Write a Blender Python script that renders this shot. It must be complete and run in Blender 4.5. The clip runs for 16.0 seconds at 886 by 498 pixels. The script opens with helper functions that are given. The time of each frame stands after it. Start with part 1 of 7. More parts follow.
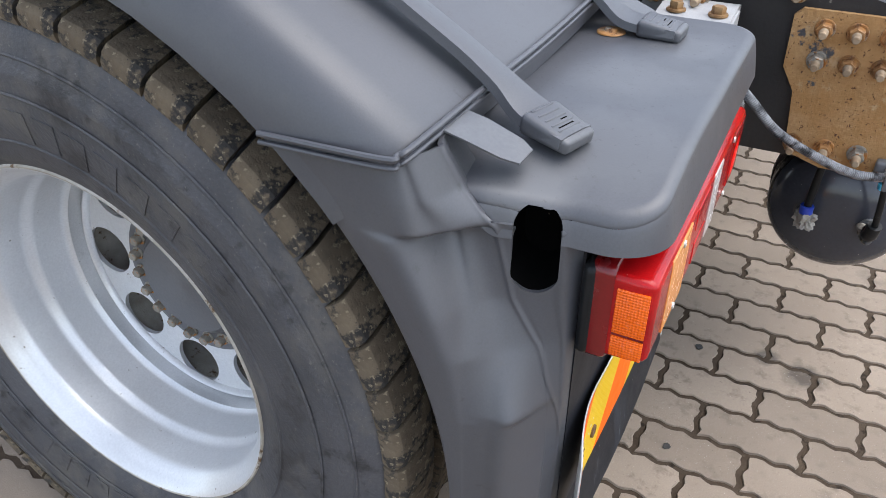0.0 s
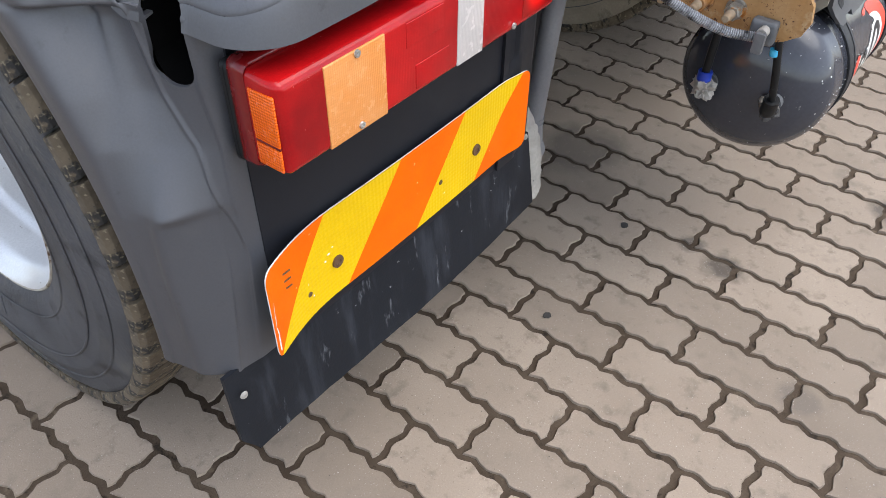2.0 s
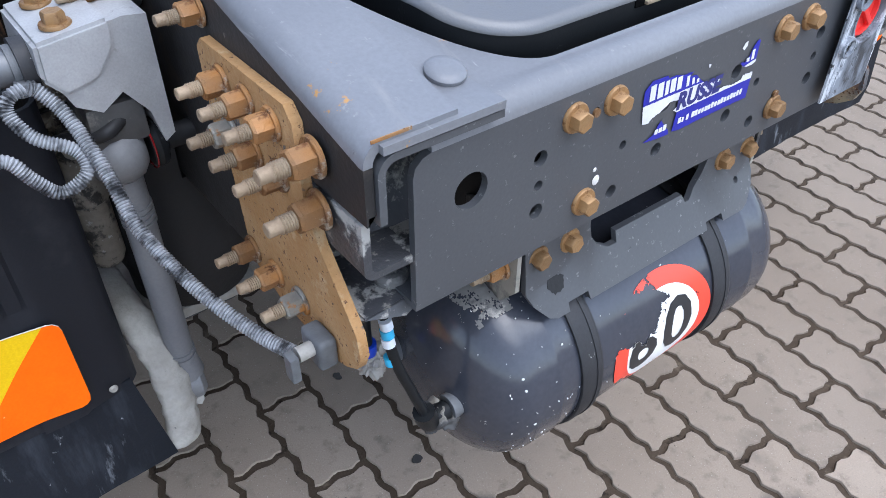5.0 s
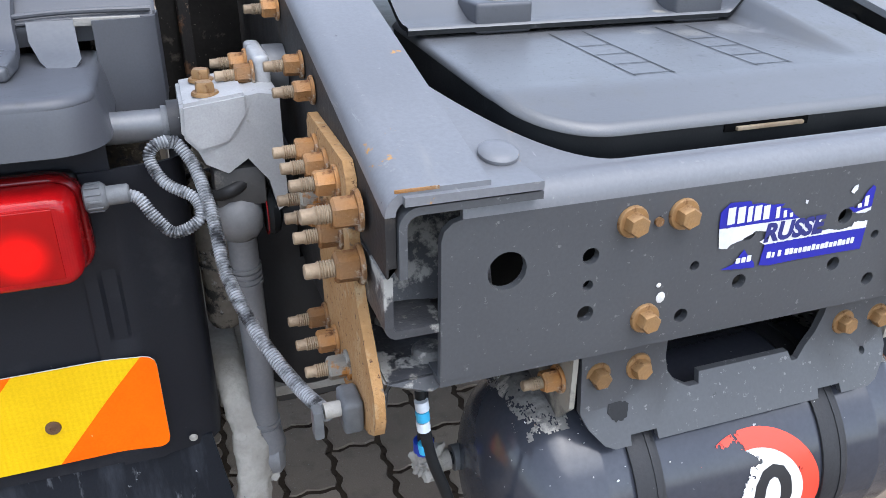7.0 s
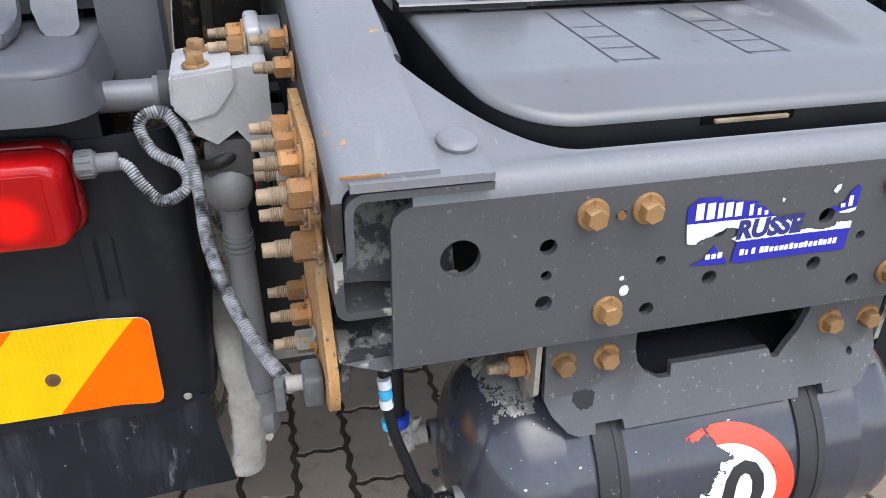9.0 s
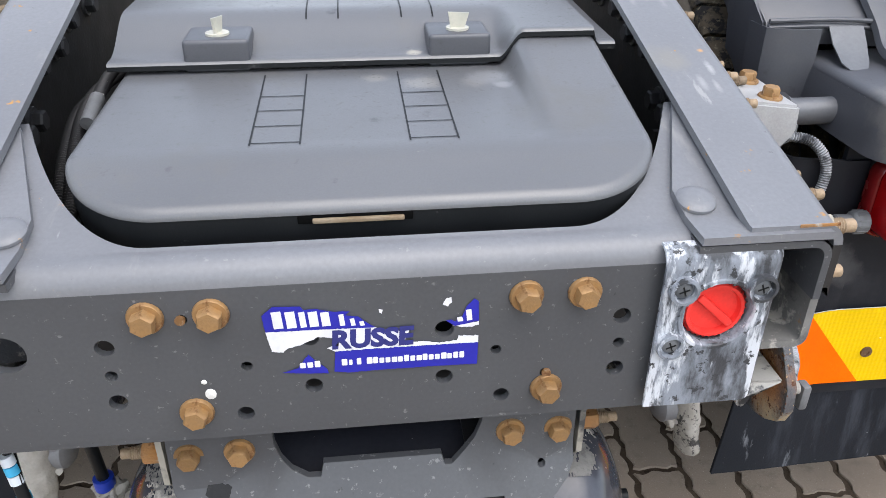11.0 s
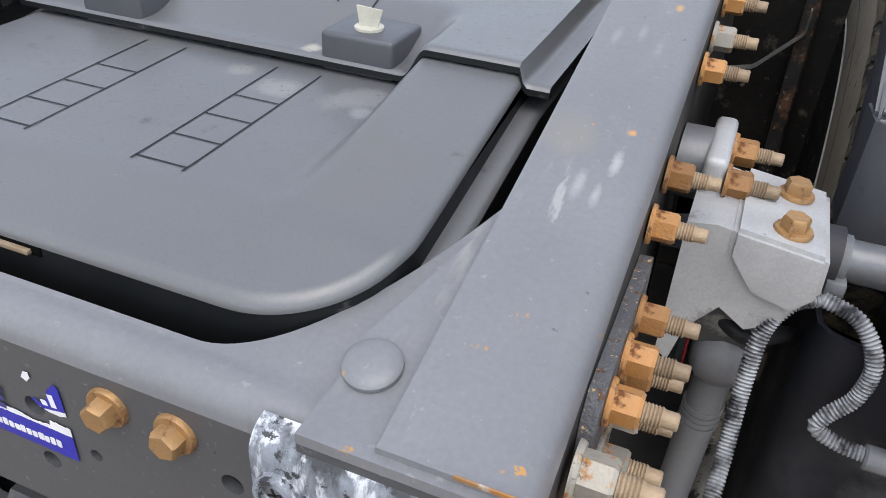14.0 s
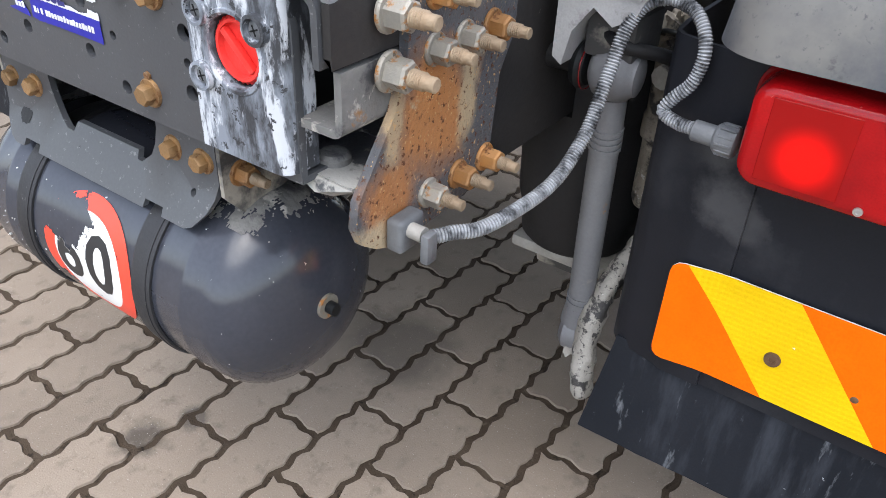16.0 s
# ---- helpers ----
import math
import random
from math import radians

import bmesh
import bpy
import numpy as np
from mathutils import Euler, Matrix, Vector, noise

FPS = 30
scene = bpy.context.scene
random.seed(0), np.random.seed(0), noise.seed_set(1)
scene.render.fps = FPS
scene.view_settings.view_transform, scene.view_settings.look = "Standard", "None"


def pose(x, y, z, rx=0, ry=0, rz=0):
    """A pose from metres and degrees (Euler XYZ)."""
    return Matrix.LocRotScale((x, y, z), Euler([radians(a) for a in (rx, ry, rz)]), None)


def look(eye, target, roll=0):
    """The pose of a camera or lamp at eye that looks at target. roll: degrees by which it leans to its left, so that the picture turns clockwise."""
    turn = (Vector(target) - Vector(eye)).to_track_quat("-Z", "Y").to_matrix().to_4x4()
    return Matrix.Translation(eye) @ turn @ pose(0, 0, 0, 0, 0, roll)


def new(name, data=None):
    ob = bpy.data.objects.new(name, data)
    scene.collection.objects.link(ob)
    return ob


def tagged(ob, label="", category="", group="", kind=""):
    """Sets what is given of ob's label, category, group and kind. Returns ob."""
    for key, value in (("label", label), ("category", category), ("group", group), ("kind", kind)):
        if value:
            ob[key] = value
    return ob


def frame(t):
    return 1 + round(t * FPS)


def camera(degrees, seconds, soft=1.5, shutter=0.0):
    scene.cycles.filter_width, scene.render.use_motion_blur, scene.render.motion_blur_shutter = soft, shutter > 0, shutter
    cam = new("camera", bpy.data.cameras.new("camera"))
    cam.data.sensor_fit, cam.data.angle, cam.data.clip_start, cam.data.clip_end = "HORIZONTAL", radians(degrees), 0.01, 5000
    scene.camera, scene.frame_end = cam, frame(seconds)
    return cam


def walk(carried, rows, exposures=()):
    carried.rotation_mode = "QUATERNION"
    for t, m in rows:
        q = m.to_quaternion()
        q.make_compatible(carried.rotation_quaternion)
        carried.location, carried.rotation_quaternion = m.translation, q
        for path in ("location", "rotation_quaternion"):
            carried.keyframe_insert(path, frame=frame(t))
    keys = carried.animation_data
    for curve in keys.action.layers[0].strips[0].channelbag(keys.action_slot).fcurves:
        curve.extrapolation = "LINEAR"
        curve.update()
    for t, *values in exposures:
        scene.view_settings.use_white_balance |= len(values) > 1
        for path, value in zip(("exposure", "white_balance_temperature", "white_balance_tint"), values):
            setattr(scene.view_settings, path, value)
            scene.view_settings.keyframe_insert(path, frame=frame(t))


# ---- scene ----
cam = camera(59.7, 16.0, soft=0.8)
PATH = [
    (0, (-1.801, 0.189, 1.301), (-0.324, 0.963, 0.196), -0.2),
    (0.5, (-1.802, 0.143, 1.3), (-0.332, 0.924, 0.193), -0.1),
    (1, (-1.77, 0.081, 1.244), (-0.307, 0.879, 0.138), -0.2),
    (1.5, (-1.675, -0.031, 1.213), (-0.261, 0.78, 0.054), -0.1),
    (2, (-1.569, -0.199, 1.219), (-0.389, 0.69, -0.129), 0.6),
    (2.5, (-1.462, -0.401, 1.251), (-0.4, 0.622, -0.1), -0.3),
    (3, (-1.313, -0.431, 1.253), (-0.271, 0.608, -0.101), -0.3),
    (3.5, (-1.115, -0.445, 1.236), (-0.093, 0.609, -0.122), -0.1),
    (4, (-0.922, -0.528, 1.258), (0.045, 0.551, -0.121), 0.9),
    (4.5, (-0.811, -0.532, 1.245), (0.097, 0.589, -0.14), 1.0),
    (5, (-0.664, -0.419, 1.239), (0.281, 0.806, -0.029), 0.1),
    (5.2, (-0.642, -0.377, 1.235), (0.307, 0.869, -0.008), -0.1),
    (7.3, (-0.562, -0.562, 1.164), (0.0, 1.161, 0.317), 0.6),
    (7.5, (-0.562, -0.571, 1.167), (-0.015, 1.16, 0.328), 0.6),
    (8, (-0.544, -0.576, 1.174), (-0.035, 1.134, 0.271), 1.0),
    (8.5, (-0.514, -0.572, 1.185), (-0.035, 1.121, 0.233), 1.0),
    (9, (-0.478, -0.558, 1.19), (-0.019, 1.127, 0.215), 0.9),
    (9.5, (-0.409, -0.546, 1.209), (0.04, 1.136, 0.225), 0.7),
    (10, (-0.3, -0.533, 1.217), (0.141, 1.15, 0.23), 0.6),
    (10.2, (-0.245, -0.541, 1.236), (0.183, 1.145, 0.25), 0.3),
    (12.3, (0.302, -0.563, 1.283), (-0.063, 1.11, 0.25), 2.2),
    (12.5, (0.325, -0.517, 1.292), (-0.099, 1.143, 0.261), 2.3),
    (13, (0.376, -0.398, 1.279), (-0.084, 1.253, 0.247), 2.4),
    (13.5, (0.427, -0.257, 1.282), (-0.112, 1.343, 0.211), 3.0),
    (14, (0.458, -0.253, 1.251), (-0.145, 1.306, 0.152), 3.2),
    (14.2, (0.491, -0.294, 1.246), (-0.133, 1.254, 0.145), 2.9),
    (14.3, (0.501, -0.333, 1.23), (-0.095, 1.242, 0.151), 3.8),
    (14.4, (0.535, -0.349, 1.223), (-0.087, 1.207, 0.132), 3.0),
    (14.5, (0.565, -0.36, 1.225), (-0.065, 1.181, 0.117), 3.0),
    (14.8, (0.652, -0.39, 1.203), (-0.005, 1.138, 0.092), 2.5),
    (15, (0.691, -0.396, 1.186), (0.044, 1.126, 0.062), 2.9),
    (15.5, (0.795, -0.419, 1.137), (0.04, 1.061, 0.024), 3.5),
    (16, (0.829, -0.437, 1.099), (-0.106, 0.934, -0.018), 2.7),
]
walk(cam, [(t, look(eye, target, roll)) for t, eye, target, roll in PATH],
     exposures=[(0, 0.0, 6500, 10), (3, -0.06, 6520, 10), (4, -0.05, 6200, 10), (5, -0.05, 5800, 10), (7.5, 0.05, 6200, 10), (9, 0.06, 6480, 10), (10, 0.0, 6600, 10), (12.5, -0.08, 6700, 10), (13.2, -0.22, 6700, 10), (14.2, -0.24, 6700, 10), (15.2, 0.0, 6500, 10), (16, 0.08, 6400, 10)])

# ---- light: bright overcast sky with a soft, high sun ----
world = bpy.data.worlds.new("overcast_sky")
scene.world = world
world.use_nodes = True
wn, wl = world.node_tree.nodes, world.node_tree.links
sky = wn.new("ShaderNodeTexSky")
sky.sky_type, sky.sun_disc = "NISHITA", False
sky.sun_elevation, sky.sun_rotation = radians(66), radians(158)
sky.dust_density, sky.air_density, sky.ozone_density = 1.5, 1.0, 1.0
grey = wn.new("ShaderNodeHueSaturation")
grey.inputs["Saturation"].default_value = 0.55
wl.new(sky.outputs[0], grey.inputs["Color"])
wl.new(grey.outputs[0], wn["Background"].inputs["Color"])
wn["Background"].inputs["Strength"].default_value = 0.465
sun = new("sun", bpy.data.lights.new("sun", "SUN"))
sun.data.energy, sun.data.angle, sun.data.color = 2.10, radians(60), (1.0, 0.99, 0.98)
sun.matrix_world = look((0.8, -1.95, 4.7), (0, 0, 0))


# ---- materials ----
def nodes_of(name):
    m = bpy.data.materials.new(name)
    m.use_nodes = True
    t = m.node_tree
    return m, t.nodes, t.links, t.nodes["Principled BSDF"]


def noise_node(n, l, scale, detail=4.0, rough=0.55, coords=None, stretch=None):
    co = coords or n.new("ShaderNodeTexCoord").outputs["Object"]
    if stretch:
        mp = n.new("ShaderNodeMapping")
        mp.inputs["Scale"].default_value = stretch
        l.new(co, mp.inputs["Vector"])
        co = mp.outputs[0]
    x = n.new("ShaderNodeTexNoise")
    x.inputs["Scale"].default_value, x.inputs["Detail"].default_value, x.inputs["Roughness"].default_value = scale, detail, rough
    l.new(co, x.inputs["Vector"])
    return x.outputs["Fac"]


def ramp(n, l, fac, lo, hi, c0=(0, 0, 0, 1), c1=(1, 1, 1, 1)):
    r = n.new("ShaderNodeValToRGB")
    r.color_ramp.elements[0].position, r.color_ramp.elements[1].position = lo, hi
    r.color_ramp.elements[0].color, r.color_ramp.elements[1].color = c0, c1
    l.new(fac, r.inputs[0])
    return r.outputs[0]


def mixed(n, l, fac, a, b):
    m = n.new("ShaderNodeMix")
    m.data_type = "RGBA"
    l.new(fac, m.inputs[0])
    for sock, v in ((m.inputs[6], a), (m.inputs[7], b)):
        if isinstance(v, tuple):
            sock.default_value = (*v, 1) if len(v) == 3 else v
        else:
            l.new(v, sock)
    return m.outputs[2]


def surface(name, c1, c2, scale=6.0, rough=0.5, metal=0.0, bump=0.15, bscale=180.0, wear=(), spec=0.5, rspread=0.12, vary=0.0, place=False, stains=(), grid=0.0, coat=0.0):
    """Two tones at a broad scale, fine grain in relief and gloss, then layers of wear: (colour, scale, threshold, softness, roughness, stretch)."""
    m, n, l, b = nodes_of(name)
    at = n.new("ShaderNodeNewGeometry").outputs["Position"] if place else None
    col = mixed(n, l, ramp(n, l, noise_node(n, l, scale, coords=at), 0.35, 0.68), c1, c2)
    fine = noise_node(n, l, bscale, 3.0, coords=at)
    col = mixed(n, l, ramp(n, l, fine, 0.3, 0.75, (0, 0, 0, 1), (0.35, 0.35, 0.35, 1)), col, tuple(0.7 * v for v in c1))
    if vary:
        info = n.new("ShaderNodeObjectInfo")
        hsv = n.new("ShaderNodeHueSaturation")
        mp = n.new("ShaderNodeMapRange")
        mp.inputs[3].default_value, mp.inputs[4].default_value = 1 - vary, 1 + vary
        l.new(info.outputs["Random"], mp.inputs[0])
        l.new(mp.outputs[0], hsv.inputs["Value"])
        l.new(col, hsv.inputs["Color"])
        col = hsv.outputs[0]
    rmix = n.new("ShaderNodeMapRange")
    rmix.inputs[3].default_value, rmix.inputs[4].default_value = rough - rspread, rough + rspread
    l.new(noise_node(n, l, scale * 4), rmix.inputs[0])
    rr = rmix.outputs[0]
    for spot_at, size, colour, *shape in stains:
        off = n.new("ShaderNodeVectorMath")
        off.operation, off.inputs[1].default_value = "SUBTRACT", spot_at
        l.new(at, off.inputs[0])
        drawn = n.new("ShaderNodeVectorMath")
        drawn.operation, drawn.inputs[1].default_value = "MULTIPLY", shape[0] if shape else (1, 1, 1)
        l.new(off.outputs[0], drawn.inputs[0])
        d = n.new("ShaderNodeVectorMath")
        d.operation = "LENGTH"
        l.new(drawn.outputs[0], d.inputs[0])
        q = n.new("ShaderNodeMath")
        q.operation, q.inputs[1].default_value = "MULTIPLY_ADD", size * 2.2
        l.new(noise_node(n, l, 0.45 / size, 6.0, 0.7, at), q.inputs[0]), l.new(d.outputs["Value"], q.inputs[2])
        col = mixed(n, l, ramp(n, l, q.outputs[0], size * 1.7, size * 2.3, (0.9, 0.9, 0.9, 1), (0, 0, 0, 1)), col, colour)
    for w in wear:
        colour, ws, thr, soft, wr = w[:5]
        f = ramp(n, l, noise_node(n, l, ws, 6.0, 0.65, at, w[5] if len(w) > 5 else None), thr, thr + soft)
        col = mixed(n, l, f, col, colour)
        mr = n.new("ShaderNodeMix")
        l.new(f, mr.inputs[0]), l.new(rr, mr.inputs[2])
        mr.inputs[3].default_value = wr
        rr = mr.outputs[0]
    l.new(col, b.inputs["Base Color"])
    l.new(rr, b.inputs["Roughness"])
    b.inputs["Metallic"].default_value = metal
    b.inputs["Specular IOR Level"].default_value = spec
    b.inputs["Coat Weight"].default_value, b.inputs["Coat Roughness"].default_value = coat, 0.35
    if grid:  # pressed prisms of a lamp lens
        waves = []
        for way in ("X", "Y", "Z"):
            w = n.new("ShaderNodeTexWave")
            w.bands_direction = way
            w.inputs["Scale"].default_value = grid
            l.new(n.new("ShaderNodeTexCoord").outputs["Object"], w.inputs["Vector"])
            waves.append(w.outputs["Fac"])
        add = n.new("ShaderNodeMath")
        l.new(waves[0], add.inputs[0]), l.new(waves[1], add.inputs[1])
        more = n.new("ShaderNodeMath")
        l.new(add.outputs[0], more.inputs[0]), l.new(waves[2], more.inputs[1])
        fine = more.outputs[0]
    if bump:
        bp = n.new("ShaderNodeBump")
        bp.inputs["Strength"].default_value, bp.inputs["Distance"].default_value = bump, 0.002
        l.new(fine, bp.inputs["Height"])
        l.new(bp.outputs[0], b.inputs["Normal"])
    return m


# Near-black stand-in for the shade inside holes and slots.
HOLEBLACK = surface("black_for_hole_shade", (0.004, 0.004, 0.004), (0.006, 0.006, 0.006), 5, 0.9, bump=0, spec=0.0)
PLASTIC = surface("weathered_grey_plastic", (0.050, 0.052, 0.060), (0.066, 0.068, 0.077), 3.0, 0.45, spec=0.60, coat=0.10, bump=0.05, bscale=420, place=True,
                  # Negative-x patches: pale dust, also painted light where the shelf renders too shaded.
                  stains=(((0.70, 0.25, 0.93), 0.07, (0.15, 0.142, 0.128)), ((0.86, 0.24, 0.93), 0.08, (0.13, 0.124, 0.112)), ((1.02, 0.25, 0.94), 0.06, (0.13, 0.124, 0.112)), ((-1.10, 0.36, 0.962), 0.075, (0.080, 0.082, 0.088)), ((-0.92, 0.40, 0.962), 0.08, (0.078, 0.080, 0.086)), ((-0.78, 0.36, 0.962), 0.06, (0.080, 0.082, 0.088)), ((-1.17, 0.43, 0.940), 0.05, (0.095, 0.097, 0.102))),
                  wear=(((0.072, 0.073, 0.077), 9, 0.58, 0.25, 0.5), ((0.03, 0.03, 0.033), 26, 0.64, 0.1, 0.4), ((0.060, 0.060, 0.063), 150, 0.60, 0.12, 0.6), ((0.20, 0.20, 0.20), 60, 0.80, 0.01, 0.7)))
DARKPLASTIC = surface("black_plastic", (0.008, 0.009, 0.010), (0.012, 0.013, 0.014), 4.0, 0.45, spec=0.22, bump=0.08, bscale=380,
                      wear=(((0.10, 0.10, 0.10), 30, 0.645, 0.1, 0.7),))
# Lid moulding: tops use this grey, upright walls the black plastic for shade.
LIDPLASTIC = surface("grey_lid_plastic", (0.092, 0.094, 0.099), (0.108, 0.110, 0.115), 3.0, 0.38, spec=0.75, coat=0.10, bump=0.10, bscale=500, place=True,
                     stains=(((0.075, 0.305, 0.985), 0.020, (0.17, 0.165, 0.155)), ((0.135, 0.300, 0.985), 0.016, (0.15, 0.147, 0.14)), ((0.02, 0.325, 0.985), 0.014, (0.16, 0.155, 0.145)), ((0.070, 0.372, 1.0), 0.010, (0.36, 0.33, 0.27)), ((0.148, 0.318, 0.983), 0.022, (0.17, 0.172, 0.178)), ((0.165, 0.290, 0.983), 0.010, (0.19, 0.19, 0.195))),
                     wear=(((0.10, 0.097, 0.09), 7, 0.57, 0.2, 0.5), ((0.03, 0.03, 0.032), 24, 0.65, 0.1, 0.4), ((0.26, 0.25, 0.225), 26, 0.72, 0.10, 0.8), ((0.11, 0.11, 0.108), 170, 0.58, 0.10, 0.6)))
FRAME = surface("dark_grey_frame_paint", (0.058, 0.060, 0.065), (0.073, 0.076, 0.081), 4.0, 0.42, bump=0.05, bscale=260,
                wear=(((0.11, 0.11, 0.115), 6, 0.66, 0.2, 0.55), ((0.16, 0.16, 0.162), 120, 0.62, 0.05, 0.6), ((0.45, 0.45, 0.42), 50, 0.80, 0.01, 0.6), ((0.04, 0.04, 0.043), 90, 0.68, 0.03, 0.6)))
# Lighter copy of FRAME for upward faces, sky reflection put into the base colour.
FRAMETOP = surface("scuffed_frame_paint_with_sky_sheen", (0.142, 0.145, 0.155), (0.178, 0.182, 0.193), 4.0, 0.42, bump=0.06, bscale=240, place=True,
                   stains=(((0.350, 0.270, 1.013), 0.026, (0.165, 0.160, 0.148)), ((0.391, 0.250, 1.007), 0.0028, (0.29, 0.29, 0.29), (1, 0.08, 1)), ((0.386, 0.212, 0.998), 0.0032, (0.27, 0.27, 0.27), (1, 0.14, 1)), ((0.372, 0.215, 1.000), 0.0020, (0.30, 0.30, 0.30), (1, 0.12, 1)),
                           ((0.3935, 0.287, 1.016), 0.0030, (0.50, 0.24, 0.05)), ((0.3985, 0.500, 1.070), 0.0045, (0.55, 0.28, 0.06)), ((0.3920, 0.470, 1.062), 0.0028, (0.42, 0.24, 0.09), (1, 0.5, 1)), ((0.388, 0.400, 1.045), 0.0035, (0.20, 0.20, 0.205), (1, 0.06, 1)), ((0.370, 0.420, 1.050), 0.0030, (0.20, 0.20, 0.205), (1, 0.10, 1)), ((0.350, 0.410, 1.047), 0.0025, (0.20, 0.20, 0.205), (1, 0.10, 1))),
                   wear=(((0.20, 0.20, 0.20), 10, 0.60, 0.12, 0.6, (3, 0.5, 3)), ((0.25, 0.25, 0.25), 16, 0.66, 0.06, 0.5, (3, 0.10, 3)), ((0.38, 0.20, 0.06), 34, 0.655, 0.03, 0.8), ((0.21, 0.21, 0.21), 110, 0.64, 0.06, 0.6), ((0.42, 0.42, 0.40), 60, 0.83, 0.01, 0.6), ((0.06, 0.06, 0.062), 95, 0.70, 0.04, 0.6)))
DIRTYMETAL = surface("muddy_black_metal", (0.035, 0.035, 0.037), (0.06, 0.058, 0.055), 9, 0.6, bump=0.3, bscale=120,
                     wear=(((0.27, 0.25, 0.21), 13, 0.53, 0.12, 0.85),))
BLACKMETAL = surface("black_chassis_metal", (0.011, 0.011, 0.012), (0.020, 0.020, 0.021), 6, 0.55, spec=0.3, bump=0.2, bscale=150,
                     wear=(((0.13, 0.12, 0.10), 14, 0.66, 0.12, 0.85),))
# Darker copy of the frame paint for the shaded web, with brown dirt.
WEBMETAL = surface("frame_paint_darkened_for_shade_with_brown_dirt", (0.020, 0.019, 0.019), (0.032, 0.029, 0.027), 6, 0.6, spec=0.3, bump=0.25, bscale=150,
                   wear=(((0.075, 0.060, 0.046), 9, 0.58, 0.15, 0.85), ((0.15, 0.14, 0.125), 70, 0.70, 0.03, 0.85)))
RUST = surface("flaking_rust_on_grey_paint", (0.33, 0.175, 0.06), (0.40, 0.24, 0.105), 22, 0.85, bump=1.0, bscale=170,
               wear=(((0.43, 0.30, 0.16), 17, 0.58, 0.08, 0.8), ((0.075, 0.03, 0.014), 150, 0.60, 0.06, 0.9), ((0.05, 0.052, 0.058), 12, 0.60, 0.03, 0.5)))
RUSTPAINT = surface("grey_paint_with_rust_blooms", (0.060, 0.062, 0.068), (0.088, 0.089, 0.094), 14, 0.6, bump=1.0, bscale=210, place=True,
                    stains=(((0.431, 0.125, 0.785), 0.064, (0.36, 0.150, 0.045)), ((0.431, 0.118, 0.835), 0.036, (0.34, 0.140, 0.042)), ((0.431, 0.052, 0.722), 0.036, (0.33, 0.135, 0.042)),
                            ((0.431, 0.030, 0.690), 0.026, (0.38, 0.30, 0.19)), ((0.431, 0.178, 0.800), 0.016, (0.36, 0.28, 0.17), (1, 1, 0.30)), ((0.431, 0.060, 0.800), 0.014, (0.36, 0.27, 0.16), (1, 1, 0.35))),
                    wear=(((0.40, 0.31, 0.19), 13, 0.62, 0.05, 0.8), ((0.085, 0.030, 0.010), 130, 0.57, 0.05, 0.9), ((0.46, 0.29, 0.14), 190, 0.60, 0.05, 0.9)))
# Near-black fill, flecked with mud, for gaps that should look dark.
GAPFILL = surface("dull_black_gap_fill_with_mud", (0.014, 0.013, 0.012), (0.024, 0.022, 0.020), 10, 0.92, spec=0.08, bump=0.6, bscale=120,
                 wear=(((0.10, 0.088, 0.07), 18, 0.60, 0.10, 0.95), ((0.16, 0.145, 0.12), 90, 0.66, 0.04, 0.95)))
CASTMUD = surface("patchy_brown_mud_on_black", (0.18, 0.155, 0.12), (0.27, 0.24, 0.20), 18, 0.85, bump=0.9, bscale=120,
                  wear=(((0.03, 0.028, 0.026), 30, 0.50, 0.07, 0.6), ((0.36, 0.35, 0.33), 55, 0.62, 0.05, 0.9)))
CASTDIRT = surface("dark_casting_with_dust_patches", (0.035, 0.036, 0.040), (0.060, 0.061, 0.065), 14, 0.5, bump=0.5, bscale=140,
                   wear=(((0.31, 0.30, 0.275), 16, 0.50, 0.05, 0.9), ((0.20, 0.19, 0.17), 60, 0.60, 0.06, 0.9)))
DUSTMETAL = surface("casting_under_grey_dust", (0.13, 0.127, 0.12), (0.19, 0.183, 0.17), 12, 0.8, bump=0.7, bscale=130,
                    wear=(((0.045, 0.045, 0.047), 20, 0.55, 0.08, 0.6), ((0.36, 0.34, 0.30), 30, 0.57, 0.06, 0.9), ((0.24, 0.13, 0.06), 24, 0.66, 0.05, 0.9)))
NUTRUST = surface("rusty_zinc_nut", (0.33, 0.150, 0.040), (0.24, 0.145, 0.075), 30, 0.6, metal=0.25, bump=0.5, bscale=330, vary=0.42,
                  wear=(((0.13, 0.05, 0.016), 60, 0.56, 0.08, 0.9), ((0.40, 0.36, 0.29), 40, 0.58, 0.08, 0.6)))
NUTGREY = surface("zinc_nut_with_road_dirt", (0.25, 0.235, 0.205), (0.31, 0.28, 0.225), 30, 0.55, metal=0.35, bump=0.4, bscale=330, vary=0.2,
                  wear=(((0.36, 0.155, 0.035), 34, 0.52, 0.07, 0.85), ((0.10, 0.085, 0.065), 80, 0.60, 0.06, 0.85),))
THREAD = surface("dirty_bolt_thread", (0.26, 0.185, 0.115), (0.36, 0.29, 0.20), 40, 0.65, metal=0.3, bump=0.4, bscale=300, vary=0.25)
BRASSY = surface("gold_zinc_bolt_head", (0.31, 0.175, 0.068), (0.25, 0.155, 0.078), 40, 0.5, metal=0.4, bump=0.3, bscale=320, vary=0.25,
                 wear=(((0.16, 0.068, 0.022), 55, 0.56, 0.1, 0.85), ((0.42, 0.36, 0.27), 60, 0.66, 0.08, 0.6)))
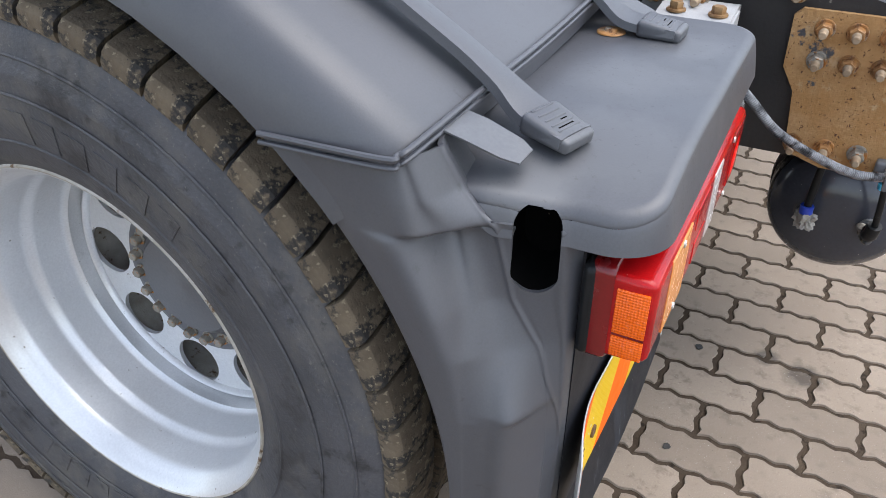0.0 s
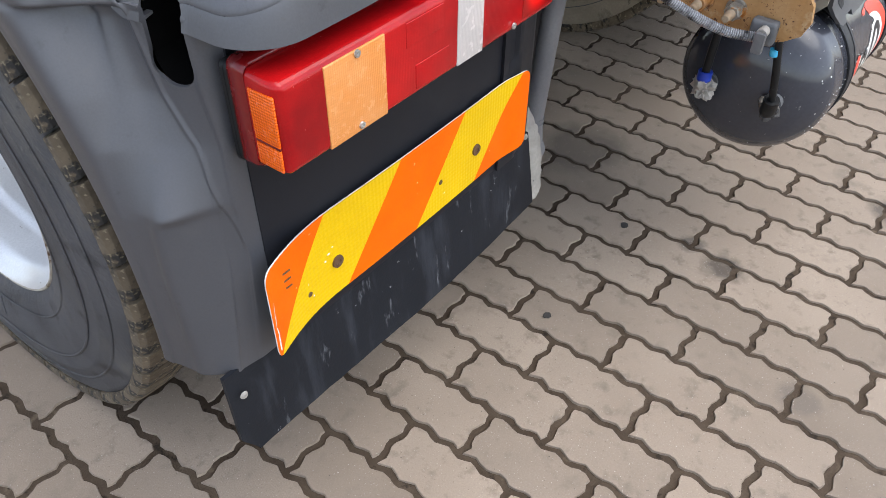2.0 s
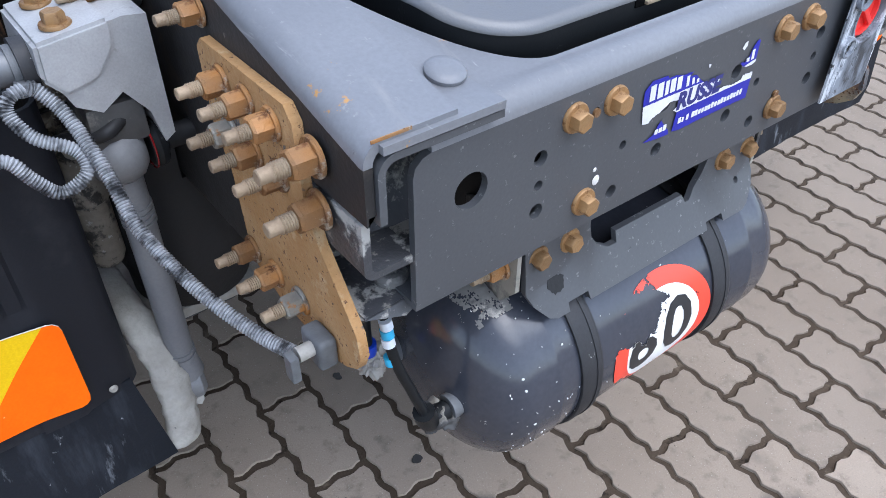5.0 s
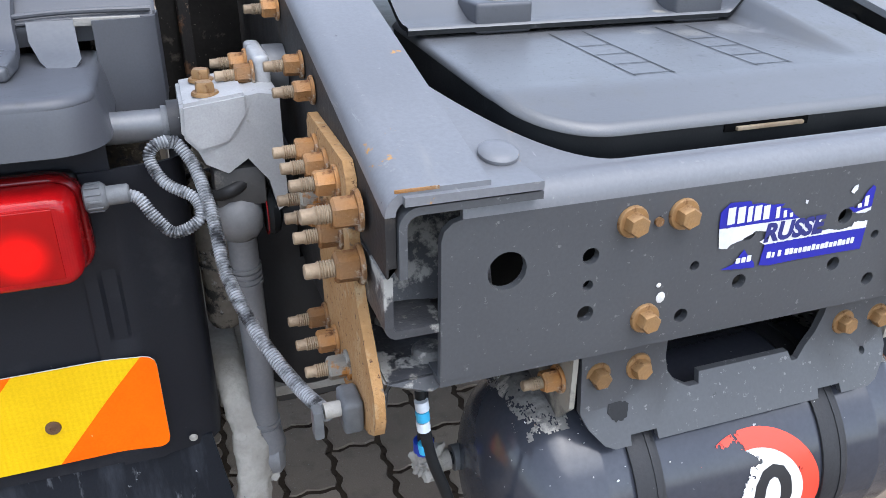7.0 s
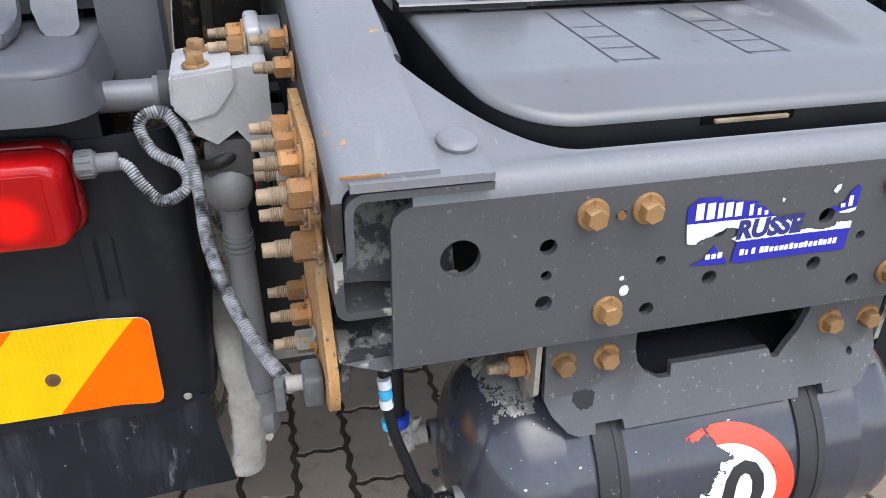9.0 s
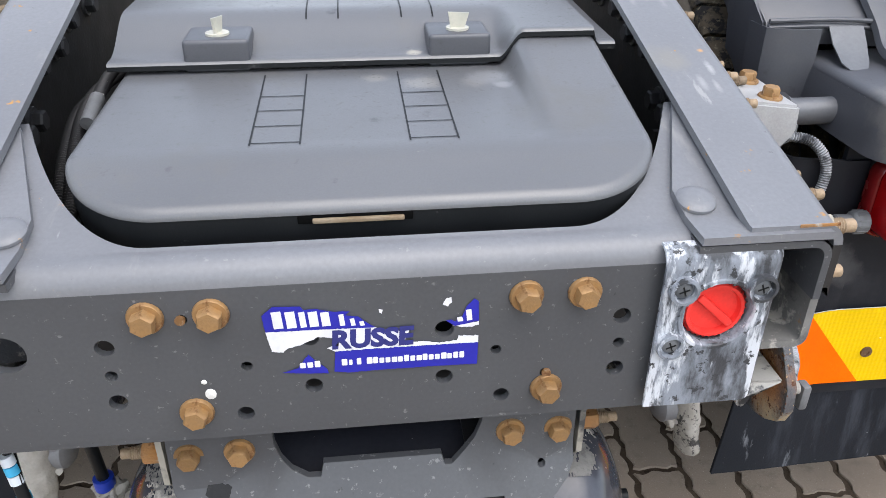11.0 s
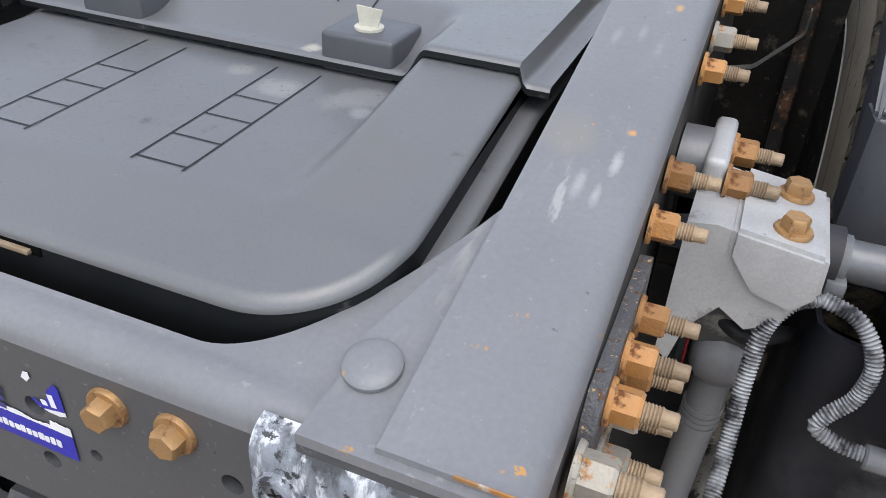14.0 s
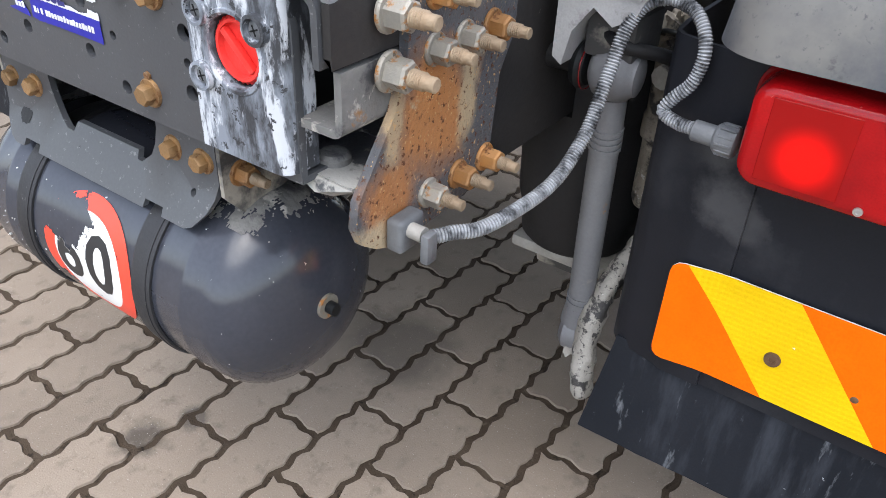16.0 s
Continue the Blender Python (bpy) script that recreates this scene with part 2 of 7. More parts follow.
ALU = surface("cast_aluminium", (0.33, 0.33, 0.33), (0.46, 0.46, 0.46), 14, 0.6, metal=0.35, bump=0.12, bscale=420,
              wear=(((0.15, 0.14, 0.13), 24, 0.62, 0.12, 0.8), ((0.62, 0.62, 0.62), 18, 0.66, 0.1, 0.7)))
TUBE = surface("dull_grey_tube", (0.105, 0.108, 0.116), (0.145, 0.149, 0.155), 9, 0.4, metal=0.3, bump=0.1, bscale=200,
               wear=(((0.30, 0.29, 0.27), 20, 0.68, 0.1, 0.7),))
ROD = surface("grey_painted_rod", (0.120, 0.122, 0.130), (0.162, 0.164, 0.168), 9, 0.5, bump=0.12, bscale=220,
              wear=(((0.25, 0.23, 0.20), 26, 0.64, 0.1, 0.8), ((0.30, 0.16, 0.06), 30, 0.705, 0.04, 0.9)))
MUD = surface("dried_grey_mud", (0.25, 0.235, 0.21), (0.36, 0.345, 0.31), 20, 0.9, bump=0.8, bscale=140,
              wear=(((0.06, 0.06, 0.06), 36, 0.63, 0.06, 0.7),))
MUDSPECK = surface("pale_mud_broken_by_black_patches", (0.25, 0.235, 0.21), (0.34, 0.325, 0.295), 16, 0.9, bump=0.9, bscale=140,
                   wear=(((0.028, 0.027, 0.027), 26, 0.52, 0.05, 0.7), ((0.035, 0.033, 0.032), 95, 0.58, 0.04, 0.7), ((0.50, 0.49, 0.46), 130, 0.66, 0.03, 0.9)))
RUSTDARK = surface("black_steel_with_pitted_rust", (0.012, 0.011, 0.011), (0.020, 0.018, 0.017), 14, 0.8, bump=0.6, bscale=140, spec=0.2,
                   wear=(((0.085, 0.045, 0.024), 24, 0.52, 0.08, 0.9), ((0.16, 0.12, 0.085), 80, 0.62, 0.04, 0.9)))
TANKPAINT = surface("glossy_black_tank_paint", (0.034, 0.037, 0.047), (0.048, 0.051, 0.063), 3.5, 0.17, bump=0.03, bscale=150, rspread=0.08,
                    wear=(((0.33, 0.33, 0.31), 46, 0.70, 0.02, 0.6), ((0.62, 0.62, 0.60), 105, 0.705, 0.01, 0.7)))
STRAPMAT = surface("black_rubber_strap", (0.022, 0.022, 0.024), (0.034, 0.034, 0.036), 10, 0.55, spec=0.3, bump=0.2, bscale=240,
                   wear=(((0.4, 0.4, 0.38), 70, 0.665, 0.03, 0.7),))
RUBBER = surface("tyre_rubber", (0.043, 0.045, 0.051), (0.071, 0.072, 0.080), 8, 0.62, bump=0.8, bscale=190,
                 wear=(((0.105, 0.098, 0.088), 9, 0.50, 0.2, 0.8), ((0.02, 0.02, 0.022), 30, 0.60, 0.08, 0.6), ((0.13, 0.125, 0.118), 240, 0.60, 0.08, 0.8), ((0.025, 0.025, 0.028), 14, 0.56, 0.10, 0.6)))
TREAD = surface("muddy_tread", (0.081, 0.062, 0.041), (0.130, 0.102, 0.068), 25, 0.95, bump=1.6, bscale=85, vary=0.25,
                wear=(((0.022, 0.02, 0.018), 38, 0.50, 0.08, 0.9), ((0.20, 0.165, 0.11), 110, 0.58, 0.06, 0.95)))
FLAP = surface("black_rubber_flap", (0.010, 0.012, 0.016), (0.016, 0.018, 0.023), 5, 0.5, spec=0.14, bump=0.12, bscale=300,
               wear=(((0.035, 0.039, 0.048), 8, 0.52, 0.2, 0.6, (2.6, 1, 0.5)), ((0.16, 0.17, 0.185), 26, 0.62, 0.12, 0.7, (1.6, 1, 0.35)), ((0.30, 0.31, 0.32), 55, 0.685, 0.03, 0.7)))
SILVER = surface("silver_rim_paint", (0.594, 0.605, 0.617), (0.712, 0.724, 0.736), 5, 0.34, metal=0.45, bump=0.05, bscale=260,
                 wear=(((0.26, 0.25, 0.23), 11, 0.68, 0.12, 0.7), ((0.2, 0.17, 0.13), 90, 0.685, 0.03, 0.8)))
RIMEDGE = surface("worn_rim_lip", (0.36, 0.33, 0.27), (0.52, 0.50, 0.46), 30, 0.6, metal=0.3, bump=0.3, bscale=240,
                  wear=(((0.13, 0.08, 0.04), 34, 0.58, 0.08, 0.9),))
HOSE = surface("dusty_corrugated_conduit", (0.013, 0.014, 0.017), (0.024, 0.026, 0.030), 20, 0.6, bump=0.2, bscale=300,
               wear=(((0.075, 0.079, 0.085), 40, 0.58, 0.10, 0.8),))
hn, hl = HOSE.node_tree.nodes, HOSE.node_tree.links
ridge = ramp(hn, hl, hn.new("ShaderNodeNewGeometry").outputs["Pointiness"], 0.50, 0.55)
crust = ramp(hn, hl, noise_node(hn, hl, 55, 5.0, 0.6), 0.36, 0.56)
both = hn.new("ShaderNodeMath")
both.operation = "MULTIPLY"
hl.new(ridge, both.inputs[0]), hl.new(crust, both.inputs[1])
bsdf = hn["Principled BSDF"]
hl.new(mixed(hn, hl, both.outputs[0], bsdf.inputs["Base Color"].links[0].from_socket, (0.31, 0.322, 0.338)), bsdf.inputs["Base Color"])

PLUGMAT = surface("grey_connector", (0.08, 0.085, 0.09), (0.16, 0.165, 0.17), 30, 0.6, bump=0.3, bscale=240)
CHALK = surface("black_cover_with_white_runs", (0.032, 0.034, 0.039), (0.05, 0.053, 0.06), 12, 0.5, bump=0.25, bscale=210,
                wear=(((0.20, 0.22, 0.25), 26, 0.47, 0.12, 0.75, (1.0, 1.0, 0.35)), ((0.50, 0.52, 0.55), 46, 0.54, 0.06, 0.8, (1.0, 1.0, 0.25)), ((0.03, 0.032, 0.036), 70, 0.58, 0.03, 0.5)))
REDKNOB = surface("red_plastic_knob", (0.72, 0.028, 0.022), (0.80, 0.045, 0.035), 30, 0.4, bump=0.15, bscale=260, wear=(((0.75, 0.25, 0.22), 60, 0.68, 0.08, 0.6),))
REDLENS = surface("red_lamp_lens", (0.24, 0.003, 0.005), (0.52, 0.007, 0.008), 7, 0.17, bump=0.05, bscale=520, grid=120.0, spec=0.32,
                  wear=(((0.20, 0.006, 0.007), 6, 0.60, 0.15, 0.3), ((0.55, 0.20, 0.18), 120, 0.70, 0.03, 0.6)))
DEEPRED = surface("dark_red_lens_body", (0.140, 0.004, 0.005), (0.200, 0.006, 0.007), 9, 0.25, bump=0.04, bscale=300,
                  wear=(((0.10, 0.03, 0.03), 10, 0.6, 0.2, 0.5),))
AMBER = surface("amber_side_reflector", (0.90, 0.135, 0.004), (0.85, 0.11, 0.003), 30, 0.25, bump=0.4, bscale=600, grid=95.0)
AMBERPALE = surface("pale_amber_lens", (0.68, 0.25, 0.060), (0.70, 0.30, 0.10), 24, 0.25, bump=0.14, bscale=620, grid=110.0, wear=(((0.55, 0.16, 0.05), 18, 0.6, 0.2, 0.3),))
CLEAR = surface("frosted_white_lens", (0.46, 0.43, 0.41), (0.55, 0.50, 0.47), 24, 0.25, bump=0.14, bscale=620, grid=110.0, wear=(((0.50, 0.33, 0.30), 20, 0.62, 0.2, 0.3),))
ORANGE = surface("fluorescent_orange_film", (0.95, 0.125, 0.001), (0.95, 0.150, 0.001), 14, 0.4, spec=0.08, bump=0.04, bscale=300, wear=(((0.9, 0.5, 0.3), 40, 0.685, 0.03, 0.5),))
YELLOW = surface("yellow_reflective_film", (0.70, 0.44, 0.003), (0.78, 0.50, 0.004), 10, 0.35, spec=0.14, bump=0.14, bscale=420, grid=45.0,
                 wear=(((0.55, 0.36, 0.02), 26, 0.64, 0.1, 0.5), ((0.85, 0.82, 0.74), 46, 0.695, 0.03, 0.6)))
BOLTBROWN = surface("brown_rusty_screw", (0.10, 0.055, 0.03), (0.15, 0.08, 0.04), 60, 0.625, metal=0.2, bump=0.4, bscale=300)
STEEL = surface("bright_screw_steel", (0.52, 0.51, 0.49), (0.62, 0.61, 0.58), 50, 0.35, metal=0.8, bump=0.1, bscale=300)
CREAM = surface("cream_metal_tab", (0.40, 0.39, 0.33), (0.50, 0.48, 0.40), 40, 0.45, bump=0.1, bscale=300, wear=(((0.50, 0.38, 0.16), 40, 0.62, 0.1, 0.6),))
WHITEPAINT = surface("chipped_white_paint", (0.62, 0.61, 0.58), (0.72, 0.71, 0.68), 60, 0.625, bump=0.6, bscale=260)
BLUEFIT = surface("blue_plastic_collar", (0.008, 0.03, 0.30), (0.012, 0.05, 0.40), 40, 0.4, bump=0.1)
TAPEWHITE = surface("white_blue_tape", (0.72, 0.75, 0.78), (0.60, 0.66, 0.72), 60, 0.5, bump=0.1)
TAPEBLUE = surface("light_blue_tape", (0.04, 0.36, 0.62), (0.05, 0.42, 0.66), 60, 0.5, bump=0.1)
LEAFMAT = surface("dry_brown_leaf", (0.38, 0.26, 0.13), (0.28, 0.18, 0.09), 60, 0.8, bump=0.5, bscale=200)
JOINT = surface("brown_joint_sand", (0.058, 0.042, 0.029), (0.090, 0.067, 0.047), 14, 0.95, bump=1.0, bscale=240, place=True, spec=0.15, wear=(((0.125, 0.098, 0.070), 20, 0.6, 0.1, 0.95), ((0.030, 0.023, 0.017), 34, 0.58, 0.08, 0.95)))
PAVER = surface("grey_concrete_paver", (0.240, 0.192, 0.147), (0.298, 0.242, 0.188), 2.6, 0.88, bump=0.45, bscale=330, vary=0.17, spec=0.25, place=True, stains=(((-0.155, 0.060, 0), 0.050, (0.085, 0.071, 0.057)), ((-0.125, 0.150, 0), 0.032, (0.12, 0.101, 0.082)), ((-0.42, -0.20, 0), 0.04, (0.15, 0.125, 0.10)), ((0.30, -0.20, 0), 0.06, (0.10, 0.086, 0.07)), ((0.05, 0.55, 0), 0.12, (0.14, 0.115, 0.092))),
                wear=(((0.175, 0.145, 0.115), 4, 0.60, 0.16, 0.9), ((0.185, 0.150, 0.116), 22, 0.54, 0.16, 0.9), ((0.42, 0.38, 0.33), 280, 0.635, 0.05, 0.9), ((0.10, 0.084, 0.066), 170, 0.66, 0.03, 0.9)))
GUM = surface("black_gum_spot", (0.03, 0.028, 0.026), (0.045, 0.04, 0.036), 60, 0.625, bump=0.3)


# ---- mesh helpers ----
def mesh_of(name, bm, material, smooth=40):
    bmesh.ops.recalc_face_normals(bm, faces=bm.faces)
    me = bpy.data.meshes.new(name)
    bm.to_mesh(me)
    bm.free()
    for m in material if isinstance(material, (list, tuple)) else (material,):
        me.materials.append(m)
    if smooth:
        me.shade_smooth()
        me.set_sharp_from_angle(angle=radians(smooth))
    return me


def part(name, bm, material, parent=None, label="", smooth=40):
    """Links a bmesh, in world coordinates, as one mesh object under a thing or a part."""
    ob = new(name, mesh_of(name, bm, material, smooth))
    if parent:
        hang(ob, parent)
    return tagged(ob, label)


def hang(ob, parent):
    ob.parent = parent
    ob.matrix_parent_inverse = REST[parent].inverted() if parent in REST else Matrix.Identity(4)
    return ob


REST = {}


def thing(name, label, category, at, group="", kind=""):
    ob = new(name)
    ob.empty_display_size = 0.05
    ob.matrix_basis = Matrix.Translation(at)
    REST[ob] = Matrix.Translation(at)
    return tagged(ob, label, category, group, kind)


def box(bm, lo, hi, bevel=0.0, seg=2, m=None):
    lo, hi = [min(a, b) for a, b in zip(lo, hi)], [max(a, b) for a, b in zip(lo, hi)]
    mid, size = [(a + b) / 2 for a, b in zip(lo, hi)], [b - a for a, b in zip(lo, hi)]
    base = Matrix.Translation(mid) @ Matrix.Diagonal((*size, 1))
    r = bmesh.ops.create_cube(bm, size=1, matrix=(m @ base) if m else base)
    if bevel:
        es = list({e for v in r["verts"] for e in v.link_edges})
        bmesh.ops.bevel(bm, geom=es, offset=bevel, segments=seg, affect="EDGES", profile=0.6)
    return bm


def B(lo, hi, bevel=0.0, seg=2, m=None):
    return box(bmesh.new(), lo, hi, bevel, seg, m)


def aim(p, d):
    """A pose at p whose z axis points along d."""
    return Matrix.Translation(p) @ Vector(d).to_track_quat("Z", "Y").to_matrix().to_4x4()


def cyl(bm, p, d, length, r0, r1=None, seg=20):
    """A capped cylinder or cone from p along d."""
    d = Vector(d).normalized()
    m = aim(Vector(p) + d * length / 2, d)
    bmesh.ops.create_cone(bm, cap_ends=True, segments=seg, radius1=r0, radius2=r0 if r1 is None else r1, depth=length, matrix=m)
    return bm


def C(p, d, length, r0, r1=None, seg=20):
    return cyl(bmesh.new(), p, d, length, r0, r1, seg)


def lathe(profile, m, seg=48, bm=None, closed=False, caps=True):
    """Turns (radius, height) rows about the z axis of m."""
    bm = bm or bmesh.new()
    rings = []
    for r, h in profile:
        rings.append([bm.verts.new(m @ Vector((r * math.cos(2 * math.pi * k / seg), r * math.sin(2 * math.pi * k / seg), h))) for k in range(seg)])
    pairs = list(zip(rings, rings[1:])) + ([(rings[-1], rings[0])] if closed else [])
    for a, b in pairs:
        for k in range(seg):
            bm.faces.new((a[k], a[(k + 1) % seg], b[(k + 1) % seg], b[k]))
    if caps and not closed:
        for ring in (rings[0], rings[-1]):
            if (ring[0].co - ring[seg // 2].co).length > 1e-5:
                bm.faces.new(ring)
    return bm


def spline(points, per=12):
    """A smooth way through the points."""
    p = [Vector(q) for q in points]
    p = [p[0] * 2 - p[1]] + p + [p[-1] * 2 - p[-2]]
    out = []
    for i in range(1, len(p) - 2):
        for k in range(per):
            t = k / per
            a, b, c, d = p[i - 1], p[i], p[i + 1], p[i + 2]
            out.append(0.5 * (2 * b + (c - a) * t + (2 * a - 5 * b + 4 * c - d) * t * t + (3 * b - a - 3 * c + d) * t ** 3))
    return out + [p[-2]]


def evenly(way, step):
    """Points at even steps along a way."""
    out, left = [way[0]], step
    for a, b in zip(way, way[1:]):
        n = (b - a).length
        while n > left:
            a = a + (b - a).normalized() * left
            n, left = (b - a).length, step
            out.append(a)
        left -= n
    return out + [way[-1]]


def sweep(way, radius, seg=10, bm=None, flat=1.0):
    """A tube along a way; radius is a number or a function of the step's number."""
    bm = bm or bmesh.new()
    rings, up = [], Vector((0.13, 0.21, 1)).normalized()
    for i, p in enumerate(way):
        d = (way[min(i + 1, len(way) - 1)] - way[max(i - 1, 0)]).normalized()
        a = d.cross(up)
        a = a.normalized() if a.length > 1e-3 else d.cross(Vector((1, 0, 0))).normalized()
        b = a.cross(d).normalized()
        up = b
        r = radius(i) if callable(radius) else radius
        rings.append([bm.verts.new(p + (a * math.cos(2 * math.pi * k / seg) + b * flat * math.sin(2 * math.pi * k / seg)) * r) for k in range(seg)])
    for x, y in zip(rings, rings[1:]):
        for k in range(seg):
            bm.faces.new((x[k], x[(k + 1) % seg], y[(k + 1) % seg], y[k]))
    bm.faces.new(rings[0]), bm.faces.new(rings[-1])
    return bm


def conduit(points, r=0.0085, pitch=0.0034):
    """Corrugated cable conduit."""
    way = evenly(spline(points), pitch / 2)
    return sweep(way, lambda i: r if i % 2 else r * 0.80, 12)


def circle(c, r, n=18):
    return [(c[0] + r * math.cos(2 * math.pi * k / n), c[1] + r * math.sin(2 * math.pi * k / n)) for k in range(n)]


def plate(outline, holes, m, thick):
    """A flat plate with real holes: 2D outline in the xy plane of m, thickness along its z."""
    bm = bmesh.new()
    es = []
    for loop in [outline] + list(holes):
        vs = [bm.verts.new((x, y, 0)) for x, y in loop]
        es += [bm.edges.new((vs[i], vs[(i + 1) % len(vs)])) for i in range(len(vs))]
    bmesh.ops.triangle_fill(bm, edges=es, use_beauty=True, use_dissolve=False, normal=(0, 0, 1))
    ext = bmesh.ops.extrude_face_region(bm, geom=list(bm.faces))
    bmesh.ops.translate(bm, verts=[g for g in ext["geom"] if isinstance(g, bmesh.types.BMVert)], vec=(0, 0, thick))
    bmesh.ops.transform(bm, verts=bm.verts, matrix=m)
    return bm


def rounded(x0, y0, x1, y1, r, n=6):
    """A rectangle with round corners; r may be four radii from the lower left, turning left."""
    rs = r if isinstance(r, tuple) else (r,) * 4
    out = []
    for (cx, cy, a), q in zip(((x0 + rs[0], y0 + rs[0], 180), (x1 - rs[1], y0 + rs[1], 270), (x1 - rs[2], y1 - rs[2], 0), (x0 + rs[3], y1 - rs[3], 90)), rs):
        for k in range(n + 1):
            t = radians(a + 90 * k / n)
            out.append((cx + q * math.cos(t), cy + q * math.sin(t)))
    return out


def basis(o, u, v):
    """A pose with x along u, y along v and z along their cross product."""
    u, v = Vector(u).normalized(), Vector(v).normalized()
    w = u.cross(v)
    return Matrix(((u.x, v.x, w.x, o[0]), (u.y, v.y, w.y, o[1]), (u.z, v.z, w.z, o[2]), (0, 0, 0, 1)))


def loft(rows, bm=None, thick=0.0):
    """A sheet through rows of points."""
    bm = bm or bmesh.new()
    g = [[bm.verts.new(p) for p in row] for row in rows]
    for a, b in zip(g, g[1:]):
        for k in range(len(a) - 1):
            bm.faces.new((a[k], a[k + 1], b[k + 1], b[k]))
    if thick:
        bmesh.ops.recalc_face_normals(bm, faces=bm.faces)
        bmesh.ops.solidify(bm, geom=list(bm.faces), thickness=thick)
    return bm


REAR = basis((0, 0, 0), (1, 0, 0), (0, 0, 1))  # xy plane of a part seen from behind: x to the right, y up, z towards the rear


def rear_at(y):
    return Matrix.Translation((0, y, 0)) @ REAR


# bolts: shared meshes along +z, origin on the seat
def hexbolt_mesh(flange, rf, across, height, name, material, washer=0.004):
    bm = bmesh.new()
    lathe([(rf, 0.0), (rf, washer * 0.5), (rf * 0.93, washer)], Matrix.Identity(4), 20, bm)
    r = across / math.sqrt(3)
    lathe([(r, washer * 0.6), (r, height - 0.0025), (r * 0.86, height)], Matrix.Identity(4), 6, bm)
    return mesh_of(name, bm, material, 30)


def thread_mesh(r, length, name, material):
    prof = []
    n = int((length - 0.008) / 0.0024)
    for i in range(n):
        prof += [(r, i * 0.0024), (r * 0.86, i * 0.0024 + 0.0012)]
    z = n * 0.0024
    prof += [(r * 0.80, z), (r * 0.80, length - 0.001), (r * 0.66, length)]
    return mesh_of(name, lathe(prof, Matrix.Identity(4), 14), material, 30)


NUT_RUST = hexbolt_mesh(True, 0.0178, 0.0240, 0.0235, "nut", NUTRUST)
NUT_GREY = hexbolt_mesh(True, 0.0178, 0.0240, 0.0235, "nut", NUTGREY)
STUD = thread_mesh(0.0080, 0.048, "stud", THREAD)
HEAD = hexbolt_mesh(True, 0.0157, 0.0196, 0.0150, "bolt_head", BRASSY)
HEAD_DARK = hexbolt_mesh(True, 0.0165, 0.021, 0.0155, "bolt_head", DIRTYMETAL)
random.seed(4)


def place_mesh(name, me, m, parent, label=""):
    ob = new(name, me)
    ob.parent = parent
    ob.matrix_parent_inverse = REST[parent].inverted() if parent in REST else Matrix.Identity(4)
    ob.matrix_basis = m
    return tagged(ob, label)


def nut_and_stud(p, d, parent, me=NUT_RUST, scale=1.0):
    m = aim(p, d) @ pose(0, 0, 0, 0, 0, random.uniform(0, 60)) @ Matrix.Scale(scale, 4)
    place_mesh("stud", STUD, m, parent, "threaded stud end")
    place_mesh("nut", me, m, parent, "rusty flange nut" if me is NUT_RUST else "dirty zinc flange nut")


def head(p, d, parent, scale=1.0):
    place_mesh("bolt_head", HEAD, aim(p, d) @ pose(0, 0, 0, random.uniform(-2, 2), random.uniform(-2, 2), random.uniform(0, 60)) @ Matrix.Scale(scale, 4), parent, "gold zinc flange bolt head")

# ---- ground ----
A_ROW, B_ROW, ORIGIN = Vector((-0.0065, -0.2227)), Vector((0.1094, -0.1097)), Vector((-0.350, 0.476))
bm = bmesh.new()
bmesh.ops.create_grid(bm, x_segments=2, y_segments=2, size=400, matrix=Matrix.Translation((0, 0, -0.0048)))
ground = tagged(part("ground", bm, JOINT), "dark sandy bedding of the paved yard", "ground", kind="structure")


# ---- chassis frame ----
def smooth(a, b, x):
    t = min(1, max(0, (x - a) / (b - a)))
    return t * t * (3 - 2 * t)


frame_thing = thing("truck_frame", "dark grey steel rear end of a truck chassis with rusty bolts", "truck frame", (0, 0.6, 0))
TOP = 0.932  # top of the cross member


def cut_edge(x):
    a = max(0.0, abs(x) - 0.185)
    return 0.034 + 8.8 * a * a


# rear face of the cross member, with its drilled holes
holes = [circle((-0.310, 0.855), 0.0185, 24), circle((0.312, 0.861), 0.0335, 30)]
for sx in (-1, 1):
    for x, z, r in ((0.228, 0.856, 0.0085), (0.228, 0.826, 0.0055), (0.228, 0.796, 0.0085), (0.112, 0.827, 0.0052), (0.119, 0.773, 0.0078),
                    (0.055, 0.800, 0.0082), (0.055, 0.854, 0.0088), (0.160, 0.881 if sx < 0 else 0.797, 0.0048)):
        holes.append(circle((sx * x * (1.17 if x == 0.055 and sx > 0 else 1), z), r, 14))
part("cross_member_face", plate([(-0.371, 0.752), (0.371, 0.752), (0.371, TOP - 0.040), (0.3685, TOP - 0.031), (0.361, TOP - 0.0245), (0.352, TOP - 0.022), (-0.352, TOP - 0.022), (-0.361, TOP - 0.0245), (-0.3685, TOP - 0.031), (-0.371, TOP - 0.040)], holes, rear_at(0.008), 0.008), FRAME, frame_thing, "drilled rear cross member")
rows = []
for i in range(101):
    x = -0.352 + 0.704 * i / 100
    row = [Vector((x, 0.022 - 0.022 * math.cos(radians(a)), TOP - 0.022 + 0.022 * math.sin(radians(a)))) for a in range(0, 91, 15)]
    e = min(cut_edge(x), 0.22)
    rows.append(row + [Vector((x, q, TOP + 0.25 * max(0.0, q - 0.03))) for q in [0.022 + (e - 0.022) * k / 10 for k in range(1, 11)]])
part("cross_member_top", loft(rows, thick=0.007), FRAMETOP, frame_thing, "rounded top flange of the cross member")
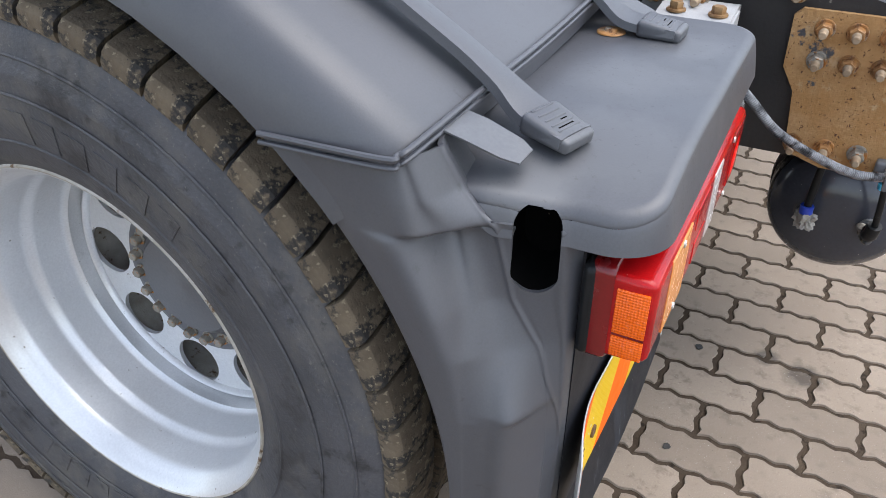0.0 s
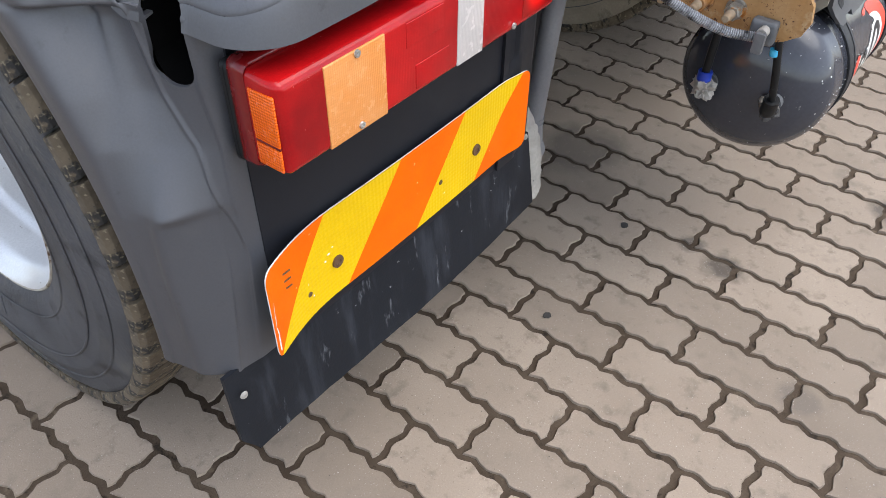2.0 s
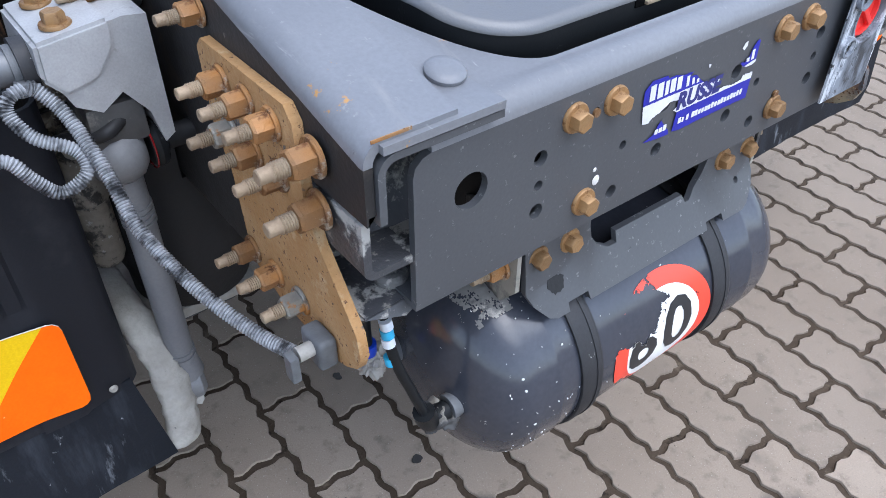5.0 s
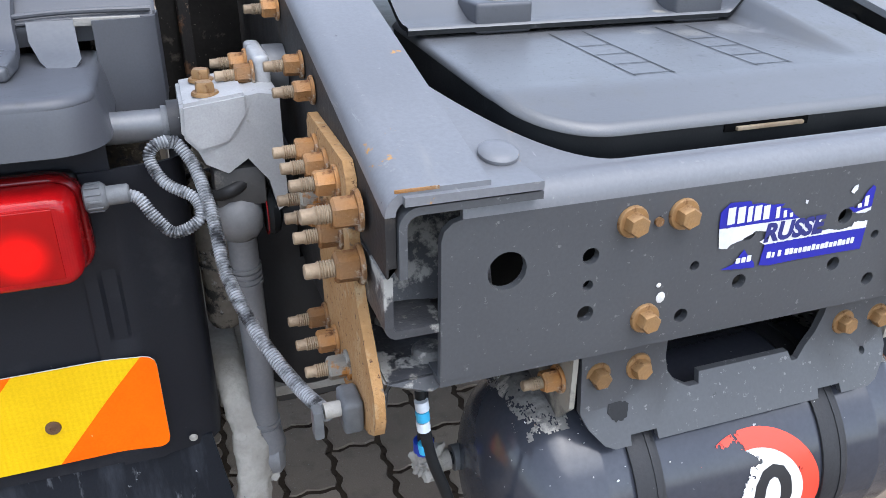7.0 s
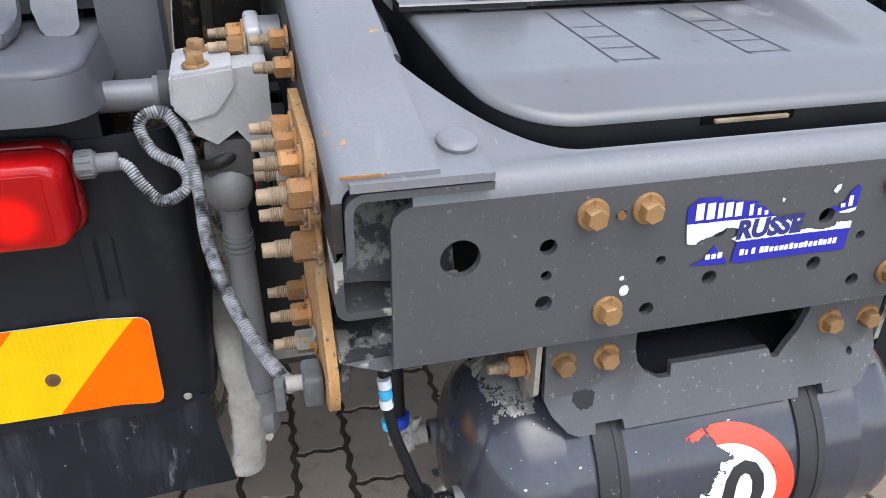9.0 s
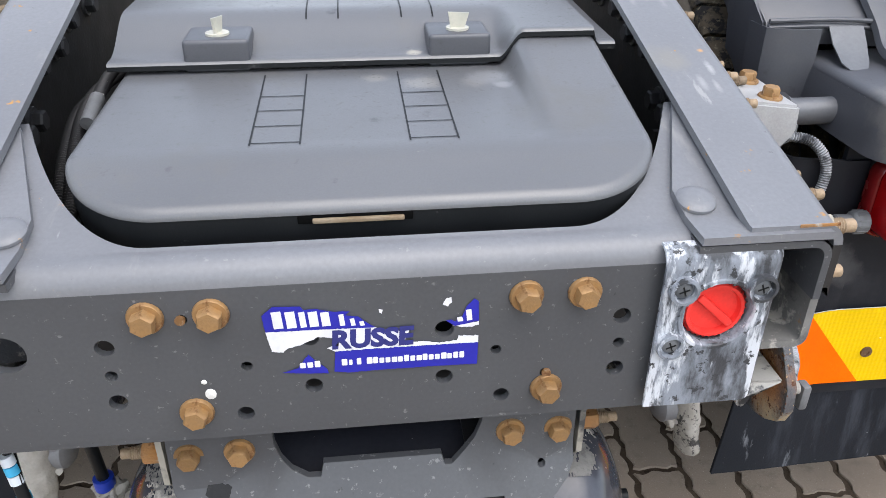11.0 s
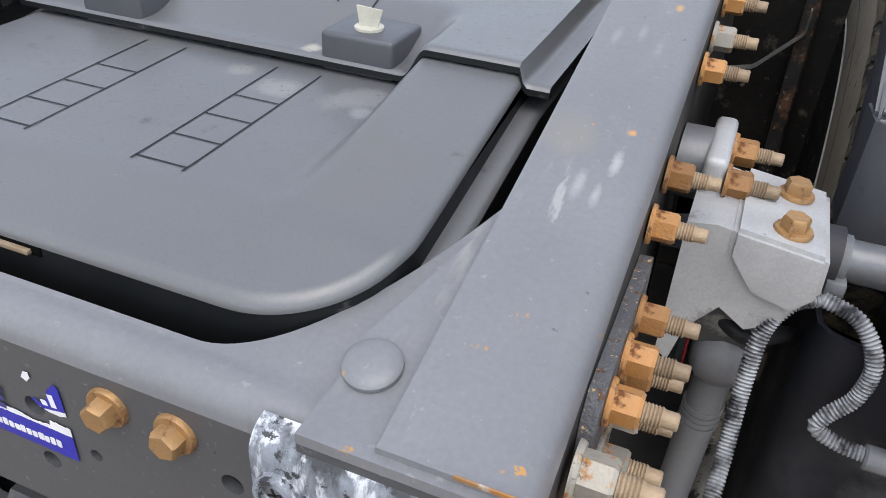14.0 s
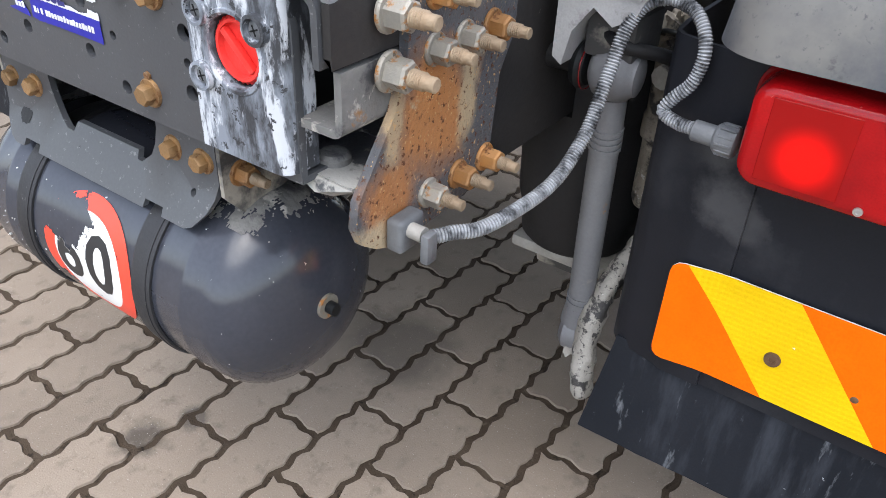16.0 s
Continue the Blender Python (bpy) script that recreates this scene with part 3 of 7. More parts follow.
part("cross_member_lip", B((-0.371, 0.001, 0.745), (0.371, 0.05, 0.752)), FRAME, frame_thing)
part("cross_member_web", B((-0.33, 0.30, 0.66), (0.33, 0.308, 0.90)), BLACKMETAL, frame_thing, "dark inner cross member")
part("white_chip", lathe([(0.0052, 0), (0.004, 0.0008)], aim((-0.147, -0.0008, 0.799), (0, -1, 0)) @ Matrix.Diagonal((1, 1.2, 1, 1)), 9), WHITEPAINT, frame_thing, "chip of white paint")
part("white_chip", lathe([(0.0028, 0), (0.002, 0.0006)], aim((-0.151, -0.0008, 0.813), (0, -1, 0)), 7), WHITEPAINT, frame_thing, "chip of white paint")

for x in (-0.189, -0.135, 0.137, 0.190):
    head((x, 0.0, 0.885), (0, -1, 0), frame_thing)
for x in (-0.162, 0.162):
    head((x, 0.0, 0.779), (0, -1, 0), frame_thing)
for x, z in ((-0.161, 0.881), (0.161, 0.797)):
    part("small_screw", C((x, 0.0, z), (0, -1, 0), 0.003, 0.0045, seg=10), NUTRUST, frame_thing)


def rise(y):
    """The frame end slopes down towards the rear; ahead it runs level."""
    y = min(max(0.0, y), 0.95)
    return 0.25 * (y if y < 0.65 else 0.65 + 0.15 * smooth(0.65, 0.95, y))


def rail_side(s):
    """One chassis rail with its gusset, end plate, nuts and casting; s = -1 left, 1 right."""
    side = "left" if s < 0 else "right"
    # gusset plate on the cross member
    out = [(0.405, -0.012), (0.288, -0.012), (0.279, 0.085), (0.312, 0.205), (0.405, 0.205)]
    rows = []
    for q in (-0.012, 0.0, 0.03, 0.066, 0.10, 0.135, 0.17, 0.205):
        inner = 0.286 + 0.048 * max(0.0, q - 0.066) / 0.14
        rows.append([Vector((s * x, q, TOP + 0.008 + 0.25 * max(0.0, q - 0.03))) for x in (inner, inner + 0.03, 0.36, 0.405)])
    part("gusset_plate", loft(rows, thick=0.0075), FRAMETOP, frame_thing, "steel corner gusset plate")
    # nested liner seen from the end: a bent strip inside the rail
    prof = [(0.285, 0.9325)] + [(0.392 + 0.018 * math.sin(radians(a)), 0.9145 + 0.018 * math.cos(radians(a))) for a in range(0, 91, 15)] + [(0.41, 0.87)]
    part("rail_liner", loft([[Vector((s * x, y, z - 0.002)) for x, z in prof] for y in (-0.010, 0.06)], thick=0.007), FRAME, frame_thing)
    # rail: top flange, round corner, web
    prof = [(0.331, 0.9445)] + [(0.398 + 0.022 * math.sin(radians(a)), 0.9225 + 0.022 * math.cos(radians(a))) for a in range(0, 91, 15)] + [(0.42, 0.869)]
    rows, webs = [], []
    for y, low in ((-0.006, 0.869), (0.0, 0.869), (0.119, 0.869), (0.1205, 0.68), (0.4, 0.68), (0.65, 0.68), (0.73, 0.68), (0.80, 0.68), (0.88, 0.68), (0.95, 0.68), (1.6, 0.68), (2.6, 0.68)):
        way = [(x, z + rise(y)) for x, z in prof[:-1]]
        rows.append([Vector((s * x, y, z)) for x, z in way])
        webs.append([Vector((s * x, y, z)) for x, z in (way[-1], (0.42, low), (0.42 - 0.07 * (low < 0.7) - 0.002, low))])
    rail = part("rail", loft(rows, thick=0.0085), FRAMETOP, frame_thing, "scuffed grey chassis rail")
    part("rail_web", loft(webs, thick=0.0085), WEBMETAL, rail, "dirty rail web, darkened for its shade")
    part("rust_edge", B((s * 0.375, -0.0068, 0.9425), (s * 0.412, -0.0055, 0.9455), 0.0004), NUTRUST, frame_thing, "rusty burr on the rail end")
    # lower angle at the rail end
    prof = [(0.365, 0.803)] + [(0.408 + 0.012 * math.sin(radians(a)), 0.815 - 0.012 * math.cos(radians(a))) for a in range(0, 91, 18)] + [(0.42, 0.864)]
    part("lower_angle", loft([[Vector((s * x, y, z)) for x, z in prof] for y in (0.004, 0.24)], thick=0.008), DUSTMETAL if s > 0 else CASTDIRT, frame_thing, "bent angle with road dirt")
    if s < 0:
        rows = [[Vector((s * x, 0.105 - 0.055 * t + 0.004 * math.sin(9 * t + 60 * x), z)) for x in (0.300, 0.33, 0.36, 0.385, 0.408)] for t, z in ((0.0, 0.900), (0.25, 0.878), (0.5, 0.857), (0.75, 0.836), (1.0, 0.812))]
        part("rail_bulkhead", loft(rows, thick=0.006), CASTDIRT, frame_thing, "dusty plate closing the rail end")
    else:
        # Added plate, black so that the rail's inside reads as deep shade.
        part("rail_bulkhead", B((s * 0.335, 0.243, 0.752), (s * 0.4085, 0.250, 0.936)), BLACKMETAL, frame_thing, "added black plate for the dark inside of the rail end")
    # rusty outer plate
    out = [(0.006, 0.716), (0.014, 0.696), (0.034, 0.682), (0.06, 0.672), (0.165, 0.672), (0.222, 0.690), (0.228, 0.705), (0.238, 0.80), (0.262, 0.84), (0.264, 0.926), (0.252, 0.938), (0.094, 0.938),
           (0.082, 0.925), (0.078, 0.85), (0.062, 0.812), (0.034, 0.775), (0.010, 0.742)]
    part("end_plate", plate(out, [], basis((s * 0.4206, 0, 0), (0, 1, 0), (0, 0, 1)), s * 0.010), RUST if s < 0 else RUSTPAINT, frame_thing, "flaking rusty steel plate")
    x = s * 0.431
    for y in (0.118, 0.166, 0.214):
        for z in (0.858, 0.910):
            nut_and_stud((x, y, z), (s, 0, 0), frame_thing, NUT_RUST if (y < 0.2) == (s < 0) or z > 0.9 else NUT_GREY, 0.92)
    for y in (0.114, 0.166, 0.217):
        nut_and_stud((x, y, 0.710), (s, 0, 0), frame_thing, NUT_GREY if y < 0.13 else NUT_RUST, 0.92)
    for z in (0.852, 0.904):
        nut_and_stud((s * 0.4245, 0.06, z), (s, 0, 0), frame_thing, NUT_GREY if s > 0 else NUT_RUST, 1.08)
    # bolts ahead along the rail
    for k, y in enumerate((0.265, 0.323, 0.475, 0.53, 0.60, 0.66, 0.76, 0.86, 0.98, 1.10, 1.25)):
        nut_and_stud((s * 0.4215, y, 0.8915 + rise(y)), (s, 0, 0), frame_thing, NUT_RUST if k % 4 < 3 else NUT_GREY, 0.88)
    # bolt heads inside the web, under dirt
    for y, z in ((0.278, 0.905), (0.320, 0.890), (0.381, 0.905), (0.422, 0.910), (0.373, 0.962), (0.424, 0.966), (0.472, 0.967), (0.551, 0.969), (0.62, 0.99), (0.72, 0.99)):
        place_mesh("bolt_head", HEAD_DARK, aim((s * 0.4115, y, z), (-s, 0, 0)) @ Matrix.Scale(1.15, 4), frame_thing, "bolt head caked in dark dirt")
    # rivet on the gusset
    part("rivet", lathe([(0.0185, 0), (0.0185, 0.003), (0.016, 0.0055), (0.009, 0.0065), (0.0, 0.007)], Matrix.Translation((s * 0.302, 0.048, TOP + 0.0085 + 0.0045)) @ pose(0, 0, 0, 14, 0, 0), 28), FRAMETOP, frame_thing, "flat round rivet head")
    # casting under the rail end: foot, fillet and a toe beside the outer plate
    prof = [(0.250, 0.7495), (0.4185, 0.7495), (0.4185, 0.690), (0.415, 0.674), (0.4085, 0.670), (0.4045, 0.676), (0.4025, 0.695)] + [(0.3625 + 0.040 * math.cos(radians(a)), 0.6955 + 0.040 * math.sin(radians(a))) for a in range(10, 91, 16)] + [(0.30, 0.7385), (0.250, 0.7395)]
    b2 = plate([(s * a, b) for a, b in prof], [], rear_at(0.118), 0.104)
    for v in b2.verts:  # the toe sweeps back from the foot's rear edge
        if v.co.y < 0.05:
            v.co.y += 0.050 * smooth(0.372, 0.404, abs(v.co.x)) * smooth(0.752, 0.715, v.co.z) + 0.012 * smooth(0.33, 0.25, abs(v.co.x))
    bmesh.ops.bevel(b2, geom=[e for e in b2.edges if len(e.link_faces) == 2 and e.calc_face_angle(0) > 0.7], offset=0.0025, segments=2, affect="EDGES")
    part("casting", b2, CASTDIRT, frame_thing, "cast bracket caked with grey dirt")
    part("casting_foot", B((s * 0.300, 0.118, 0.740), (s * 0.4185, 0.250, 0.7495), 0.002), CASTDIRT, frame_thing)
    for xx, y in ((0.365, 0.050), (0.384, 0.125)):
        part("casting_bolt", lathe([(0.017, 0), (0.017, 0.006), (0.013, 0.010), (0, 0.0105)], Matrix.Translation((s * xx, y, 0.7495)), 20), DUSTMETAL, frame_thing, "round bolt head under dirt")
    # stay clamp
    dy = 0.016 if s < 0 else -0.007
    bm = bmesh.new()
    out = [(0.446, 0.800), (0.458, 0.792), (0.466, 0.832), (0.488, 0.862), (0.512, 0.846), (0.536, 0.860), (0.549, 0.892), (0.552, 0.925), (0.470, 0.938), (0.446, 0.935)]
    b2 = plate([(s * a, b) for a, b in out], [], rear_at(0.445 + dy), 0.115)
    part("clamp_body", b2, ALU, frame_thing, "cast aluminium clamp body")
    cap = [(0.482, 0.941), (0.482, 0.915), (0.506, 0.883), (0.541, 0.875), (0.558, 0.895), (0.556, 0.932)]
    b3 = plate([(s * a, b) for a, b in cap], [], rear_at(0.449 + dy), 0.124)
    bmesh.ops.bevel(b3, geom=[e for e in b3.edges if len(e.link_faces) == 2 and e.calc_face_angle(0) > 0.5], offset=0.004, segments=2, affect="EDGES")
    part("clamp_cap", b3, ALU, frame_thing, "pale cast clamp cap")
    for y in (0.352 + dy, 0.418 + dy):
        head((s * 0.526, y, 0.9355), (0, 0, 1), frame_thing)
    part("clamp_lug", B((s * 0.446, 0.385 + dy, 0.90), (s * 0.466, 0.49 + dy, 0.968), 0.007, 3), ALU, frame_thing, "pale flange lug")
    part("clamp_spacer", C((s * 0.4215, 0.445 + dy, 0.935), (s, 0, 0), 0.026, 0.034, seg=28), TUBE, frame_thing)
    for y in (0.395 + dy, 0.465 + dy):
        nut_and_stud((s * 0.466, y, 0.945), (s, 0, 0), frame_thing, NUT_RUST, 0.95)
    # stay tube to the mudguard
    part("stay_tube", C((s * 0.548, 0.383, 0.901), (s, 0, 0), 0.15, 0.0185, seg=28), TUBE, frame_thing, "dull grey stay tube")
    part("tube_collar", C((s * 0.556, 0.383, 0.901), (s, 0, 0), 0.014, 0.027, seg=24), STRAPMAT, frame_thing)
    part("tube_clip", lathe([(0.0195, -0.005), (0.0215, -0.005), (0.0215, 0.005), (0.0195, 0.005)], aim((s * 0.572, 0.383, 0.901), (1, 0, 0)), 24, closed=True), PLUGMAT, frame_thing, "cable tie")
    part("tie_block", B((s * 0.564, 0.352, 0.880), (s * 0.580, 0.370, 0.894), 0.002), PLUGMAT, frame_thing)
    # grease nipple block under the clamp
    part("valve_block", B((s * 0.47, 0.35, 0.80), (s * 0.53, 0.43, 0.85), 0.006), DIRTYMETAL, frame_thing)
    part("valve_pipe", sweep(spline([(s * 0.49, 0.36, 0.83), (s * 0.52, 0.35, 0.82), (s * 0.56, 0.40, 0.80), (s * 0.58, 0.46, 0.74)]), 0.008, 10), BLACKMETAL, frame_thing)


rail_side(-1)
rail_side(1)

part("sensor_bracket", loft([[Vector((x, y + d, z)) for d in (-0.008, 0.008)] for x, y, z in ((0.425, 0.905, 0.872), (0.466, 0.900, 0.884), (0.472, 0.898, 0.889), (0.519, 0.900, 0.938), (0.5225, 0.896, 0.945), (0.5215, 0.882, 0.978))], thick=0.002), STEEL, frame_thing, "small bent zinc bracket")

def clump(at, r, seed, spread):
    """Lumps of dried mud caught round a fitting."""
    bm = bmesh.new()
    c = Vector(at)
    bmesh.ops.create_icosphere(bm, subdivisions=4, radius=r + spread, matrix=Matrix.Translation(c))
    for v in bm.verts:
        d = v.co - c
        v.co = c + d * (1 + 0.75 * noise.noise(v.co * 75 + Vector((seed, 0, 0))) + 0.5 * noise.noise(v.co * 210 + Vector((0, seed, 0))))
    return bm


# dark running gear behind the frame end
part("axle_tube", C((-0.95, 1.06, 0.50), (1, 0, 0), 1.9, 0.075, seg=28), BLACKMETAL, frame_thing, "dirty black axle tube")
bm = bmesh.new()
bmesh.ops.create_uvsphere(bm, u_segments=28, v_segments=18, radius=0.2, matrix=Matrix.Translation((0, 1.06, 0.50)))
part("axle_housing", bm, BLACKMETAL, frame_thing, "dirty round axle housing")
for s in (-1, 1):
    prof = [(0.0, 0.445), (0.082, 0.445), (0.088, 0.452), (0.090, 0.49), (0.098, 0.52), (0.100, 0.58), (0.098, 0.63), (0.094, 0.672), (0.0, 0.676)]
    part("air_bellows", lathe(prof, Matrix.Translation((s * 0.415, 0.545, 0.0)), 40), BLACKMETAL, frame_thing, "black rubber air spring bellows")
    rows = []
    for r, z in ((0.094, 0.672), (0.094, 0.800), (0.090, 0.807), (0.094, 0.814), (0.092, 0.83), (0.03, 0.836)):
        rows.append([Vector((s * (0.4225 + r * math.cos(radians(a))), 0.545 + r * math.sin(radians(a)), z)) for a in range(-90, 91, 10)])
    part("bellows_top", loft(rows, thick=0.004), BLACKMETAL, frame_thing, "black upper piston beside the rail", 50)
    part("bellows_seat", B((s * 0.34, 0.47, 0.425), (s * 0.56, 0.72, 0.445), 0.006), MUD, frame_thing, "spring seat caked in mud")
    part("damper", lathe([(0.0, 0.50), (0.022, 0.50), (0.026, 0.51), (0.026, 0.60), (0.031, 0.605), (0.031, 0.635), (0.028, 0.64), (0.030, 0.75), (0.022, 0.765), (0.0, 0.768)], Matrix.Translation((s * 0.532, 0.507, 0.055)), 20), CASTMUD, frame_thing, "muddy damper beside the air spring")
    part("damper_mud", clump((s * 0.530, 0.495, 0.800), 0.020, 11 + s, 0.008), CASTMUD, frame_thing, "wet mud packed round the damper top", 50)
    part("damper_wire", sweep(spline([(s * 0.50, 0.47, 0.80), (s * 0.525, 0.46, 0.812), (s * 0.55, 0.47, 0.806), (s * 0.57, 0.50, 0.79)]), 0.003, 8), DARKPLASTIC, frame_thing, "thin black wire")
    part("damper_bolt", C((s * 0.532, 0.480, 0.755), (0, -1, 0), 0.02, 0.016, seg=12), MUD, frame_thing)
    part("spring_beam", B((s * 0.36, 0.52, 0.375), (s * 0.47, 1.2, 0.425), 0.01), DIRTYMETAL, frame_thing)


for s in (-1, 1):
    # Made-up black block standing in for the darkness between rail and tyre.
    bm = B((s * 0.455, 0.86, 0.40), (s * 0.60, 1.38, 0.64), 0.04, 3)
    # Added sheet: keeps the space under the rail dark, without paving showing.
    sheet = [[Vector((s * x, y, z)) for x, z in ((0.425, 0.70), (0.45, 0.68), (0.50, 0.655), (0.545, 0.62), (0.575, 0.55), (0.58, 0.40))] for y in (0.74, 0.85, 1.0, 1.2, 1.6, 2.2, 2.7)]
    part("splash_sheet", loft(sheet, thick=0.004), GAPFILL, frame_thing, "dark sheet added under the rail to hide the paving")
    # Black disc that puts the wheel's dark hollow in as colour.
    part("splash_guard", plate(circle((1.06, 0.533), 0.380, 72), [], basis((s * 0.592, 0, 0), (0, 1, 0), (0, 0, 1)), -s * 0.006), GAPFILL, frame_thing, "black disc for the dark hollow inside the wheel")
    # Added board: blocks the bright ground between rail and tyre.
    part("splash_board", loft([[Vector((s * x, 0.955 + 0.05 * math.sin(7 * x), z)) for x in (0.426, 0.45, 0.475, 0.50, 0.525, 0.55, 0.566)] for z in (0.66, 0.76, 0.86, 0.96, 1.03)], thick=0.004), GAPFILL, frame_thing, "black board added across the gap to hide the paving")
    part("rusty_strip", loft([[Vector((s * x, y + d, z)) for x, d in ((0.512, 0.0), (0.520, -0.004), (0.530, -0.003), (0.533, 0.002))] for y, z in ((0.815, 0.62), (0.85, 0.74), (0.885, 0.86), (0.925, 1.01), (0.93, 1.03))], thick=0.006), RUSTDARK, frame_thing, "rust-pitted upright strip beside the rail")
    part("axle_bracket", bm, BLACKMETAL, frame_thing, "black block added to fill the dark between rail and tyre")


# ---- battery box between the rails ----
box_thing = thing("battery_box", "dark grey plastic battery box with a two-step lid between the rails", "battery box", (0, 0.5, 0.75))


def lid_z(x, y):
    """Height of the lower lid: sloping front border, sunk panel, and a border on one side that climbs away from the rear."""
    t = smooth(0.100, 0.155, y)
    z = (0.9575 + 0.265 * (y - 0.058)) * (1 - t) + (0.9765 + 0.035 * (y - 0.144)) * t
    return z + 0.162 * max(0.0, min(y, 0.352) - 0.135) * smooth(0.175, 0.195, x)


LX0, LX1, LY0, LX2 = -0.274, 0.288, 0.053, 0.306


def lid_edge(x, y):
    """Distance to the lid's plan outline, whose front corners are round."""
    r = 0.095
    qx = max(LX0 + r - x, x - LX1 + r, 0.0)
    qy = max(LY0 + r - y, 0.0)
    return max(0.0, r - math.hypot(qx, qy))


rows = []
for j in range(81):
    v = j / 80
    y = LY0 + (0.47 - LY0) * v ** 1.7
    # plan with round front corners of 9 cm
    d = max(0.0, 0.095 - (y - LY0))
    inset = 0.095 - math.sqrt(max(0.0, 0.095 ** 2 - d * d))
    x0, x1 = LX0 + inset, LX1 - inset
    row = []
    for i in range(129):
        u = i / 128
        x = x0 + (x1 - x0) * (0.5 - 0.5 * math.cos(math.pi * (0.15 * u + 0.85 * (0.5 - 0.5 * math.cos(math.pi * u)))))
        edge = lid_edge(x, y)
        drop = 0.009 * (1 - math.sqrt(max(0.0, 1 - (1 - min(1, edge / 0.010)) ** 2)))
        row.append(Vector((x, y, lid_z(x, y) - drop)))
    rows.append(row)
bm = loft(rows)
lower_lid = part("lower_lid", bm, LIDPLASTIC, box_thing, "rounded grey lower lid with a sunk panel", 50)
rows = []
for z, inset in ((0.900, 0.006), (0.930, 0.002), (0.940, 0.0012), (0.945, 0.0014)):
    rows.append([Vector((x, y, z)) for x, y in rounded(LX0 + inset, LY0 + inset, LX1 - inset, 0.47, (0.095, 0.095, 0.002, 0.002), 12)])
rows.append([Vector((p.x, p.y, lid_z(p.x, max(LY0, p.y)) - 0.0084)) for p in rows[-1]])
for row in rows:
    row.append(row[0])
# Same moulding as the lid; the black carries the wall's shade.
part("lid_wall", loft(rows), DARKPLASTIC, box_thing, "upright lid wall, darkened for its shade", 50)
part("box_body", plate(rounded(LX0 + 0.030, LY0 + 0.040, LX1 - 0.030, 1.10, (0.09, 0.09, 0.02, 0.02), 8), [], Matrix.Translation((0, 0, 0.70)), 0.235), DARKPLASTIC, box_thing, "black box side wall")
rows, walls = [], []
for k in range(33):
    y = 0.150 + (0.47 - 0.150) * (k / 32) ** 1.6
    d = max(0.0, 0.060 - (y - 0.148))
    xe = LX2 - 0.022 + 0.022 * math.sqrt(max(0.0, 1 - (d / 0.060) ** 2))
    z = lid_z(LX1, y) - 0.031
    rows.append([Vector((LX1 - 0.004 + (xe - LX1 + 0.004) * u, y, z - 0.0055 * v)) for u, v in ((0.0, 0.0), (0.35, 0.0), (0.65, 0.0), (0.82, 0.15), (0.93, 0.45), (1.0, 1.0))])
    walls.append([Vector((xe - 0.0005, y, z - 0.0052)), Vector((xe - 0.001, y, z - 0.03)), Vector((xe - 0.004, y, z - 0.07))])
# Step wall in black plastic: its shade is put into the colour.
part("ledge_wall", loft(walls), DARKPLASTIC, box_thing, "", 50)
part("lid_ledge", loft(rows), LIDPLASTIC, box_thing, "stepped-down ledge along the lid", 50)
# engraved ladder lines, drawn as flat dark strips for the shade in the grooves
for x0, x1 in ((-0.107, -0.059), (0.0475, 0.0950)):
    bm = bmesh.new()

    def groove(a, b, w=0.0009):
        n = 10
        d = (Vector(b) - Vector(a)).normalized()
        q = Vector((-d.y, d.x)) * w
        g = [[bm.verts.new((p.x + k * q.x, p.y + k * q.y, lid_z(p.x, p.y) + 0.0006)) for k in (-1, 1)] for p in (Vector(a).lerp(Vector(b), i / n) for i in range(n + 1))]
        for r0, r1 in zip(g, g[1:]):
            bm.faces.new((r0[0], r0[1], r1[1], r1[0]))
    for x in (x0, x1):
        groove((x, 0.1437), (x, 0.345))
    for k in range(4):
        y = 0.150 + 0.0415 * k
        groove((x0, y), (x1, y))
    part("vent_mark", bm, DARKPLASTIC, box_thing, "dark strips for an engraved ladder-shaped mark", 0)
# front slot with its bare latch strip
# The slot is a black block; its dark inside is only colour.
part("slot", B((-0.060, LY0 - 0.0002, 0.9385), (0.042, LY0 + 0.004, 0.9465), 0.001), HOLEBLACK, box_thing)
part("latch_strip", B((-0.047, LY0 - 0.0040, 0.9400), (0.034, LY0 + 0.002, 0.9440), 0.0012), THREAD, box_thing, "rust-stained metal latch strip")

# upper lid with a stepped front edge
def front_of(x):
    return 0.356 - 0.008 * smooth(0.176, 0.200, x)


def upper_z(x, y):
    """Low where the latches sit, higher over the side border, with a step down at the edge."""
    t = min(1, max(0, (y - front_of(x)) / 0.006))
    low, high = 0.9985 + 0.034 * smooth(0.375, 0.47, y), 1.0300 + 0.005 * smooth(0.35, 0.60, y)
    z = low + (high - low) * smooth(0.172, 0.199, x) - 0.004 * (1 - math.sqrt(max(0, 1 - (1 - t) ** 2)))
    return z - 0.017 * smooth(0.285, 0.291, x)


rows = []
for j in range(40):
    v = j / 39
    row = []
    for i in range(151):
        x = -0.287 + 0.600 * i / 150
        y = front_of(x) + (1.10 - front_of(x)) * v ** 1.6
        row.append(Vector((x, y, upper_z(x, y))))
    rows.append(row)
bm = loft(rows)
upper_lid = part("upper_lid", bm, LIDPLASTIC, box_thing, "grey upper lid with stepped front edge", 50)
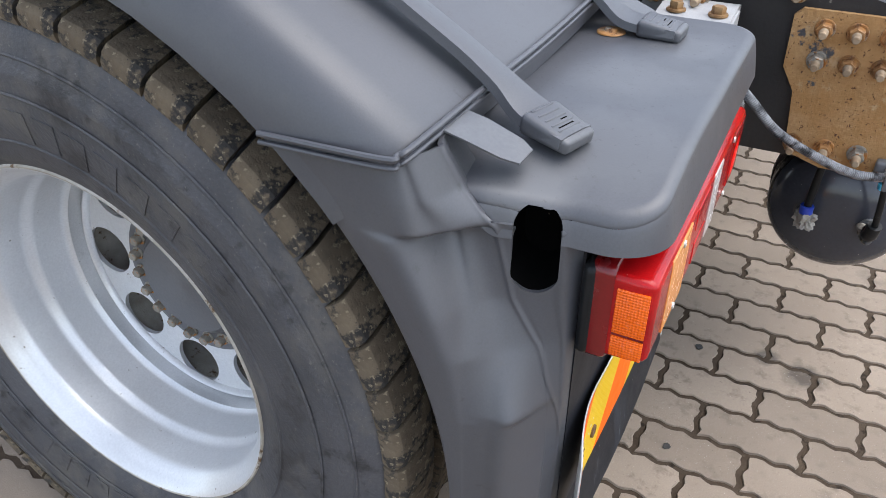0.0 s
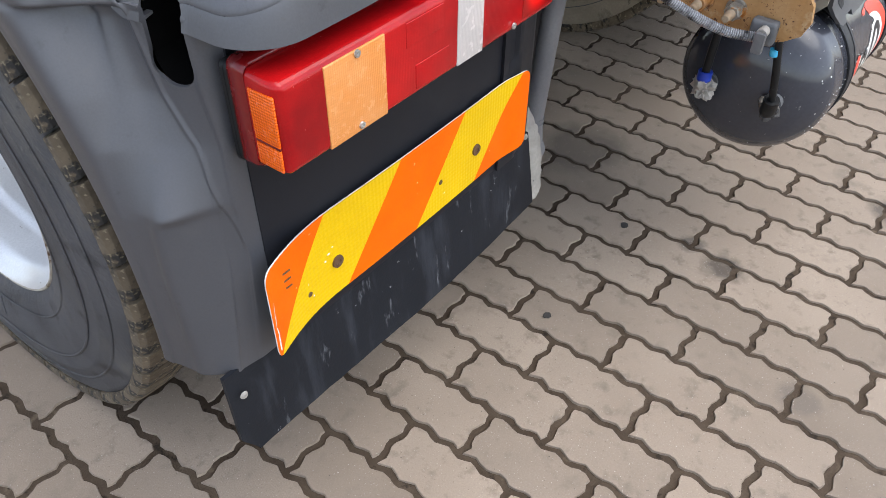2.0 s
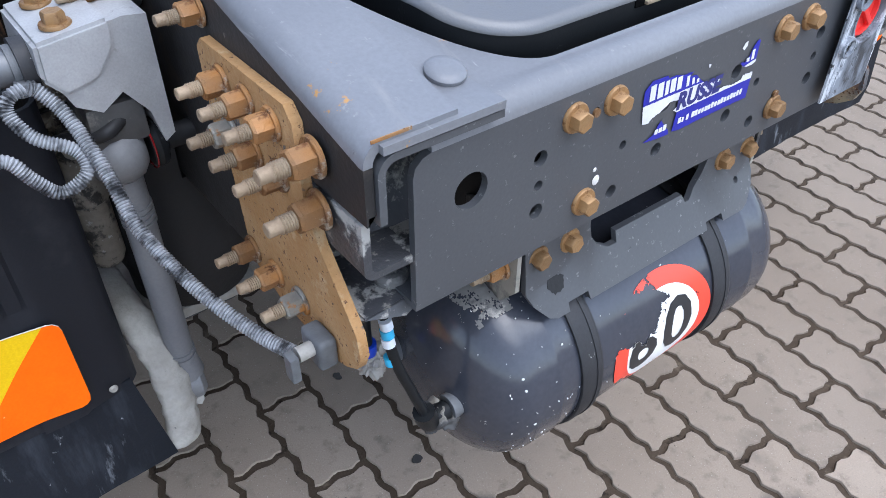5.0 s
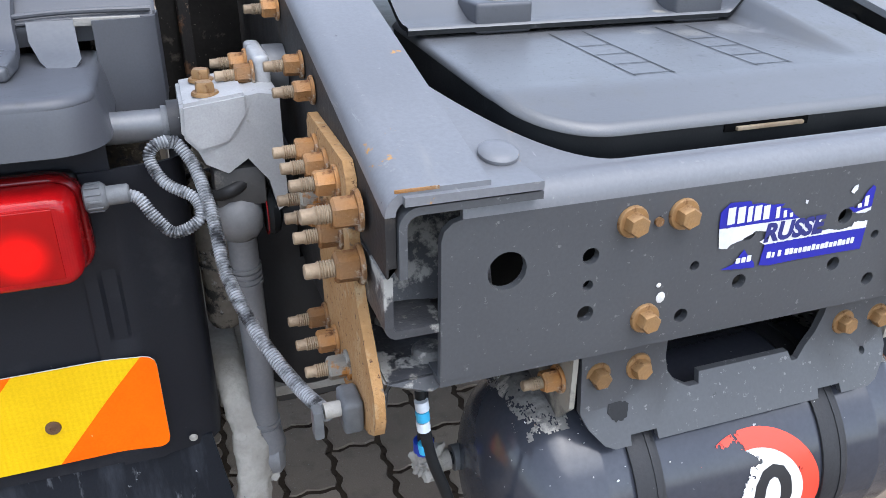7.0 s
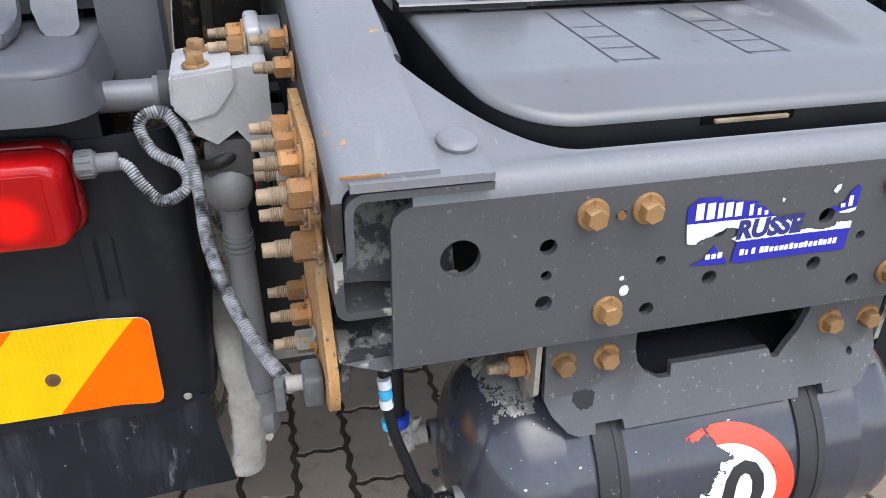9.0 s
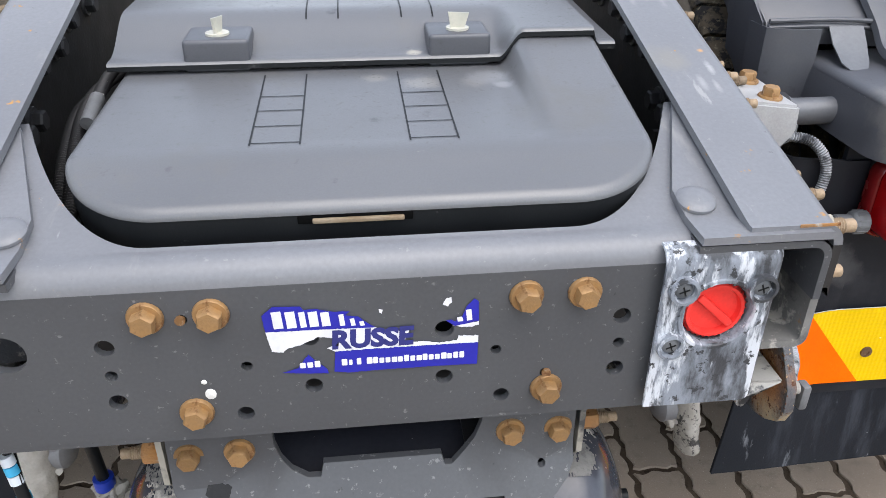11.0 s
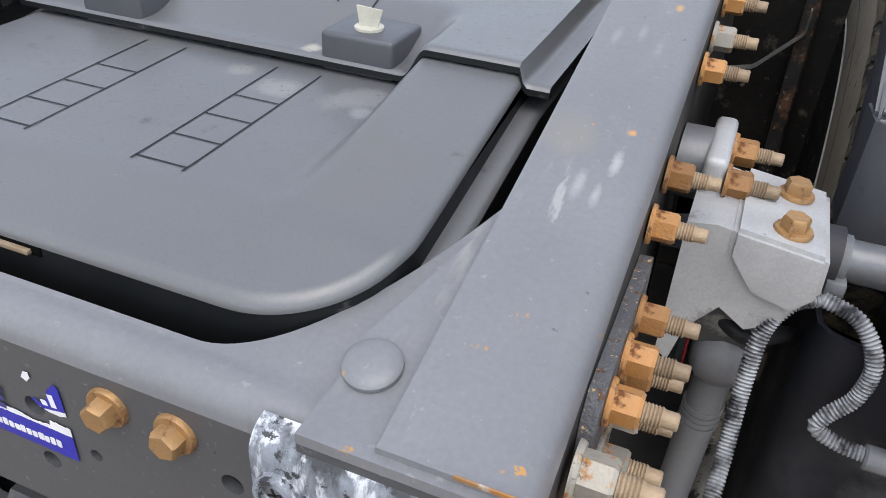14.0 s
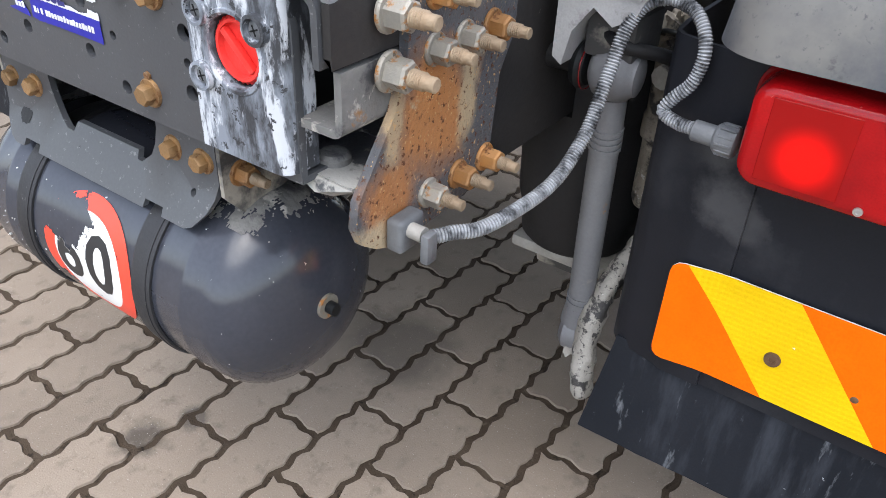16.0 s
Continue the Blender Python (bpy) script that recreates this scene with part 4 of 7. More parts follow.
# Underside shadow of the lid's edge, put in as black strips.
for way in (rows[0], [row[-1] for row in rows], [row[0] for row in rows]):
    part("lid_lip", loft([[p + Vector((0, 0, 0.0004)) for p in way], [p - Vector((0, 0, 0.0052)) for p in way], [p + Vector((0, 0.004, -0.0056)) for p in way]]), DARKPLASTIC, upper_lid, "lower edge of the lid, its underside shadow as colour", 50)
for x0, x1 in ((-0.06, -0.02), (0.06, 0.10)):
    bm = bmesh.new()
    for x in (x0, x1):
        loft([[Vector((x + d, y, upper_z(x, y) + 0.0006)) for d in (-0.001, 0.001)] for y in [0.44 + 0.22 * k / 16 for k in range(17)]], bm)
    part("upper_mark", bm, DARKPLASTIC, box_thing, "", 0)
for x0, x1 in ((-0.200, -0.124), (0.087, 0.162)):
    x = (x0 + x1) / 2
    latch = part("latch", B((x0, 0.359, 0.985), (x1, 0.425, 1.0225), 0.005, 3), PLASTIC, box_thing, "moulded latch block")
    part("disc", C((x, 0.386, 1.0220), (0, 0, 1), 0.003, 0.014, seg=18), CREAM, latch)
    part("wing", plate([(-0.009, 0), (0.009, 0), (0.014, 0.017), (-0.012, 0.019)], [], basis((x, 0.386, 1.0245), (0.35, 1, 0) if x < 0 else (1, 0.10, 0), (0, 0.0, 1)), 0.002), CREAM, latch, "cream metal wing key")
for s in (-1, 1):
    # Unseen panel added so the gap shows black instead of paving.
    part("cable_tray", B((s * 0.236, 0.15, 0.800), (s * 0.408, 1.25, 0.808)), BLACKMETAL, frame_thing, "black panel added to darken the gap between box and rail")
# cables beside the box
for k, pts in enumerate(([(-0.30, 0.62, 0.90), (-0.29, 0.45, 0.935), (-0.305, 0.28, 0.92), (-0.31, 0.12, 0.84)], [(-0.318, 0.6, 0.88), (-0.312, 0.4, 0.93), (-0.30, 0.3, 0.90), (-0.30, 0.15, 0.82)],
                         [(0.325, 0.9, 0.93), (0.322, 0.7, 0.955), (0.325, 0.5, 0.94), (0.33, 0.3, 0.86)],
                         [(-0.33, 0.55, 0.93), (-0.325, 0.40, 0.945), (-0.322, 0.30, 0.92), (-0.318, 0.2, 0.85)], [(-0.345, 0.52, 0.92), (-0.34, 0.38, 0.93), (-0.335, 0.28, 0.90), (-0.33, 0.2, 0.84)])):
    part("cable", conduit(pts, 0.008), STRAPMAT, box_thing, "black corrugated cable")
part("cable_sleeve", C((-0.305, 0.306, 0.946), (0.0, 1.0, 0.24), 0.054, 0.0085, seg=14), PLUGMAT, box_thing, "grey cable sleeve")
part("sleeved_cable", conduit([(-0.305, 0.358, 0.958), (-0.304, 0.40, 0.966), (-0.304, 0.48, 0.97), (-0.31, 0.60, 0.97)], 0.0075), STRAPMAT, box_thing, "black corrugated cable")
part("red_cable", sweep(spline([(0.318, 1.0, 0.95), (0.324, 0.86, 0.965), (0.328, 0.76, 0.95)]), 0.004, 8), REDKNOB, box_thing, "short red cable")


# ---- torn dealer sticker on the cross member ----
def words(text, size, m, bm=None, shear=0.0, weight=0.022):
    """Flat lettering in the built-in font, in the xy plane of m."""
    cu = bpy.data.curves.new("words", "FONT")
    cu.body, cu.size, cu.align_x, cu.align_y, cu.shear, cu.resolution_u = text, size, "CENTER", "CENTER", shear, 3
    cu.offset = size * weight
    ob = bpy.data.objects.new("words", cu)
    me = bpy.data.meshes.new_from_object(ob)
    bm = bm or bmesh.new()
    b2 = bmesh.new()
    b2.from_mesh(me)
    bmesh.ops.transform(b2, verts=b2.verts, matrix=m)
    tmp = bpy.data.meshes.new("tmp")
    b2.to_mesh(tmp)
    b2.free()
    bm.from_mesh(tmp)
    bpy.data.objects.remove(ob), bpy.data.curves.remove(cu), bpy.data.meshes.remove(me), bpy.data.meshes.remove(tmp)
    return bm


def print_film(name, colour):
    """Printed vinyl, faintly faded in patches."""
    return surface(name, colour, tuple(0.86 * v for v in colour), 30, 0.38, bump=0.03, bscale=300, spec=0.4)


BLUE_FILM, WHITE_FILM, INK_FILM = print_film("blue_film", (0.020, 0.022, 0.33)), print_film("white_film", (0.72, 0.72, 0.75)), print_film("navy_print", (0.03, 0.034, 0.17))
sticker = thing("dealer_sticker", "torn blue and white dealer sticker on the cross member", "sticker", (0, -0.001, 0.85))
lean = Matrix.Translation((0.0015, -0.0012, 0.8505)) @ REAR


def torn(name, outline, material, lift=0.0, seed=0.0, ragged=0.0006):
    """A torn scrap of film: each edge is broken up finely."""
    pts = []
    for (a, b), (c, d) in zip(outline, outline[1:] + outline[:1]):
        n = max(1, int(math.hypot(c - a, d - b) / 0.0022))
        for k in range(n):
            t = k / n
            q = ragged * noise.noise(Vector((a + (c - a) * t, b + (d - b) * t, seed)) * 900) if k else 0.0
            pts.append((a + (c - a) * t + q, b + (d - b) * t - q))
    return part(name, plate(pts, [], lean @ Matrix.Translation((0, 0, lift)), 0.0003), material, sticker)


torn("blue_scrap", [(-0.0950, 0.0300), (-0.0850, 0.0388), (-0.0620, 0.0375), (-0.0595, 0.0335), (-0.0490, 0.0340), (-0.0345, 0.0300), (-0.0200, 0.0295), (-0.0245, 0.0255), (-0.0130, 0.0235), (-0.0040, 0.0150), (0.0020, 0.0110), (-0.0490, 0.0122), (-0.0935, 0.0128)], BLUE_FILM, seed=1.0)
torn("white_scrap", [(-0.0935, 0.0128), (-0.0490, 0.0122), (0.0020, 0.0110), (0.0085, 0.0040), (0.0170, 0.0065), (0.0275, 0.0050), (0.0320, 0.0065), (0.0270, -0.0050), (0.0205, -0.0120), (-0.0350, -0.0125), (-0.0420, -0.0085), (-0.0340, -0.0055), (-0.0345, 0.0020), (-0.0490, 0.0045), (-0.0630, -0.0025), (-0.0750, -0.0055), (-0.0800, -0.0100), (-0.0900, -0.0080)], WHITE_FILM, seed=2.0, ragged=0.0012)
torn("blue_scrap", [(-0.0830, -0.0325), (-0.0690, -0.0285), (-0.0590, -0.0140), (-0.0520, -0.0225), (-0.0440, -0.0305), (-0.0420, -0.0365), (-0.0620, -0.0350)], BLUE_FILM, seed=3.0)
torn("blue_scrap", [(-0.0350, -0.0125), (0.0205, -0.0120), (0.0935, -0.0125), (0.0930, -0.0370), (0.0600, -0.0365), (0.0150, -0.0362), (-0.0250, -0.0372), (-0.0370, -0.0350)], BLUE_FILM, seed=4.0)
torn("white_scrap", [(0.0205, -0.0120), (0.0310, -0.0080), (0.0450, -0.0075), (0.0580, -0.0105), (0.0740, -0.0090), (0.0755, -0.0035), (0.0860, -0.0045), (0.0935, -0.0050), (0.0935, -0.0125)], WHITE_FILM, seed=5.0, ragged=0.0012)
torn("blue_scrap", [(0.0640, 0.0135), (0.0690, 0.0140), (0.0720, 0.0115), (0.0790, 0.0180), (0.0820, 0.0270), (0.0890, 0.0350), (0.0930, 0.0320), (0.0935, 0.0110), (0.0830, 0.0090), (0.0720, 0.0070)], BLUE_FILM, seed=6.0)
torn("white_scrap", [(0.0700, 0.0075), (0.0830, 0.0090), (0.0935, 0.0110), (0.0935, 0.0070), (0.0870, 0.0050), (0.0800, 0.0055)], WHITE_FILM, seed=7.0, ragged=0.0012)
torn("white_scrap", [(0.0640, 0.0370), (0.0685, 0.0380), (0.0690, 0.0325), (0.0655, 0.0285), (0.0610, 0.0310)], WHITE_FILM, seed=8.0)
torn("white_scrap", [(0.0050, 0.0300), (0.0085, 0.0290), (0.0075, 0.0250), (0.0055, 0.0265)], WHITE_FILM, seed=9.0)
up = lean @ Matrix.Translation((0, 0, 0.0006))
for x, w, h, z in ((-0.0870, 0.0095, 0.0180, 0.0160), (-0.0755, 0.0095, 0.0175, 0.0158), (-0.0640, 0.0065, 0.0165, 0.0158), (-0.0560, 0.0090, 0.0160, 0.0160), (-0.0455, 0.0085, 0.0150, 0.0158), (-0.0300, 0.0055, 0.0125, 0.0150), (-0.0205, 0.0050, 0.0080, 0.0145), (-0.0125, 0.0050, 0.0050, 0.0140), (0.0735, 0.0060, 0.0050, 0.0120), (0.0815, 0.0060, 0.0120, 0.0125)):
    part("title_bar", plate([(x + 0.0012, z), (x + w, z + 0.0004), (x + w - 0.0012, z + h), (x, z + h - 0.0006)], [], up, 0.0003), WHITE_FILM, sticker)
for x, w in [(-0.0670, 0.0050), (-0.0605, 0.0050), (-0.0540, 0.0050), (-0.0300, 0.0050), (-0.0235, 0.0030), (-0.0165, 0.0040)] + [(-0.0075 + 0.0056 * k, 0.0043 if k % 4 else 0.0050) for k in range(16)]:
    part("line_bar", plate(rounded(x, -0.0282, x + w, -0.0225 + (0.0012 if int(x * 1e4) % 3 == 0 else 0), 0.0008, 2), [], up, 0.0003), WHITE_FILM, sticker)
part("place_word", words("RUSSE", 0.0265, up @ Matrix.Translation((-0.0020, -0.0008, 0)), shear=0.06, weight=0.05), INK_FILM, sticker, "navy capital letters", 0)


# ---- switch cover with the red knob ----
cover = thing("isolator_cover", "black switch cover streaked with white runs, with a red knob", "switch cover", (0.313, -0.01, 0.86))
KC = Vector((0.312, 0.861))


def cover_point(a, z):
    """a runs along the sheet from its left edge, over the front and round the right bend."""
    flat = 0.096
    if a < flat:
        x, y = 0.256 + a, -0.0145
    else:
        t = min(radians(90), (a - flat) / 0.017)
        x, y = 0.352 + 0.017 * math.sin(t), -0.0145 + 0.017 * (1 - math.cos(t)) + max(0.0, a - flat - 0.017 * math.pi / 2)
    d = max(0.0, z - 0.912)
    back = 0.018 - math.sqrt(max(0.0, 0.018 ** 2 - min(d, 0.018) ** 2))
    return Vector((x - 0.5 * back * smooth(0.09, 0.12, a), y + back, z))


bm = bmesh.new()
AS = [0.0024 * i for i in range(62)]
ZS = [0.757 + 0.0024 * k for k in range(65)] + [0.914, 0.918, 0.922, 0.926, 0.9285, 0.930]
ZS = sorted(set(round(z, 4) for z in ZS if z <= 0.9301))
g = [[bm.verts.new(cover_point(a, z)) for a in AS] for z in ZS]
for r0, r1 in zip(g, g[1:]):
    for k in range(len(AS) - 1):
        c = (r0[k].co + r1[k + 1].co) / 2
        if (Vector((c.x, c.z)) - KC).length > 0.033 or c.y > 0:
            bm.faces.new((r0[k], r0[k + 1], r1[k + 1], r1[k]))
bmesh.ops.delete(bm, geom=[v for v in bm.verts if not v.link_faces], context="VERTS")
bmesh.ops.recalc_face_normals(bm, faces=bm.faces)
bmesh.ops.solidify(bm, geom=list(bm.faces), thickness=0.003)
part("cover_shell", bm, CHALK, cover, "black shell streaked white")
part("switch_body", B((0.284, 0.010, 0.800), (0.350, 0.085, 0.912), 0.006), DARKPLASTIC, cover, "black switch body behind the cover")
for x, z in ((0.274, 0.891), (0.347, 0.889), (0.271, 0.831)):
    boss = part("screw_boss", lathe([(0.0140, 0), (0.0135, 0.0075), (0.0105, 0.008), (0.0095, 0.002), (0, 0.002)], aim((x, -0.0138, z), (0, -1, 0)), 22), CHALK, cover)
    bm = lathe([(0.0080, 0), (0.0080, 0.002), (0.006, 0.0035), (0, 0.0037)], aim((x, -0.0150, z), (0, -1, 0)), 16)
    part("screw", bm, PLUGMAT, boss, "cross-head screw")
    bm = bmesh.new()
    mm = aim((x, -0.0188, z), (0, -1, 0)) @ pose(0, 0, 0, 0, 0, 20)
    box(bm, (-0.005, -0.0007, 0), (0.005, 0.0007, 0.0004), m=mm), box(bm, (-0.0007, -0.005, 0), (0.0007, 0.005, 0.0004), m=mm)
    part("screw_cross", bm, DARKPLASTIC, boss)
KN = aim((KC.x, 0.0035, KC.y), (0, -1, 0))
part("knob_seat", lathe([(0.0315, 0.002), (0.0325, 0.017), (0.0345, 0.0198), (0.0375, 0.0198), (0.0385, 0.0180)], KN, 44, caps=False), CHALK, cover)
bm = bmesh.new()
ring = []
for zz, rr, k0 in ((0.003, 0.0295, 1), (0.010, 0.0295, 1), (0.0125, 0.0275, 0)):
    ring.append([bm.verts.new(KN @ Vector(((rr + 0.0012 * k0 * math.cos(math.pi * k)) * math.cos(2 * math.pi * k / 64), (rr + 0.0012 * k0 * math.cos(math.pi * k)) * math.sin(2 * math.pi * k / 64), zz))) for k in range(64)])
for rr, zz in ((0.0245, 0.0122), (0.023, 0.007), (0.0, 0.0065)):
    ring.append([bm.verts.new(KN @ Vector((max(rr, 0.0004) * math.cos(2 * math.pi * k / 64), max(rr, 0.0004) * math.sin(2 * math.pi * k / 64), zz))) for k in range(64)])
for a, b in zip(ring, ring[1:]):
    for k in range(64):
        bm.faces.new((a[k], a[(k + 1) % 64], b[(k + 1) % 64], b[k]))
knob = part("knob", bm, REDKNOB, cover, "red round knob with knurled rim")
part("knob_grip", B((-0.0035, -0.0235, 0.006), (0.0035, 0.0235, 0.0135), 0.0015, m=KN @ pose(0, 0, 0, 0, 0, 47)), REDKNOB, knob)


# ---- air tank on its bracket ----
tank = thing("air_tank", "black steel air tank in two strap bands under the frame", "air tank", (0, 0.105, 0.505))
TY, TZ, TR = 0.105, 0.503, 0.137
AX = aim((0, TY, TZ), (1, 0, 0))
prof = [(0.0, -0.294)]
for k in range(1, 13):
    a = radians(90 * k / 12)
    prof.append((TR * math.sin(a) ** 0.9, -0.216 - 0.078 * math.cos(a)))
prof += [(TR, -0.19), (TR * 1.008, -0.186), (TR * 1.008, -0.182), (TR, -0.178)]
prof += [(r, -h) for r, h in reversed(prof)]
part("tank_shell", lathe(prof, AX, 64), TANKPAINT, tank, "glossy black domed tank shell", 60)
for x in (-0.135, 0.115):
    w = 0.0175
    part("strap_band", lathe([(TR + 0.0005, x - w), (TR + 0.0035, x - w), (TR + 0.0045, x - w + 0.003), (TR + 0.0045, x + w - 0.003), (TR + 0.0035, x + w), (TR + 0.0005, x + w)], AX, 64, closed=True), STRAPMAT, tank, "black rubber-lined strap")
    part("strap_groove", lathe([(TR + 0.0046, x + 0.006), (TR + 0.0056, x + 0.006), (TR + 0.0056, x + 0.012), (TR + 0.0046, x + 0.012)], AX, 64, closed=True), STRAPMAT, tank)
# bracket plate with its notched upper edge
def tipped(bm):
    """The bracket's lower half leans out over the shell."""
    for v in bm.verts:
        v.co.y -= 0.55 * max(0.0, 0.672 - v.co.z)
    return bm


out = [(-0.207, 0.742), (-0.207, 0.656), (-0.200, 0.640), (-0.184, 0.622), (-0.172, 0.617), (-0.153, 0.617), (-0.152, 0.627), (-0.120, 0.627), (-0.119, 0.617), (0.098, 0.617), (0.099, 0.627), (0.131, 0.627), (0.132, 0.617),
       (0.172, 0.617), (0.184, 0.622), (0.200, 0.640), (0.207, 0.656), (0.207, 0.672), (0.207, 0.742),
       (0.112, 0.742), (0.108, 0.712), (0.101, 0.690), (0.090, 0.672), (0.077, 0.661), (0.069, 0.661), (0.066, 0.671), (-0.056, 0.671), (-0.059, 0.659), (-0.072, 0.659), (-0.088, 0.667), (-0.098, 0.681), (-0.103, 0.700), (-0.105, 0.742)]
bracket = part("tank_bracket", tipped(plate(out, [circle((-0.163, 0.654), 0.005, 10), circle((0.172, 0.655), 0.0045, 10)], rear_at(0.040), 0.008)), FRAME, tank, "notched grey steel bracket plate")
for x in (-0.187, -0.138, 0.138, 0.188):
    head((x, 0.032, 0.697), (0, -1, 0), bracket)
for s in (-1, 1):
    part("bracket_cheek", plate([(0.03, 0.745), (0.03, 0.66), (0.06, 0.625), (0.18, 0.66), (0.2, 0.745)], [], basis((s * 0.217, 0, 0), (0, 1, 0), (0, 0, 1)), -s * 0.006), DIRTYMETAL, bracket)
    nut_and_stud((s * 0.2175, 0.055, 0.683), (s, 0, 0), bracket, NUT_RUST, 0.9)
part("bracket_top", B((-0.21, 0.03, 0.738), (0.21, 0.20, 0.744)), DIRTYMETAL, bracket)
for x in (-0.088, 0.118):
    place_mesh("bolt_head", HEAD_DARK, aim((x, 0.120, 0.690), (0, -1, 0)) @ Matrix.Scale(1.25, 4), bracket, "dark bolt head inside the bracket")
blot = [(-0.163 + r * math.cos(radians(a)), 0.654 + 0.9 * r * math.sin(radians(a))) for a, r in ((12 * k, random.uniform(0.0115, 0.0145)) for k in range(30))]
bm = tipped(plate(blot, [], rear_at(0.0316), 0.0004))
part("oil_mark", bm, BLACKMETAL, bracket, "dark splash round a hole")
def mud_patch(x0, x1, a0, a1, seed):
    """A ragged crust of dried mud on the tank: x along it, angles from the rear over the top."""
    bm = bmesh.new()
    g = {}
    for i in range(64):
        for j in range(72):
            x, a = x0 + (x1 - x0) * i / 63, radians(a0 + (a1 - a0) * j / 71)
            e = max(0.0, abs(x) - 0.216) / 0.078
            r = TR * math.sqrt(max(0.02, 1 - e * e)) + 0.0012 + 0.0012 * noise.noise(Vector((x * 160, a * 22, seed)))
            g[i, j] = Vector((x, TY - r * math.cos(a), TZ + r * math.sin(a)))
    vs = {}
    for i in range(63):
        for j in range(71):
            w = min(i, 62 - i) / 31 * 0.9 + min(j, 70 - j) / 35 * 0.9 - 0.75
            if noise.noise(Vector((i * 0.11, j * 0.11, seed))) + 0.6 * noise.noise(Vector((i * 0.33, j * 0.33, seed))) + 0.6 * noise.noise(Vector((i * 0.8, j * 0.8, seed))) + w > 0:
                q = []
                for k in ((i, j), (i + 1, j), (i + 1, j + 1), (i, j + 1)):
                    if k not in vs:
                        vs[k] = bm.verts.new(g[k])
                    q.append(vs[k])
                bm.faces.new(q)
    return bm


part("mud_crust", mud_patch(0.165, 0.272, 58, 125, 1.7), DUSTMETAL, tank, "crust of pale dried mud", 60)
part("mud_crust", mud_patch(-0.268, -0.185, 62, 125, 4.1), DUSTMETAL, tank, "crust of pale dried mud", 60)
part("mud_crust", mud_patch(-0.288, -0.262, -30, 40, 8.3), MUD, tank, "crust of pale dried mud", 60)

random.seed(21)
bm = bmesh.new()
for _ in range(95):  # flecks of pale splash, thickest low on the left end
    x = -random.triangular(0.06, 0.290, 0.270)
    a = radians(random.triangular(-70, 85, -20))
    e = max(0.0, abs(x) - 0.216) / 0.078
    r = TR * math.sqrt(max(0.02, 1 - e * e))
    nrm = Vector((-0.6 * e, -math.cos(a), math.sin(a))).normalized()
    m = aim(Vector((x, TY - r * math.cos(a), TZ + r * math.sin(a))) - nrm * 0.0004, nrm) @ pose(0, 0, 0, 0, 0, random.uniform(0, 180))
    q = random.choice((0.0006, 0.0008, 0.0010, 0.0014, 0.0022))
    lathe([(q, 0), (q * 0.8, 0.0011)], m @ Matrix.Diagonal((1, random.uniform(0.4, 1.0), 1, 1)), 6, bm)
tagged(part("splash_fleck", bm, WHITEPAINT, tank, "pale flecks splashed on the tank end", 0), kind="stuff")
# fittings
part("mud_clump", clump((-0.330, 0.160, 0.513), 0.010, 5, 0.008), MUD, tank, "fitting caked in pale mud", 50)
part("mud_clump", clump((-0.310, 0.047, 0.500), 0.008, 8, 0.007), DIRTYMETAL, tank, "muddy lumps on the elbow", 50)
for x, y, s in ((-0.280, 0.049, -1), (-0.280, 0.165, -1), (0.282, 0.100, 1)):
    fit = part("end_boss", C((x - s * 0.02, y, 0.506), (s, 0, 0), 0.022, 0.021, seg=20), TANKPAINT, tank)
    part("boss_ring", C((x + s * 0.002, y, 0.506), (s, 0, 0), 0.014, 0.0165, seg=18), PLUGMAT if s < 0 else NUTGREY, fit)
    part("boss_plug", C((x + s * 0.008, y, 0.506), (s, 0, 0), 0.020, 0.0085, seg=10), DARKPLASTIC, fit)
part("elbow", sweep(spline([(-0.300, 0.049, 0.506), (-0.322, 0.046, 0.506), (-0.330, 0.044, 0.516), (-0.336, 0.042, 0.535)]), 0.0135, 12), DARKPLASTIC, tank, "black push-in elbow")
part("air_line", sweep(spline([(-0.336, 0.042, 0.535), (-0.350, 0.045, 0.58), (-0.366, 0.052, 0.64), (-0.372, 0.07, 0.74)]), 0.0062, 10), DARKPLASTIC, tank, "black nylon air line")
for k, (z, mt) in enumerate(((0.655, TAPEWHITE), (0.668, TAPEBLUE), (0.681, TAPEWHITE), (0.626, TAPEBLUE))):
    part("tape", C((-0.3685 + 0.06 * (0.655 - z), 0.055, z), (-0.12, 0.1, 1), 0.011, 0.0072, seg=12), mt, tank, "tape ring on the air line")
part("elbow", sweep(spline([(-0.300, 0.165, 0.506), (-0.325, 0.165, 0.506), (-0.334, 0.163, 0.53)]), 0.013, 12), MUD, tank, "muddy elbow")
part("collar", C((-0.334, 0.163, 0.53), (0, 0, 1), 0.016, 0.0125, seg=16), BLUEFIT, tank, "blue collar")
part("air_line", sweep(spline([(-0.334, 0.163, 0.54), (-0.336, 0.16, 0.60), (-0.34, 0.15, 0.74)]), 0.0075, 10), DARKPLASTIC, tank, "black nylon air line")

